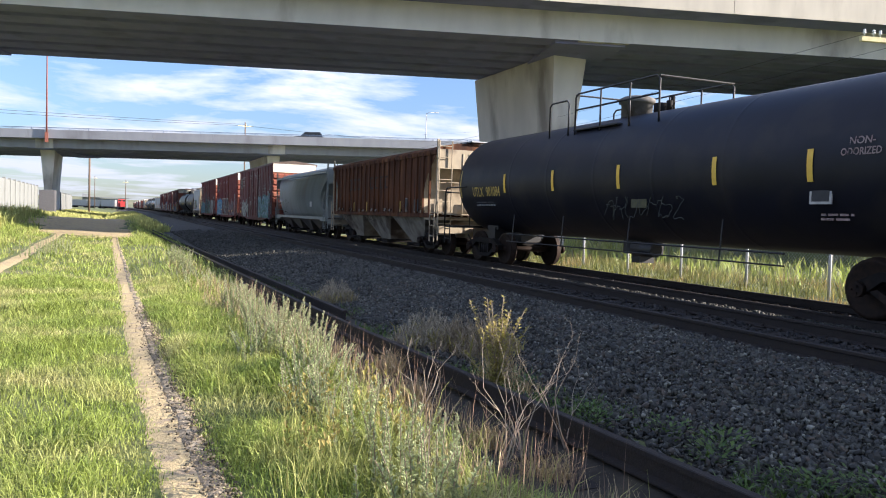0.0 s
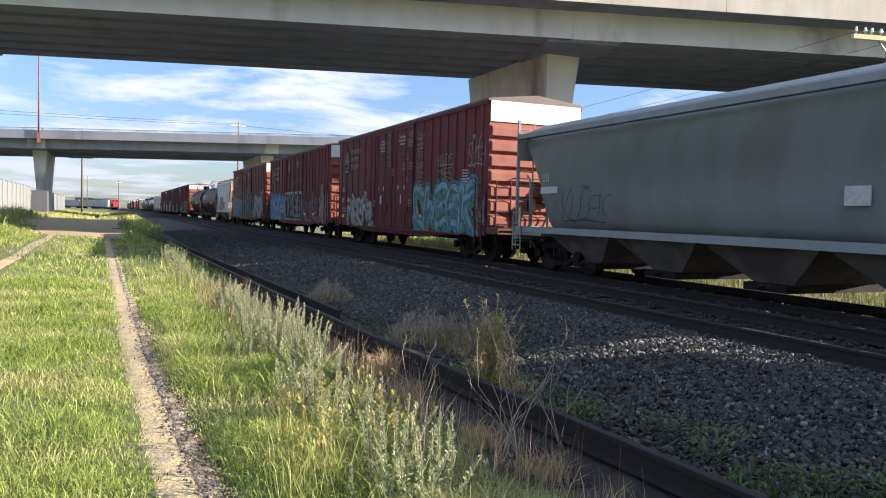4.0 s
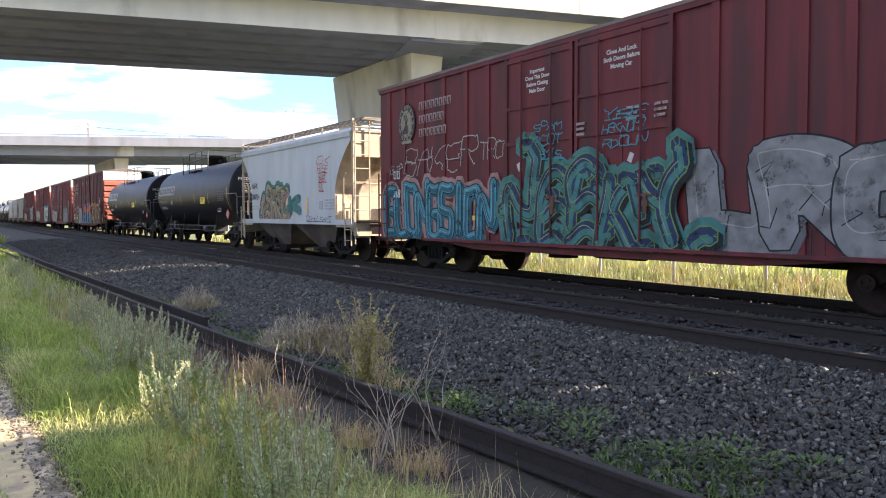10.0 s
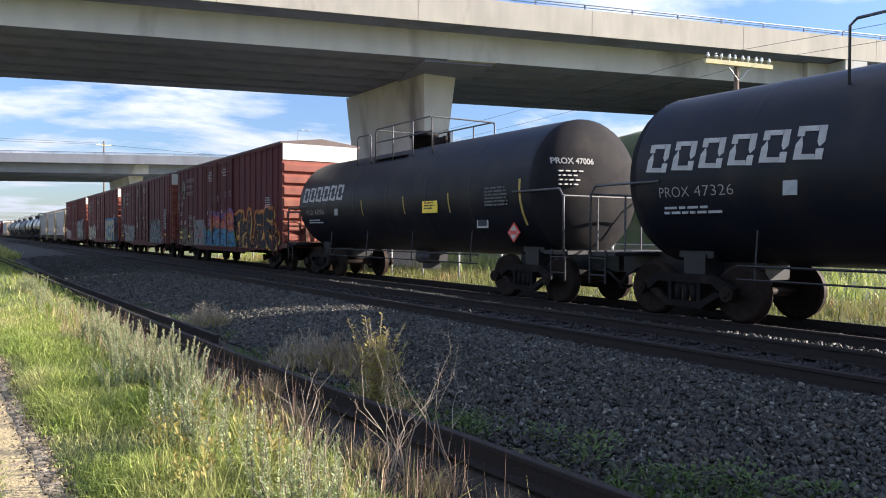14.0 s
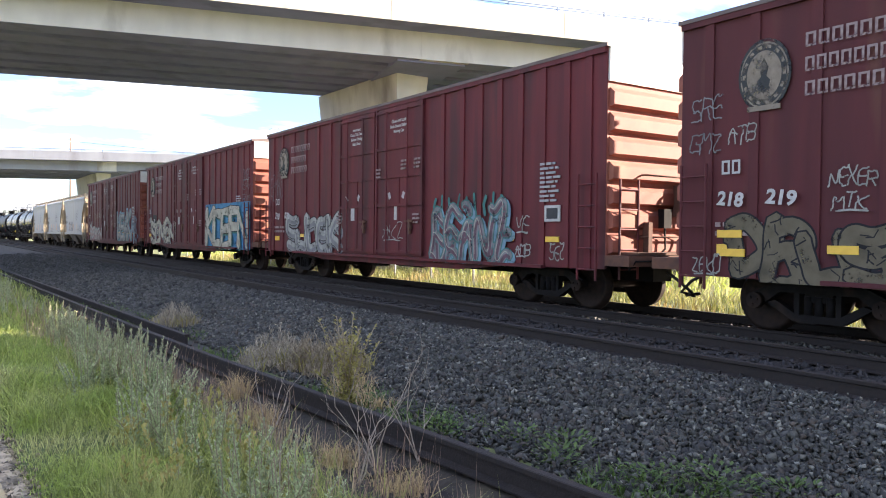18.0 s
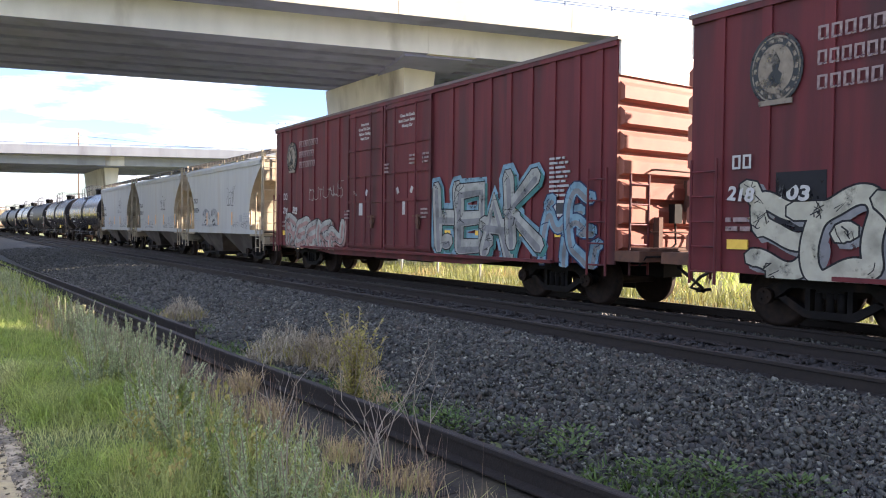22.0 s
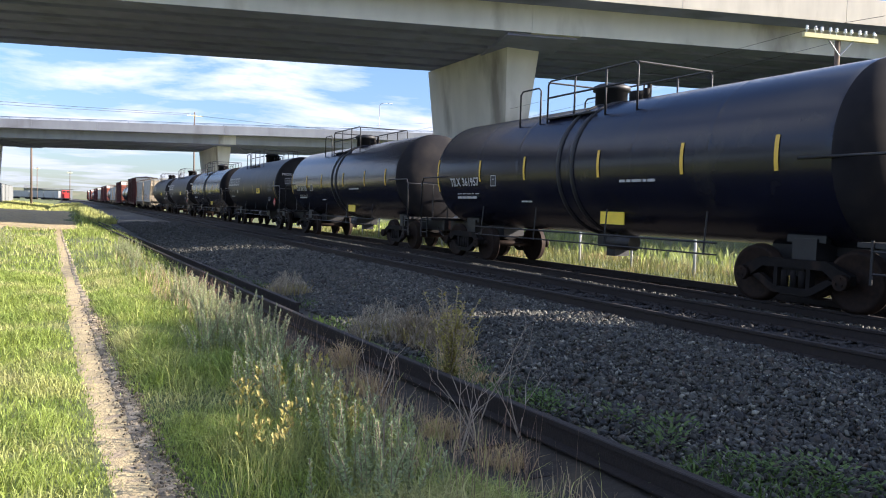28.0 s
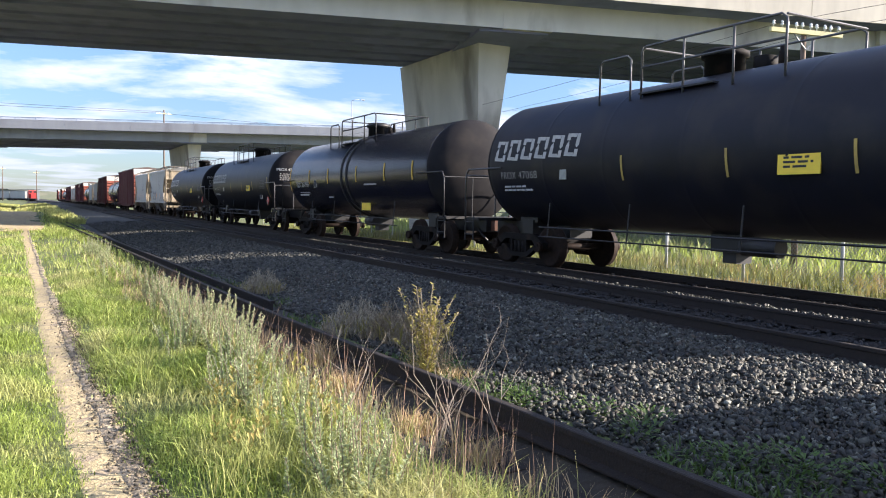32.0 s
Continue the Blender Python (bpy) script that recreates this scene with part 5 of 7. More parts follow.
    part("manway", made(lathe, [(0.36, top - 0.12), (0.36, top + 0.30), (0.42, top + 0.30), (0.42, top + 0.40), (0.30, top + 0.46), (0.0, top + 0.47)], 20, "z", (0.0, 0.45, 0)), {"railed": STEEL, "plain": CASTING}.get(style, BLACK), car)
    bm = bmesh.new()
    lathe(bm, [(0.20, top - 0.1), (0.20, top + 0.22), (0.0, top + 0.25)], 14, "z", (0.1, -0.35, 0))
    rod(bm, (0.1, -0.7, top - 0.05), (0.1, -0.7, top + 0.34), 0.05, 8)
    rod(bm, (-0.15, -0.9, top - 0.05), (-0.15, -0.9, top + 0.2), 0.07, 8)
    part("valve", bm, STEEL, car)
    part("platform", boxes((-1.0, -0.45, -0.2, 1.6, top - 0.30, top - 0.27), (0.45, 1.0, -0.2, 1.6, top - 0.30, top - 0.27)), BLACK, car)
    rail_mat = TUBE if style == "railed" else BLACK
    for x in (-0.98, 0.98):
        # a long guard rail round the manway, with a mid rail and posts, and a lone hoop by the ladder
        runs = [[(x, 1.55, top - 0.45), (x, 1.55, top + 0.50), (x, 1.45, top + 0.58), (x, -1.50, top + 0.58), (x, -1.60, top + 0.50), (x, -1.60, top - 0.45)],
                [(x, 1.55, top + 0.20), (x, -1.60, top + 0.20)],
                [(x, 2.75, top - 0.45), (x, 2.75, top + 0.40), (x, 2.65, top + 0.48), (x, 1.95, top + 0.48), (x, 1.85, top + 0.40), (x, 1.85, top - 0.45)],
                [(x, 0.5, top - 0.45), (x, 0.5, top + 0.58)], [(x, -0.6, top - 0.45), (x, -0.6, top + 0.58)]]
        for pts in runs:
            part("platform_railing", made(bent, pts, 0.022), rail_mat, car)
    for y in (1.55, -1.60):
        part("platform_railing", made(rod, (-0.98, y, top + 0.56), (0.98, y, top + 0.56), 0.022, 6), rail_mat, car)
    return car


def on_tank(z):
    """How far out the tank's near side stands at height z."""
    return -math.sqrt(max(1.468 ** 2 - (z - 2.36) ** 2, 0.01)) - 0.006


def tick(car, y, z=2.12, h=0.55, w=0.10, material=None):
    """An upright reflector strip that follows the curve of the tank."""
    verts, faces = [], []
    for i in range(5):
        zz = z - h / 2 + h * i / 4
        verts += [(on_tank(zz), y - w / 2, zz), (on_tank(zz), y + w / 2, zz)]
    faces = [(2 * i, 2 * i + 1, 2 * i + 3, 2 * i + 2) for i in range(4)]
    ob = new("reflector", sheet("reflector", verts, faces, material or YELLOW))
    ob.parent = car


def wrap(me_ob):
    """Lays flat lettering onto the curve of the tank."""
    m = me_ob.matrix_basis
    inv = m.inverted()
    for v in me_ob.data.vertices:
        p = m @ v.co
        p.x = on_tank(p.z) - 0.002
        v.co = inv @ p


def head_marks(car, text, half):
    """Small lettering on the rounded head that faces back along the line."""
    for tx, x, z, size in ((text, -0.72, 2.86, 0.17),):
        me = glyphs(tx, size, 0.004)
        me.materials.clear(); me.materials.append(WHITE)
        ob = new("lettering", me)
        ob.parent = car
        for v in me.vertices:
            px, pz = x + v.co.x, z + v.co.y
            rho = min(math.hypot(px, pz - 2.36) / 1.46, 0.99)
            v.co = (px, -(half - 0.62 + 0.62 * math.sqrt(1 - rho * rho)) - 0.008, pz)
    bm = bmesh.new()
    for i in range(4):
        z = 2.66 - 0.09 * i
        xa = -1.06
        while xa < -0.62 - 0.08 * (i % 2):
            xb = xa + (0.07, 0.11, 0.05, 0.09)[(i + int(xa * 30)) % 4]
            rho = min(math.hypot((xa + xb) / 2, z - 2.36) / 1.46, 0.99)
            y = -(half - 0.62 + 0.62 * math.sqrt(1 - rho * rho))
            box(bm, xa, xb, y - 0.022, y + 0.03, z - 0.014, z + 0.014)
            xa = xb + 0.03
    part("small_print", bm, WHITE, car)


def tank_marks(car, style, number=""):
    if style == "railed":
        head_marks(car, "PROX " + number, 6.78)
    if style == "railed":
        blocks(car, 6, 4.35, 2.64, 3.2, 0.46, WHITE, 0, 0.14, True)
        wrap(letter(car, "PROX", 5.35, 2.06, 0.24, WHITE, 0, -0.004, 0.60))
        wrap(letter(car, number, 4.58, 2.06, 0.24, WHITE, 0, -0.004, 0.72))
        bars(car, 4.4, 5.6, 1.70, 1.86, FAINT, on_tank(1.8), 2, seed=4)
        for y in (1.5, -0.95, -3.12):
            tick(car, y, 2.12, 0.46, 0.05, FADED_YELLOW)
        tick(car, -5.85, 2.05, 0.95, 0.07, FADED_YELLOW)
        plaque(car, "warning_sign", -2.25, 2.08, 0.70, 0.36, SIGN_YELLOW, on_tank(2.08), "yellow warning sign")
        bars(car, -2.5, -2.0, 1.98, 2.18, DARK_LETTER, on_tank(2.08) - 0.004, 3, seed=7)
        bars(car, -5.5, -4.6, 1.98, 2.42, OLD_PRINT, on_tank(2.2), 6, "data_panel", 8)
        plaque(car, "stencil", -4.3, 1.66, 0.42, 0.28, WHITE, on_tank(1.66))
        plaque(car, "stencil_window", -4.3, 1.66, 0.34, 0.20, DARK_LETTER, on_tank(1.66) - 0.004)
        d = plaque(car, "hazard_placard", -5.45, 1.42, 0.30, 0.30, PLACARD, -1.30, "red diamond hazard placard", turn=45)
        plaque(car, "placard_field", -5.45, 1.42, 0.22, 0.22, WHITE, -1.306, turn=45)
        plaque(car, "placard_bar", -5.45, 1.42, 0.24, 0.08, PLACARD, -1.310)
        plaque(car, "stencil", 3.3, 2.05, 0.22, 0.22, GALV, on_tank(2.05))
    elif style == "banded":
        wrap(letter(car, "TILX", 5.28, 2.08, 0.30, WHITE, 0, 0.008, 0.60))
        wrap(letter(car, number, 4.42, 2.08, 0.30, WHITE, 0, 0.008, 0.92))
        bars(car, 3.9, 5.3, 1.62, 1.86, WHITE, on_tank(1.75), 2, seed=6)
        for y in (3.88, 1.74, -1.05, -3.4, -5.4):
            tick(car, y, 2.36, 0.55, 0.08)
        tick(car, 6.35, 2.3, 0.9, 0.07)
        plaque(car, "warning_board", -1.1, 1.34, 0.75, 0.40, SIGN_YELLOW, on_tank(1.34) - 0.03, "yellow board under the tank")
        bars(car, -2.9, -1.7, 1.95, 2.05, WHITE, on_tank(2.0), 1, seed=9)
        plaque(car, "test_mark", 3.20, 2.1, 0.26, 0.28, WHITE, on_tank(2.1))
        plaque(car, "test_field", 3.20, 2.1, 0.22, 0.24, DARK_LETTER, on_tank(2.1) - 0.004)
        wrap(letter(car, "C", 3.20, 2.08, 0.17, WHITE, 0, 0.003))
        bars(car, 1.5, 2.1, 1.55, 1.7, WHITE, on_tank(1.6), 2, seed=2)
    elif style == "plain":
        wrap(letter(car, "UTLX", 5.95, 2.08, 0.38, FADED_YELLOW, 0, 0.006, 0.70))
        wrap(letter(car, "901084", 4.98, 2.08, 0.38, FADED_YELLOW, 0, 0.006, 0.86))
        bars(car, 5.0, 6.2, 1.66, 1.86, OLD_PRINT, on_tank(1.76), 2, seed=31)
        tick(car, 7.15, 2.35, 0.85, 0.07, FADED_YELLOW)
        for y in (4.25, 1.72, -0.95, -3.8, -5.85):
            tick(car, y, 2.3, 0.5, 0.11)
        scrawl(car, -3.0, -0.4, 1.45, 1.85, OLD_SPRAY, -1.375, 5, 7, 0.010)
        plaque(car, "stencil", -6.0, 1.85, 0.4, 0.28, WHITE, on_tank(1.85))
        plaque(car, "stencil_window", -6.0, 1.85, 0.32, 0.2, DARK_LETTER, on_tank(1.85) - 0.004)
        wrap(letter(car, "NON-", -6.72, 2.62, 0.15, NAME_WHITE, 0, 0.003, 0.42))
        wrap(letter(car, "ODORIZED", -6.72, 2.46, 0.15, NAME_WHITE, 0, 0.003, 0.66))
        bars(car, -6.5, -5.9, 1.45, 1.66, NAME_WHITE, on_tank(1.55), 3, seed=12)
        plaque(car, "old_sign", -1.55, 1.78, 0.5, 0.26, FADED_SIGN, on_tank(1.78), "faded olive sign patch")


# -- covered hopper --
def hopper(paint_mat, label, half, top, low, bays, inset, ribs=0, belly=None, end_mat=None, round_side=0.06, frame_mat=None, boards=True):
    """A covered hopper: swelling side sheets cut away in a curve at both ends, sloped end sheets, bays below, running boards above."""
    car = new("covered_hopper")
    tagged(car, label, "hopper car", "freight cars of the train")
    belly, end_mat, frame_mat = belly or HOP_BELLY, end_mat or paint_mat, frame_mat or paint_mat
    w = 1.52
    h = top - low
    # body: a stack of cross-sections from the sill to the roof; each level has its own length
    levels = 12
    rings = []
    bm = bmesh.new()
    for i in range(levels + 1):
        u = i / levels
        z = low + h * u
        v = min(max((u - 0.30) / 0.62, 0), 1)
        cut = inset * math.cos(v * math.pi / 2) ** 0.9 if v < 1 else 0.0
        yy = half - 0.12 - cut
        x = w - round_side * (2 * u - 1) ** 2
        rings.append([bm.verts.new(c) for c in ((-x, -yy, z), (x, -yy, z), (x, yy, z), (-x, yy, z))])
    for a, b in zip(rings, rings[1:]):
        for i in range(4):
            f = bm.faces.new((a[i], a[(i + 1) % 4], b[(i + 1) % 4], b[i]))
            f.smooth, f.material_index = i in (1, 3) and round_side > 0.1, int(i in (0, 2))
    bm.faces.new(rings[0][::-1])
    bm.faces.new(rings[-1])
    part("body", bm, paint_mat, car).data.materials.append(end_mat)
    bm = bmesh.new()
    x = w - round_side
    prism(bm, [(-x - 0.05, top - 0.02), (-x - 0.05, top + 0.05), (-x + 0.1, top + 0.16), (-0.75, top + 0.30), (0.75, top + 0.30), (x - 0.1, top + 0.16), (x + 0.05, top + 0.05), (x + 0.05, top - 0.02)], -half + 0.1, half - 0.1, "y")
    part("roof", bm, paint_mat, car)
    for y in [(-half + 1.3) + (2 * half - 2.6) * i / 3 for i in range(4)]:
        part("hatch", boxes((-0.32, 0.32, y - 0.55, y + 0.55, top + 0.29, top + 0.38)), paint_mat, car, bevel=0.02)
    for x in (-1.05, 1.05) if boards else ():
        # open grating: bars along the roof on brackets
        bm = bmesh.new()
        for k in range(5):
            box(bm, x - 0.27 + 0.13 * k, x - 0.245 + 0.13 * k, -half - 0.05, half + 0.05, top + 0.38, top + 0.41)
        for k in range(int(half * 5)):
            y = -half + 0.1 + 0.4 * k
            box(bm, x - 0.27, x + 0.30, y - 0.012, y + 0.012, top + 0.385, top + 0.405)
        part("running_board", bm, GRATING, car, "open steel grating")
        n = max(4, int(half * 1.2))
        for i in range(n):
            y = -half + 0.2 + (2 * half - 0.4) * i / (n - 1)
            part("board_bracket", boxes((x - 0.28, x - 0.24, y - 0.025, y + 0.025, top + 0.06, top + 0.38), (x + 0.24, x + 0.28, y - 0.025, y + 0.025, top + 0.10, top + 0.38)), frame_mat, car)
    if not boards:
        part("running_board", boxes((-0.3, 0.3, -half - 0.05, half + 0.05, top + 0.36, top + 0.40)), GALV, car)
    # side posts
    if ribs:
        rib = mesh_of("side_rib", boxes((-0.06, 0.0, -0.05, 0.05, low, top)), paint_mat)
        for i in range(ribs):
            y = -half + inset * 0.55 + (2 * half - inset * 1.1) * i / (ribs - 1)
            part("side_rib", rib, None, car, at=(-w + 0.01, y, 0))
    part("top_chord", boxes((-w - 0.03, -w + 0.12, -half + 0.1, half - 0.1, top - 0.10, top + 0.02), (w - 0.12, w + 0.03, -half + 0.1, half - 0.1, top - 0.10, top + 0.02)), paint_mat, car)
    for s in (-1, 1):
        part("side_sill", boxes((s * 1.50 - 0.028, s * 1.50 + 0.028, -half, half, low - 0.13, low + 0.02)), paint_mat, car)
    # discharge bays
    span = 2 * (half - inset - 0.15)
    for k in range(bays):
        c = -span / 2 + span * (k + 0.5) / bays
        a = span / bays / 2 * 0.97
        bm = bmesh.new()
        va = [bm.verts.new(p) for p in ((-1.40, c - a, low - 0.1), (1.40, c - a, low - 0.1), (1.40, c + a, low - 0.1), (-1.40, c + a, low - 0.1))]
        vb = [bm.verts.new(p) for p in ((-0.95, c - a * 0.32, 0.34), (0.95, c - a * 0.32, 0.34), (0.95, c + a * 0.32, 0.34), (-0.95, c + a * 0.32, 0.34))]
        for i in range(4):
            bm.faces.new((vb[i], vb[(i + 1) % 4], va[(i + 1) % 4], va[i]))
        bm.faces.new(vb[::-1]); bm.faces.new(va)
        bay = part("discharge_bay", bm, belly, car)
        part("gate", boxes((-1.15, 1.15, c - a * 0.36, c + a * 0.36, 0.22, 0.35), (-1.3, 1.3, c - 0.04, c + 0.04, 0.26, 0.31)), STEEL, bay)
    for s in (-1, 1):
        e = s * half
        # end: floor, corner posts, diagonal struts, ladder and slope sheet
        part("end_platform", boxes((-1.5, 1.5, min(e, e - s * (inset + 0.1)), max(e, e - s * (inset + 0.1)), low - 0.20, low - 0.10)), frame_mat, car)
        for x in (-1.47, 1.47):
            part("end_post", boxes((x - 0.035, x + 0.035, e - s * 0.05 - 0.03, e - s * 0.05 + 0.03, 0.9, top + 0.4)), frame_mat, car)
            part("grab_bar", made(bent, [(x, e - s * 0.55, top * 0.55 + low * 0.45), (x, e - s * 0.70, (top + low) / 2), (x, e - s * 0.72, low)], 0.028), frame_mat, car)
        for x in (-0.55, -0.32):
            part("strut", made(rod, (x, e - s * 0.06, low - 0.1), (x, e - s * 0.06, top - 0.05), 0.032, 8), frame_mat, car)
        part("cross_bar", made(rod, (-1.45, e - s * 0.06, low + 1.05), (1.45, e - s * 0.06, low + 1.05), 0.02, 6), frame_mat, car)
        part("brake_box", boxes((0.36, 0.66, min(e - s * 0.12, e - s * 0.32), max(e - s * 0.12, e - s * 0.32), low + 0.62, low + 1.08)), RUST, car, bevel=0.03)
        part("brake_chain", made(bent, [(0.5, e - s * 0.2, low + 0.6), (0.46, e - s * 0.2, low + 0.2), (0.25, e - s * 0.15, low - 0.15)], 0.02), STEEL, car)
        for k in range(3):
            a = k * 1.047 + 0.2
            part("wheel_spoke", made(rod, (0.5 - 0.25 * math.cos(a), e, low + 0.85 - 0.25 * math.sin(a)), (0.5 + 0.25 * math.cos(a), e, low + 0.85 + 0.25 * math.sin(a)), 0.012, 6), frame_mat, car)
        ya = e - s * 0.10
        part("end_sheet", boxes((-1.45, 1.45, min(ya, ya + s * 0.04), max(ya, ya + s * 0.04), top - h * 0.27, top + 0.08)), end_mat, car)
        ladder(car, -1.22, e + s * 0.02, 0.55, top + 0.35, frame_mat, "x", 0.46, 9)
        if boards:
            part("end_walkway", boxes(*[(-1.30, 1.30, e + s * 0.06 - 0.30 + 0.1 * k, e + s * 0.06 - 0.275 + 0.1 * k, top + 0.38, top + 0.41) for k in range(6)], (-1.3, -1.27, e - 0.3, e + 0.3, top + 0.38, top + 0.41), (1.27, 1.3, e - 0.3, e + 0.3, top + 0.38, top + 0.41)), GRATING, car, "open steel grating")
        ladder(car, -1.56, e - s * 0.22, 0.50, low + 0.5, frame_mat, "y", 0.40, 4)
        part("crossover_board", boxes((-1.3, 1.3, min(e, e + s * 0.45), max(e, e + s * 0.45), low - 0.02, low + 0.02)), frame_mat, car)
        part("brake_wheel", made(lathe, [(0.24, e - s * 0.02), (0.28, e - s * 0.02), (0.28, e + s * 0.03), (0.24, e + s * 0.03), (0.24, e - s * 0.02)], 18, "y", (0.5, 0, low + 0.85)), frame_mat, car)
        part("air_tank", made(rod, (-0.5, e - s * 0.75, low + 0.15), (0.55, e - s * 0.75, low + 0.15), 0.19, 12), frame_mat, car)
        part("end_sill", boxes((-1.45, 1.45, min(e - s * 0.1, e + s * 0.14), max(e - s * 0.1, e + s * 0.14), 0.78, 1.02), (-0.3, 0.3, min(e, e - s * 2.4), max(e, e - s * 2.4), 0.62, 1.0)), frame_mat, car)
        coupler(car, e + s * 0.1, e + s * 0.46)
        truck(car, s * (half - 1.55))
    return car


def hopper_marks(car, name, low, half, material, number):
    letter(car, name, half - 1.48, low + 1.22, 0.27, material, -1.524, 0.010, 0.62)
    letter(car, number, half - 1.58, low + 0.82, 0.27, material, -1.524, 0.008, 0.80)
    bars(car, half - 2.1, half - 1.2, low + 0.35, low + 0.52, FAINT, -1.524, 2, seed=3)
    for y in (half - 0.72, 1.6, 0.1, -1.6, -half + 1.05):
        plaque(car, "reflector_backing", y, low + 0.45, 0.15, 0.56, WHITE, -1.527)
        plaque(car, "reflector", y, low + 0.45, 0.10, 0.5, ORANGE, -1.531)
    bars(car, -half + 1.1, -half + 1.9, low + 0.3, low + 0.65, FAINT, -1.524, 4, seed=8)
    plaque(car, "stencil", -half + 2.2, low + 0.45, 0.26, 0.26, FAINT, -1.524)


# ---- the train ----
TRAIN = []


def place(car, near, far):
    """Takes a car into the train, its body's ends near and far at the start."""
    TRAIN.append((car, (near + far) / 2))
    return car


def build_train():
    # black tank car that leads the view
    c = place(tank_car(TANK_BLACK, "weathered black tank car with yellow reflectors", "plain", 7.85, False, 1.15), 7.4, 21.6)
    tank_marks(c, "plain")
    # unseen car ahead, added for the shadow it casts on the ballast
    lead = place(copy_thing(c, Matrix()), -8.75, 5.45)
    # rusty ribbed hopper
    c = place(hopper(HOP_BROWN, "rusty brown ribbed covered hopper with pale stained bays", 6.70, 3.50, 1.42, 3, 1.0, 21, HOP_DIRTY, END_TAN, 0.03, END_TAN, False), 23.5, 36.9)
    for y in (5.0, 2.9, 1.0, -1.2, -3.2, -5.4):
        plaque(c, "reflector", y, 1.66, 0.07, 0.40, FADED_YELLOW, -1.530, thick=0.012)
    plaque(c, "stencil", -3.75, 1.72, 0.44, 0.50, HOP_DIRTY, -1.53)
    plaque(c, "stencil_window", -3.75, 1.80, 0.36, 0.28, DARK_LETTER, -1.534)
    plaque(c, "stencil", -4.85, 1.70, 0.42, 0.42, DARK_LETTER, -1.53)
    blocks(c, 3, 2.9, 2.62, 1.9, 0.50, RUST_DARK, -1.528)
    blocks(c, 4, -0.65, 2.62, 2.6, 0.50, RUST_DARK, -1.528)
    for k in range(20):
        y = -5.75 + 11.4 * (k + 0.5) / 20
        if k % 3 != 2:
            plaque(c, "paint_remnant", y, 1.50 + 0.012 * (k % 4), 0.44, 0.10 + 0.025 * (k % 3), HOP_WORN, -1.529, "faded white paint left on the rust", 0.012)
    scrawl(c, 3.6, 5.6, 1.08, 1.38, SPRAY["black"], -1.44, 95, 8, 0.020)
    scrawl(c, -0.2, 1.4, 1.08, 1.32, SPRAY["black"], -1.44, 96, 5, 0.016)
    # grey cylindrical hopper
    c = place(hopper(HOP_SILVER, "grey cylindrical covered hopper with pale ends", 6.75, 3.46, 1.10, 4, 1.25, 0, HOP_BELLY, HOP_SILVER, 0.34, HOP_SILVER, False), 38.1, 51.6)
    blocks(c, 2, 5.2, 2.32, 0.32, 0.18, WHITE, -1.535)
    plaque(c, "car_number", 5.05, 2.02, 0.75, 0.16, WHITE, -1.525)
    plaque(c, "stencil", -3.3, 1.78, 0.42, 0.28, WHITE, -1.53)
    scrawl(c, 2.6, 4.4, 1.35, 1.95, SPRAY["black"], -1.535, 8, 5, 0.012)

    def cp(near, far, number, paint_mat, label):
        b = place(boxcar(paint_mat, label), near, far)
        cp_marks(b, number)
        return b

    b = cp(53.2, 68.7, "026", BOX_RED, "red boxcar with double plug doors and pale graffiti along the sill")
    graffiti(b, "MEENZ", 2.5, 6.1, 0.84, 1.95, "white", "black", -1.537, 3, None, 0.15, "silver", None, None, 0.8)
    graffiti(b, "OWSEK", -6.9, -2.2, 0.84, 2.30, "pale_blue", "navy", -1.537, 4, "teal", 0.20, "green", "white", "teal", 0.7)
    graffiti(b, "EZN", -7.6, -6.4, 0.8, 1.9, "silver", "black", -1.540, 5, None, 0.16, None, None, None, 0.8)
    for i, word in enumerate(("DEMN", "MPEK", "MOLIN", "SUPEK", "CRIZ", "RESEN")):
        tag(b, word, -2.95, -2.25, 3.95 - 0.34 * i, 4.18 - 0.34 * i, SPRAY["white"], -1.540, 20 + i, 0.010)
    for i, word in enumerate(("VIPE", "RNS")):
        tag(b, word, -1.98, -1.58, 4.05 - 0.3 * i, 4.28 - 0.3 * i, SPRAY["white"], -1.585, 26 + i, 0.010)
    for i, word in enumerate(("POUTYS", "OVES")):
        tag(b, word, -5.3, -4.2, 2.95 - 0.42 * i, 3.25 - 0.42 * i, SPRAY["white"], -1.540, 30 + i, 0.013)
    tag(b, "SOMEH", -7.6, -6.5, 2.9, 3.6, SPRAY["white"], -1.540, 32, 0.013)
    for i, word in enumerate(("VE", "NK", "SR", "KE", "ON")):
        tag(b, word, 0.30, 0.62, 4.2 - 0.26 * i, 4.38 - 0.26 * i, SPRAY["white"], -1.585, 33 + i, 0.010)
    for i, word in enumerate(("SO", "ME", "LK", "AT")):
        tag(b, word, -1.60, -1.30, 3.3 - 0.26 * i, 3.48 - 0.26 * i, SPRAY["silver"], -1.585, 133 + i, 0.010)
    b = cp(70.2, 85.8, "317", BOX_RED2, "faded red boxcar with blue and white block graffiti")
    graffiti(b, "DSEM", 2.75, 6.9, 0.80, 2.10, "blue", "navy", -1.537, 6, "blue", 0.17, "pale_blue", "ice", "ice", 0.75)
    plaque(b, "graffiti_panel", 0.25, 1.66, 4.55, 1.62, SPRAY["cream"], -1.574, "pale sprayed panel")
    plaque(b, "graffiti_field", 0.25, 1.62, 4.25, 1.40, SPRAY["black"], -1.590, "black sprayed field")
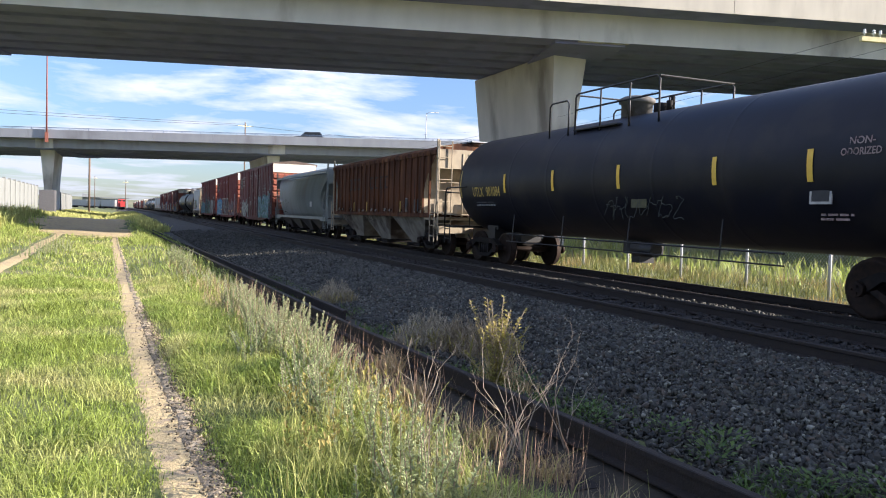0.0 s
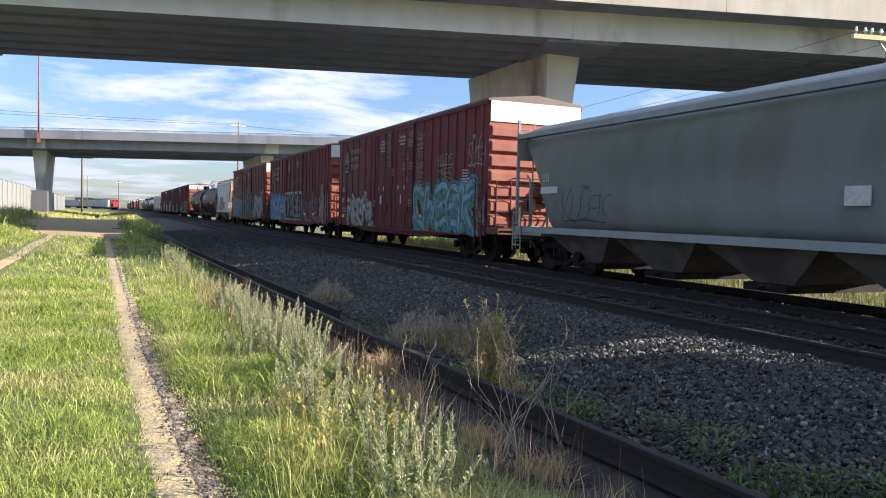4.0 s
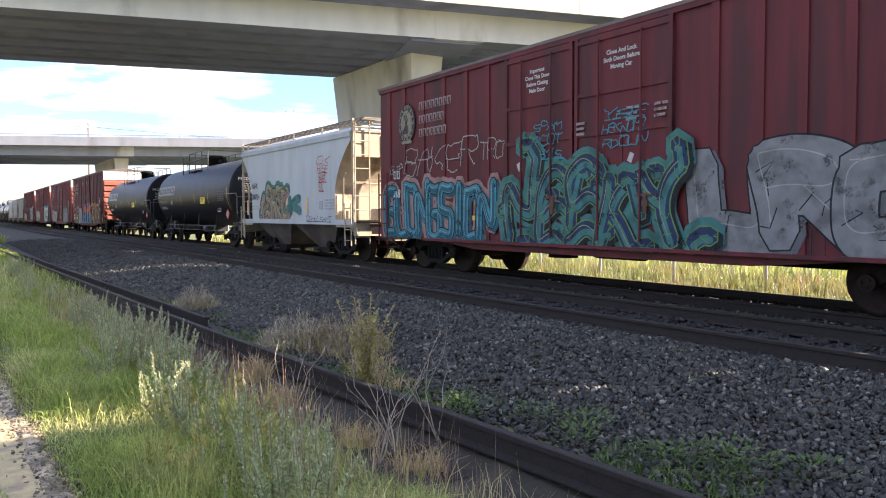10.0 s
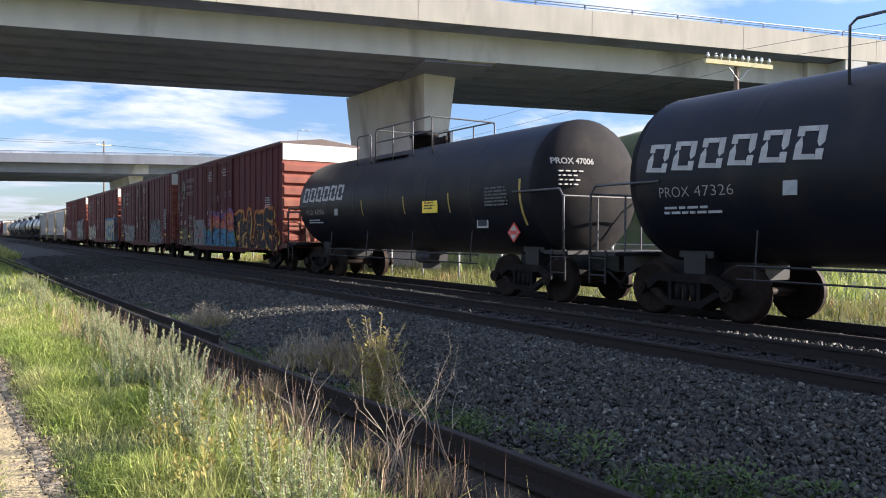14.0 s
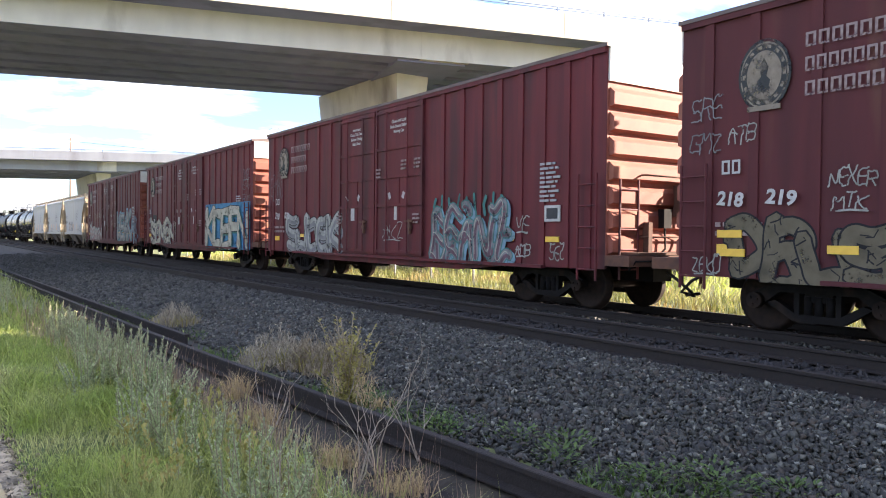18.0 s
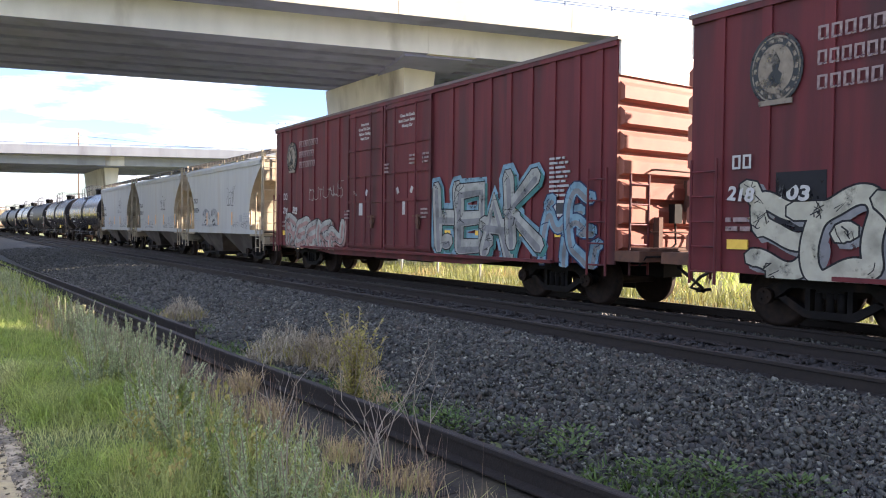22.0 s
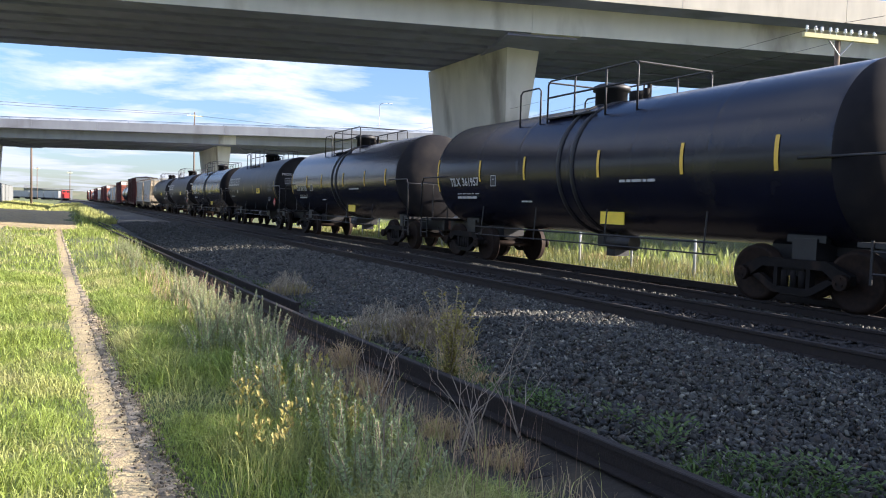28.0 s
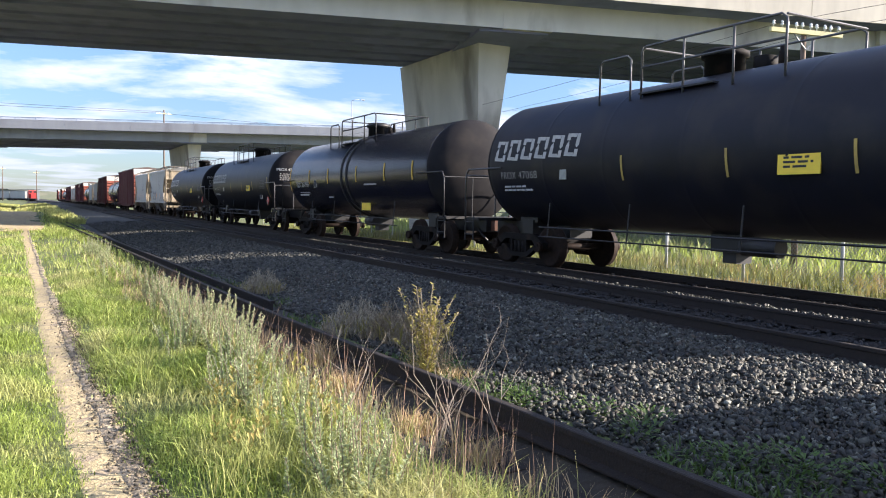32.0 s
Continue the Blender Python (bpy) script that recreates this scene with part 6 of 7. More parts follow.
    graffiti(b, "OHIEB", -1.75, 2.30, 1.02, 2.20, "silver", "black", -1.594, 7, None, 0.15, "grey", "white", None, 0.45, False)
    graffiti(b, "WLSKL", -5.9, -2.1, 0.80, 1.98, "mauve", "black", -1.537, 8, None, 0.15, "grey", "white", None, 0.6)
    for y in (-2.75, -4.6):
        plaque(b, "reflector", y, 1.22, 0.42, 0.10, ORANGE, -1.562)
    for i, word in enumerate(("KOW", "OLY")):
        tag(b, word, -2.65, -2.25, 2.62 - 0.3 * i, 2.82 - 0.3 * i, SPRAY["green"], -1.54, 91 + i, 0.010)
    graffiti(b, "AMA", -7.4, -5.8, 0.80, 2.05, "pink", "grey", -1.540, 9, None, 0.14, "white", None, None, 0.9)
    b = cp(87.2, 102.8, "", BOX_RED, "red boxcar with tall cyan lettering and silver throw-ups")
    graffiti(b, "GLONGSION", 2.7, 7.4, 0.84, 2.05, "cyan", "black", -1.537, 10, "pink", 0.20, "deep_cyan", "ice", "deep_cyan", 0.2)
    graffiti(b, "NESKY", -2.3, 2.2, 0.80, 2.30, "navy", "green", -1.585, 11, "teal", 0.15, "black", "lime", "teal", 0.9)
    graffiti(b, "UROR", -7.2, -2.5, 0.82, 2.25, "silver", "black", -1.537, 12, None, 0.25, "grey", "white", None, 0.3)
    tag(b, "BAKER", 3.3, 6.35, 2.40, 3.05, SPRAY["white"], -1.540, 39, 0.017, 0.25)
    tag(b, "TRO", 2.35, 3.2, 2.55, 2.95, SPRAY["white"], -1.540, 41, 0.014)
    tag(b, "GWEP", 6.5, 7.1, 2.42, 2.62, SPRAY["white"], -1.540, 44, 0.012)
    for i, word in enumerate(("SPAM", "BOOT", "NZEMIS")):
        tag(b, word, 0.55, 1.35 + 0.2 * (i == 2), 2.95 - 0.26 * i, 3.12 - 0.26 * i, SPRAY["cyan"], -1.585, 42 + i, 0.012)
    for i, word in enumerate(("YRE", "HEKNOMZ", "RDOUN")):
        tag(b, word, -1.5, -0.5, 3.0 - 0.24 * i, 3.16 - 0.24 * i, SPRAY["cyan"], -1.585, 46 + i, 0.012)
    tag(b, "SKR", -7.4, -6.6, 2.3, 2.7, SPRAY["white"], -1.540, 43, 0.012)
    # grey hopper with colourful piece
    h = place(hopper(HOP_GREY, "light grey covered hopper with a green and yellow graffiti piece", 4.80, 3.70, 1.22, 2, 1.05, 0, None, END_TAN, 0.012, END_TAN), 104.3, 114.0)
    hopper_marks(h, "NAHX", 1.22, 4.8, DARK_LETTER, "500734")
    graffiti(h, "ASREC", 0.05, 2.6, 1.30, 2.32, "lime", "black", -1.532, 15, "teal", 0.19, "pink", "cream", "pink", 0.55)
    for i, word in enumerate(("CK", "HISE", "UNREK", "ETL")):
        tag(h, word, -3.3 + 0.15 * i, -2.35 - 0.05 * i, 2.95 - 0.28 * i, 3.17 - 0.28 * i, SPRAY["red"], -1.532, 16 + i, 0.013)
    graffiti(h, "K", -0.95, -0.10, 1.4, 1.95, "teal", "teal", -1.532, 17, None, 0.22)
    tag(h, "OSMVLSANT", -3.4, -1.5, 1.18, 1.32, SPRAY["navy"], -1.532, 24, 0.010)
    # two black tank cars
    RAILED = tank_car(TANK_BLACK, "black tank car with white lettering and a yellow sign", "railed", 6.78)
    BANDED = tank_car(TANK_SHINY, "glossy black tank car with twin bands and yellow reflectors", "banded", 6.95, True)
    railed = [copy_thing(RAILED, Matrix()) for _ in range(4)]
    banded = [copy_thing(BANDED, Matrix()) for _ in range(7)]
    for car, number in zip([RAILED] + railed, ("47326", "47006", "47068", "47112", "47254")):
        tank_marks(car, "railed", number)
    for car, number in zip([BANDED] + banded, ("361957", "361926", "361944", "361931", "361950", "361962", "361939", "361948")):
        tank_marks(car, "banded", number)
    place(RAILED, 115.1, 128.7)
    place(railed[0], 130.3, 143.9)
    b = cp(144.95, 160.35, "219", BOX_BROWN, "dull brown-red boxcar with orange and rainbow graffiti")
    graffiti(b, "CHUZE", -7.0, -2.2, 0.80, 2.15, "black", "orange", -1.537, 18, "orange", 0.19, "yellow", None, None, 0.6)
    graffiti(b, "KAOSM", -2.2, 2.1, 0.85, 1.50, "blue", "black", -1.585, 19, "green", 0.17, "teal", "cyan", None, 0.9)
    graffiti(b, "REHNO", -2.1, 1.2, 1.50, 2.15, "red", "purple", -1.585, 29, "purple", 0.20, "orange", None, "orange", 0.7)
    plaque(b, "graffiti_panel", 3.3, 1.42, 2.0, 1.20, SPRAY["silver"], -1.536, "silver sprayed panel")
    tag(b, "NX", 2.5, 4.1, 1.25, 1.6, SPRAY["red"], -1.555, 20, 0.014)
    for i, word in enumerate(("SRE", "GMZ")):
        tag(b, word, 6.95, 7.50, 3.1 - 0.5 * i, 3.42 - 0.5 * i, SPRAY["silver"], -1.540, 51 + i, 0.013)
    for i, (word, ya, yb, za) in enumerate((("ATB", 6.40, 6.85, 2.72), ("NEXER", 4.75, 5.35, 2.02), ("MTK", 4.85, 5.30, 1.74), ("DESK", 4.10, 4.50, 1.98), ("NB", 4.15, 4.45, 1.72), ("ZEKO", 6.95, 7.45, 0.84))):
        tag(b, word, ya, yb, za, za + 0.22, SPRAY["white"], -1.540, 158 + i, 0.013)
    graffiti(b, "DRUS", 4.55, 6.75, 0.80, 1.55, "olive", "black", -1.537, 59, None, 0.20, None, None, None, 0.5)
    for y, z in ((6.80, 1.42), (6.75, 1.15), (5.15, 1.22)):
        plaque(b, "reflector", y, z, 0.40, 0.11, YELLOW, -1.556)
    tag(b, "VEMO", 0.7, 1.7, 2.75, 3.1, SPRAY["silver"], -1.585, 52, 0.011)
    tag(b, "SV", 1.0, 1.5, 2.4, 2.6, SPRAY["silver"], -1.585, 53, 0.011)
    b = cp(161.85, 177.4, "070", BOX_RED, "dark red boxcar with a white throw-up along the sill")
    graffiti(b, "SJOEK", 2.3, 6.0, 0.84, 1.85, "white", "black", -1.537, 21, None, 0.19, "silver", None, "silver", 0.45)
    graffiti(b, "BEANZ", -5.15, -2.4, 0.80, 1.95, "silver", "teal", -1.537, 22, None, 0.17, "pale_blue", "cream", "mauve", 0.9)
    flames = Ribbons()
    for k in range(9):
        y = -2.5 - 0.31 * k
        flames.add([(y, 1.80), (y + 0.05, 2.0), (y - 0.02 + 0.05 * (k % 3), 2.16 + 0.07 * (k % 2))], 0.045 - 0.010 * (k % 2), -1.536)
    flames.part("graffiti_flame", SPRAY["teal"], b, "teal flames over the letters")
    for i, (word, ya, yb, za) in enumerate((("VE", -5.75, -5.35, 1.45), ("AMB", -5.80, -5.35, 0.98), ("SEZ", -6.75, -6.35, 0.95))):
        tag(b, word, ya, yb, za, za + 0.26, SPRAY["white"], -1.540, 171 + i, 0.015)
    scrawl(b, -1.2, -0.2, 1.25, 1.6, SPRAY["white"], -1.58, 53, 3, 0.016)
    scrawl(b, 6.4, 7.4, 2.5, 3.2, SPRAY["silver"], -1.540, 54, 5, 0.012)
    b = cp(178.8, 194.2, "103", BOX_RED, "red boxcar with white block letters on a blue panel")
    plaque(b, "graffiti_panel", -4.95, 1.62, 5.1, 1.75, SPRAY["blue"], -1.536, "sky-blue sprayed panel")
    graffiti(b, "KCEPN", -7.35, -2.55, 0.76, 2.20, "cream", "black", -1.562, 23, None, 0.19, "teal", None, None, 0.3, False)
    graffiti(b, "SOVEN", 2.3, 6.6, 0.80, 1.85, "cream", "black", -1.537, 24, None, 0.14, "silver", None, None, 0.9)
    plaque(b, "black_patch", 5.9, 1.80, 0.72, 0.80, SPRAY["black"], -1.5365)
    for i, word in enumerate(("ONEC", "ENV", "RIM")):
        tag(b, word, -7.5, -6.8, 3.3 - 0.42 * i, 3.62 - 0.42 * i, SPRAY["silver"], -1.540, 55 + i, 0.011)
    b = cp(195.75, 211.15, "292", BOX_RED, "clean red boxcar with silver and black block graffiti")
    graffiti(b, "HBAK", -5.7, -2.2, 0.84, 2.30, "white", "black", -1.537, 25, "pale_blue", 0.19, "teal", None, "silver", 0.45, False)
    graffiti(b, "ME", -7.2, -5.9, 0.75, 2.0, "pale_blue", "navy", -1.540, 26, None, 0.18, None, None, "silver", 0.7)
    graffiti(b, "RSEKN", 2.6, 6.7, 0.78, 1.66, "white", "black", -1.537, 27, None, 0.18, "pink", None, "pink", 0.6)
    tag(b, "OUTLAWS", 2.6, 4.9, 2.24, 2.62, SPRAY["white"], -1.540, 28, 0.012, 0.1)
    # pale hoppers, three here and more further back
    first = hopper(HOP_PALE, "off-white covered hopper with dark scrawled tags", 4.75, 3.70, 1.25, 2, 1.10, 0, None, END_TAN, 0.012, END_TAN)
    hoppers = [first] + [copy_thing(first, Matrix()) for _ in range(9)]
    for k, h in enumerate(hoppers):
        hopper_marks(h, "TILX", 1.25, 4.75, DARK_LETTER, ("34354", "32811", "32843")[k % 3])
        scrawl(h, -1.95, -0.95, 2.25, 2.85, SPRAY["black"], -1.532, 61 + k, 4, 0.014)
        if k % 3 == 0:
            misty_piece(h, 0.15, 2.35, 1.40, 2.10, 71 + k)
        else:
            scrawl(h, 0.5, 2.4, 1.34, 1.62, SPRAY["grey"], -1.532, 81 + k, 7, 0.013)
        scrawl(h, -3.4, -1.6, 1.34, 1.55, SPRAY["grey"], -1.532, 91 + k, 8, 0.010)
    for h, (a, z) in zip(hoppers, ((212.5, 222.0), (223.1, 232.3), (233.6, 243.05))):
        place(h, a, z)
    place(BANDED, 244.5, 258.6)
    place(banded[0], 260.4, 274.4)
    place(railed[1], 276.2, 290.2)
    place(banded[1], 292.0, 306.0)
    place(railed[2], 307.8, 322.0)
    place(railed[3], 323.6, 337.6)
    place(hoppers[3], 339.2, 348.6)
    place(hoppers[4], 349.9, 359.3)
    plain = boxcar(BOX_BROWN, "plain brown boxcar far back in the train")
    place(plain, 361.0, 376.4)
    y = 378.0
    spare = {"t": banded[2:], "h": hoppers[5:]}
    for kind in "tbhhtbbhhbbttbhtb":
        car = copy_thing(plain, Matrix()) if kind == "b" else spare[kind].pop()
        ln = {"t": 14.0, "b": 15.4, "h": 9.5}[kind]
        place(car, y, y + ln)
        y += ln + 1.5


build_train()


def standing_freight():
    """A red locomotive with pale cars behind it, waiting far down the line."""
    red = mat("locomotive_red", (0.42, 0.035, 0.03), (0.30, 0.03, 0.03), 0.5, scale=1)
    loco = new("locomotive")
    loco.matrix_basis = pose(1.2, 372, 0, 0, 0, 4)
    tagged(loco, "bright red diesel locomotive waiting far down the line", "locomotive")
    part("hood", boxes((-1.0, 1.0, 5.5, 20, 1.3, 4.3)), red, loco, bevel=0.1)
    bm = bmesh.new()
    prism(bm, [(2.2, 1.3), (5.5, 1.3), (5.5, 4.75), (2.4, 4.75), (2.2, 3.6)], -1.55, 1.55, "x")
    part("cab", bm, red, loco)
    part("nose", boxes((-0.85, 0.85, 0.3, 2.2, 1.3, 3.3)), red, loco, bevel=0.15)
    part("walkway", boxes((-1.55, 1.55, 0, 20.5, 1.0, 1.3)), BLACK, loco)
    part("fuel_tank", boxes((-1.3, 1.3, 7.5, 13.5, 0.3, 1.0)), BLACK, loco, bevel=0.1)
    for x in (-0.75, 0.75):
        part("windscreen", boxes((x - 0.5, x + 0.5, 2.17, 2.25, 3.7, 4.4)), BLACK, loco)
    for y in (4.0, 16.5):
        part("bogie", boxes((-1.2, 1.2, y - 1.9, y + 1.9, 0.25, 0.95)), STEEL, loco, bevel=0.1)
    x, y = -0.6, 395.0
    for k in range(6):
        turn = 8 + 9 * k
        c = new("covered_hopper")
        c.matrix_basis = pose(x, y, 0, 0, 0, turn)
        tagged(c, "off-white freight car behind the far red locomotive", "hopper car", "far standing freight cars")
        bm = bmesh.new()
        prism(bm, [(0.3, 1.3), (14.7, 1.3), (15, 3.2), (15, 4.4), (0, 4.4), (0, 3.2)], -1.5, 1.5, "x")
        part("body", bm, HOP_PALE, c, bevel=0.1)
        part("underframe", boxes((-1.2, 1.2, 0.5, 14.5, 0.85, 1.3)), BLACK, c)
        for yy in (2.2, 12.8):
            part("truck", boxes((-1.2, 1.2, yy - 1.2, yy + 1.2, 0.25, 0.85)), STEEL, c, bevel=0.1)
        x -= 16 * math.sin(radians(turn)); y += 16 * math.cos(radians(turn))


standing_freight()


# ---- ballast stones, grass and weeds ----
def fast_mesh(name, verts, faces, material, smooth=False):
    """A mesh from arrays: verts (n, 3), faces (m, k)."""
    me = bpy.data.meshes.new(name)
    k = faces.shape[1]
    me.vertices.add(len(verts)); me.vertices.foreach_set("co", verts.astype(np.float32).ravel())
    me.loops.add(faces.size); me.loops.foreach_set("vertex_index", faces.astype(np.int32).ravel())
    me.polygons.add(len(faces)); me.polygons.foreach_set("loop_start", np.arange(0, faces.size, k, dtype=np.int32))
    me.update(calc_edges=True)
    me.materials.append(material)
    if smooth:
        me.shade_smooth()
    return me


RNG = np.random.default_rng(7)
GZ = np.vectorize(ground_z)
CUBE = np.array([(-1, -1, -1), (1, -1, -1), (1, 1, -1), (-1, 1, -1), (-1, -1, 1), (1, -1, 1), (1, 1, 1), (-1, 1, 1)], float)
CUBE_F = np.array([(0, 3, 2), (0, 2, 1), (4, 5, 6), (4, 6, 7), (0, 1, 5), (0, 5, 4), (1, 2, 6), (1, 6, 5), (2, 3, 7), (2, 7, 6), (3, 0, 4), (3, 4, 7)])


def stones(name, x, y, z, size, material, label):
    n = len(x)
    q = RNG.normal(size=(n, 4))
    q /= np.linalg.norm(q, axis=1)[:, None]
    a, b, c, d = q.T
    rot = np.stack([1 - 2 * (c * c + d * d), 2 * (b * c - a * d), 2 * (b * d + a * c), 2 * (b * c + a * d), 1 - 2 * (b * b + d * d), 2 * (c * d - a * b), 2 * (b * d - a * c), 2 * (c * d + a * b), 1 - 2 * (b * b + c * c)], 1).reshape(n, 3, 3)
    shape = CUBE[None] * RNG.uniform(0.35, 1.25, (n, 8, 1)) * RNG.uniform(0.40, 1.25, (n, 1, 3))
    v = np.einsum("nij,nkj->nki", rot, shape * (size * 0.5)[:, None, None])
    v += np.stack([x, y, z], 1)[:, None]
    f = (CUBE_F[None] + (np.arange(n) * 8)[:, None, None]).reshape(-1, 3)
    ob = new(name, fast_mesh(name, v.reshape(-1, 3), f, material))
    return tagged(ob, label, "gravel", kind="stuff")


def scatter_y(n, y0, y1, power=1.0):
    return y0 + (y1 - y0) * RNG.uniform(0, 1, n) ** power


def patchy(x, y, s, seed):
    return np.array([noise.noise(Vector((a * s, b * s, seed))) for a, b in zip(x, y)])


def ballast():
    # the heap of crushed rock between the old siding and the empty track, up to the ends of the ties
    n = 72000
    y = scatter_y(n, 1.2, 15, 1.5)
    x = RNG.uniform(3.35, 6.82, n)
    keep = (x > np.vectorize(siding_x)(y) + 0.36 + 0.35 * RNG.uniform(0, 1, n))
    x, y = x[keep], y[keep]
    size = (0.018 + 0.037 * RNG.uniform(0, 1, len(x)) ** 1.5) * (1 + 0.03 * y)
    z = GZ(x, y) + RNG.uniform(-0.015, 0.030, len(x)) + 0.018 * patchy(x, y, 2.2, 31.0)
    brown = RNG.uniform(0, 1, len(x)) < 0.16
    stones("ballast_stones", x[~brown], y[~brown], z[~brown], size[~brown], STONE, "loose grey crushed-rock ballast in the train's shade")
    stones("brown_stones", x[brown], y[brown], z[brown], size[brown], BROWN_STONE, "rusty brown stones mixed into the grey ballast")
    # a few pale stones, and many more that stand in for glints
    n = 8500
    y = scatter_y(n, 1.5, 16, 1.4)
    x = RNG.uniform(3.6, 6.8, n)
    x, y = x[x > np.vectorize(siding_x)(y) + 0.5], y[x > np.vectorize(siding_x)(y) + 0.5]
    stones("pale_stones", x, y, GZ(x, y) + 0.026 + 0.012 * RNG.normal(size=len(x)), RNG.uniform(0.012, 0.040, len(x)), PALE_STONE, "scattered pale stones on the ballast, many standing in for glints")
    # dry clods and grit on the rutted side of the footpath
    n = 5000
    y = scatter_y(n, 1.5, 13, 1.5)
    x = np.vectorize(path_x)(y) + 0.16 + 0.065 * RNG.normal(size=n)
    stones("path_clods", x, y, GZ(x, y) + 0.014, RNG.uniform(0.006, 0.026, n), CLOD, "dry clods and grit on the footpath")
    n = 22000
    y = scatter_y(n, 15, 52, 1.4)
    x = RNG.uniform(3.0, 6.82, n)
    stones("far_ballast_stones", x, y, GZ(x, y) + RNG.uniform(-0.01, 0.03, n), RNG.uniform(0.05, 0.10, n), STONE, "loose grey ballast further along the line")
    n = 6500
    y = scatter_y(n, 4, 34, 1.3)
    x = 9.75 + 0.34 * RNG.normal(size=n)
    stones("ballast_between_tracks", x, y, GZ(x, y) + 0.02 + RNG.uniform(-0.02, 0.03, n), RNG.uniform(0.03, 0.065, n), STONE, "grey ballast strip between the two tracks")
    n = 15000
    y = scatter_y(n, 2, 30, 1.3)
    on_empty = RNG.uniform(0, 1, n) < 0.6
    x = np.where(on_empty, EMPTY_X, TRAIN_X) + RNG.uniform(-1.3, 1.3, n)
    stones("ballast_between_ties", x, y, np.where(on_empty, EMPTY_Z - 0.19, 0.05) + RNG.uniform(-0.02, 0.03, n), RNG.uniform(0.03, 0.07, n), STONE_DARK, "dark ballast between the ties")


ballast()


def blades(name, x, y, z, h, w, lean, material, label, category="grass", kind="stuff"):
    """Grass: each blade is a bent, tapering strip of five points."""
    n = len(x)
    a = RNG.uniform(0, 2 * math.pi, n)
    dx, dy = np.cos(a), np.sin(a)
    # blades of one tuft lean the same way, more or less
    b = 5 * np.sin(2.3 * x + 1.7 * np.sin(1.9 * y)) + 3 * np.sin(3.1 * y + x) + RNG.normal(size=n) * 2.0
    lx, ly = np.cos(b) * lean * h, np.sin(b) * lean * h
    o = np.zeros(n)
    v = np.stack([
        np.stack([x - dx * w, y - dy * w, z - 0.02], 1), np.stack([x + dx * w, y + dy * w, z - 0.02], 1),
        np.stack([x - dx * w * 0.8 + lx * 0.35, y - dy * w * 0.8 + ly * 0.35, z + h * 0.55], 1), np.stack([x + dx * w * 0.8 + lx * 0.35, y + dy * w * 0.8 + ly * 0.35, z + h * 0.55], 1),
        np.stack([x + lx, y + ly, z + h * (1 - 0.35 * lean)], 1)], 1)
    f = np.array([(0, 1, 3), (0, 3, 2), (2, 3, 4)])
    f = (f[None] + (np.arange(n) * 5)[:, None, None]).reshape(-1, 3)
    ob = new(name, fast_mesh(name, v.reshape(-1, 3), f, material))
    return tagged(ob, label, category, kind=kind)


GRASS = mat("grass", (0.33, 0.39, 0.085), (0.22, 0.295, 0.06), 0.6, scale=1.2, spots=(0.50, 0.47, 0.21), spot_scale=0.9, spot_lo=0.48, spot_hi=0.7, vary=0.5, translucent=0.42)
DRY = mat("dry_grass", (0.50, 0.40, 0.23), (0.33, 0.24, 0.14), 0.8, scale=2, vary=0.35, translucent=0.25)
YELLOW_GRASS = mat("ripe_grass", (0.46, 0.45, 0.155), (0.32, 0.36, 0.10), 0.7, scale=1.0, spots=(0.52, 0.42, 0.18), spot_scale=0.5, vary=0.3, translucent=0.35)
FENCE_GRASS = mat("fence_line_grass", (0.27, 0.27, 0.085), (0.17, 0.195, 0.055), 0.7, scale=0.8, spots=(0.36, 0.24, 0.11), spot_scale=0.45, spot_lo=0.5, spot_hi=0.66, vary=0.4, translucent=0.35)
SAGE = mat("pale_sage_leaf", (0.46, 0.50, 0.29), (0.33, 0.39, 0.19), 0.8, scale=9, vary=0.3, translucent=0.25)
FADED = mat("faded_stem", (0.38, 0.33, 0.24), (0.24, 0.20, 0.14), 0.85, scale=9, vary=0.35)
STALK = mat("dry_stalk", (0.33, 0.27, 0.18), (0.20, 0.155, 0.10), 0.85, scale=9, vary=0.3)
TWIG = mat("bleached_twig", (0.37, 0.31, 0.24), (0.22, 0.175, 0.135), 0.85, scale=12)
STRAW = mat("straw_tuft", (0.55, 0.42, 0.22), (0.40, 0.28, 0.14), 0.8, scale=6, vary=0.3, translucent=0.25)
RED_STEM = mat("reddish_stem", (0.30, 0.20, 0.14), (0.17, 0.11, 0.08), 0.85, scale=9, vary=0.4)
WEED_LEAF = mat("weed_leaf", (0.27, 0.26, 0.065), (0.38, 0.30, 0.10), 0.7, scale=7, vary=0.3, translucent=0.35)
BROAD = mat("broad_leaf", (0.055, 0.105, 0.020), (0.10, 0.155, 0.032), 0.55, scale=9, vary=0.3, translucent=0.35)


def off_path(x, y):
    p = np.vectorize(path_x)(y)
    side = np.abs(x + 2.72 - 0.006 * y)
    w = RNG.normal(size=len(x)) * 0.04
    return ((x < p - 0.13 + w) | (x > p + 0.20 - 0.002 * y + w)) & ((side > 0.30) | (y < 8)) & ~((y > 36) & (y < 57.5) & (x > -1.6 - 3.0 * np.clip((y - 36) / 8, 0, 1) + 0.5 * w * 25) & (x < 0.9 + 12 * w))


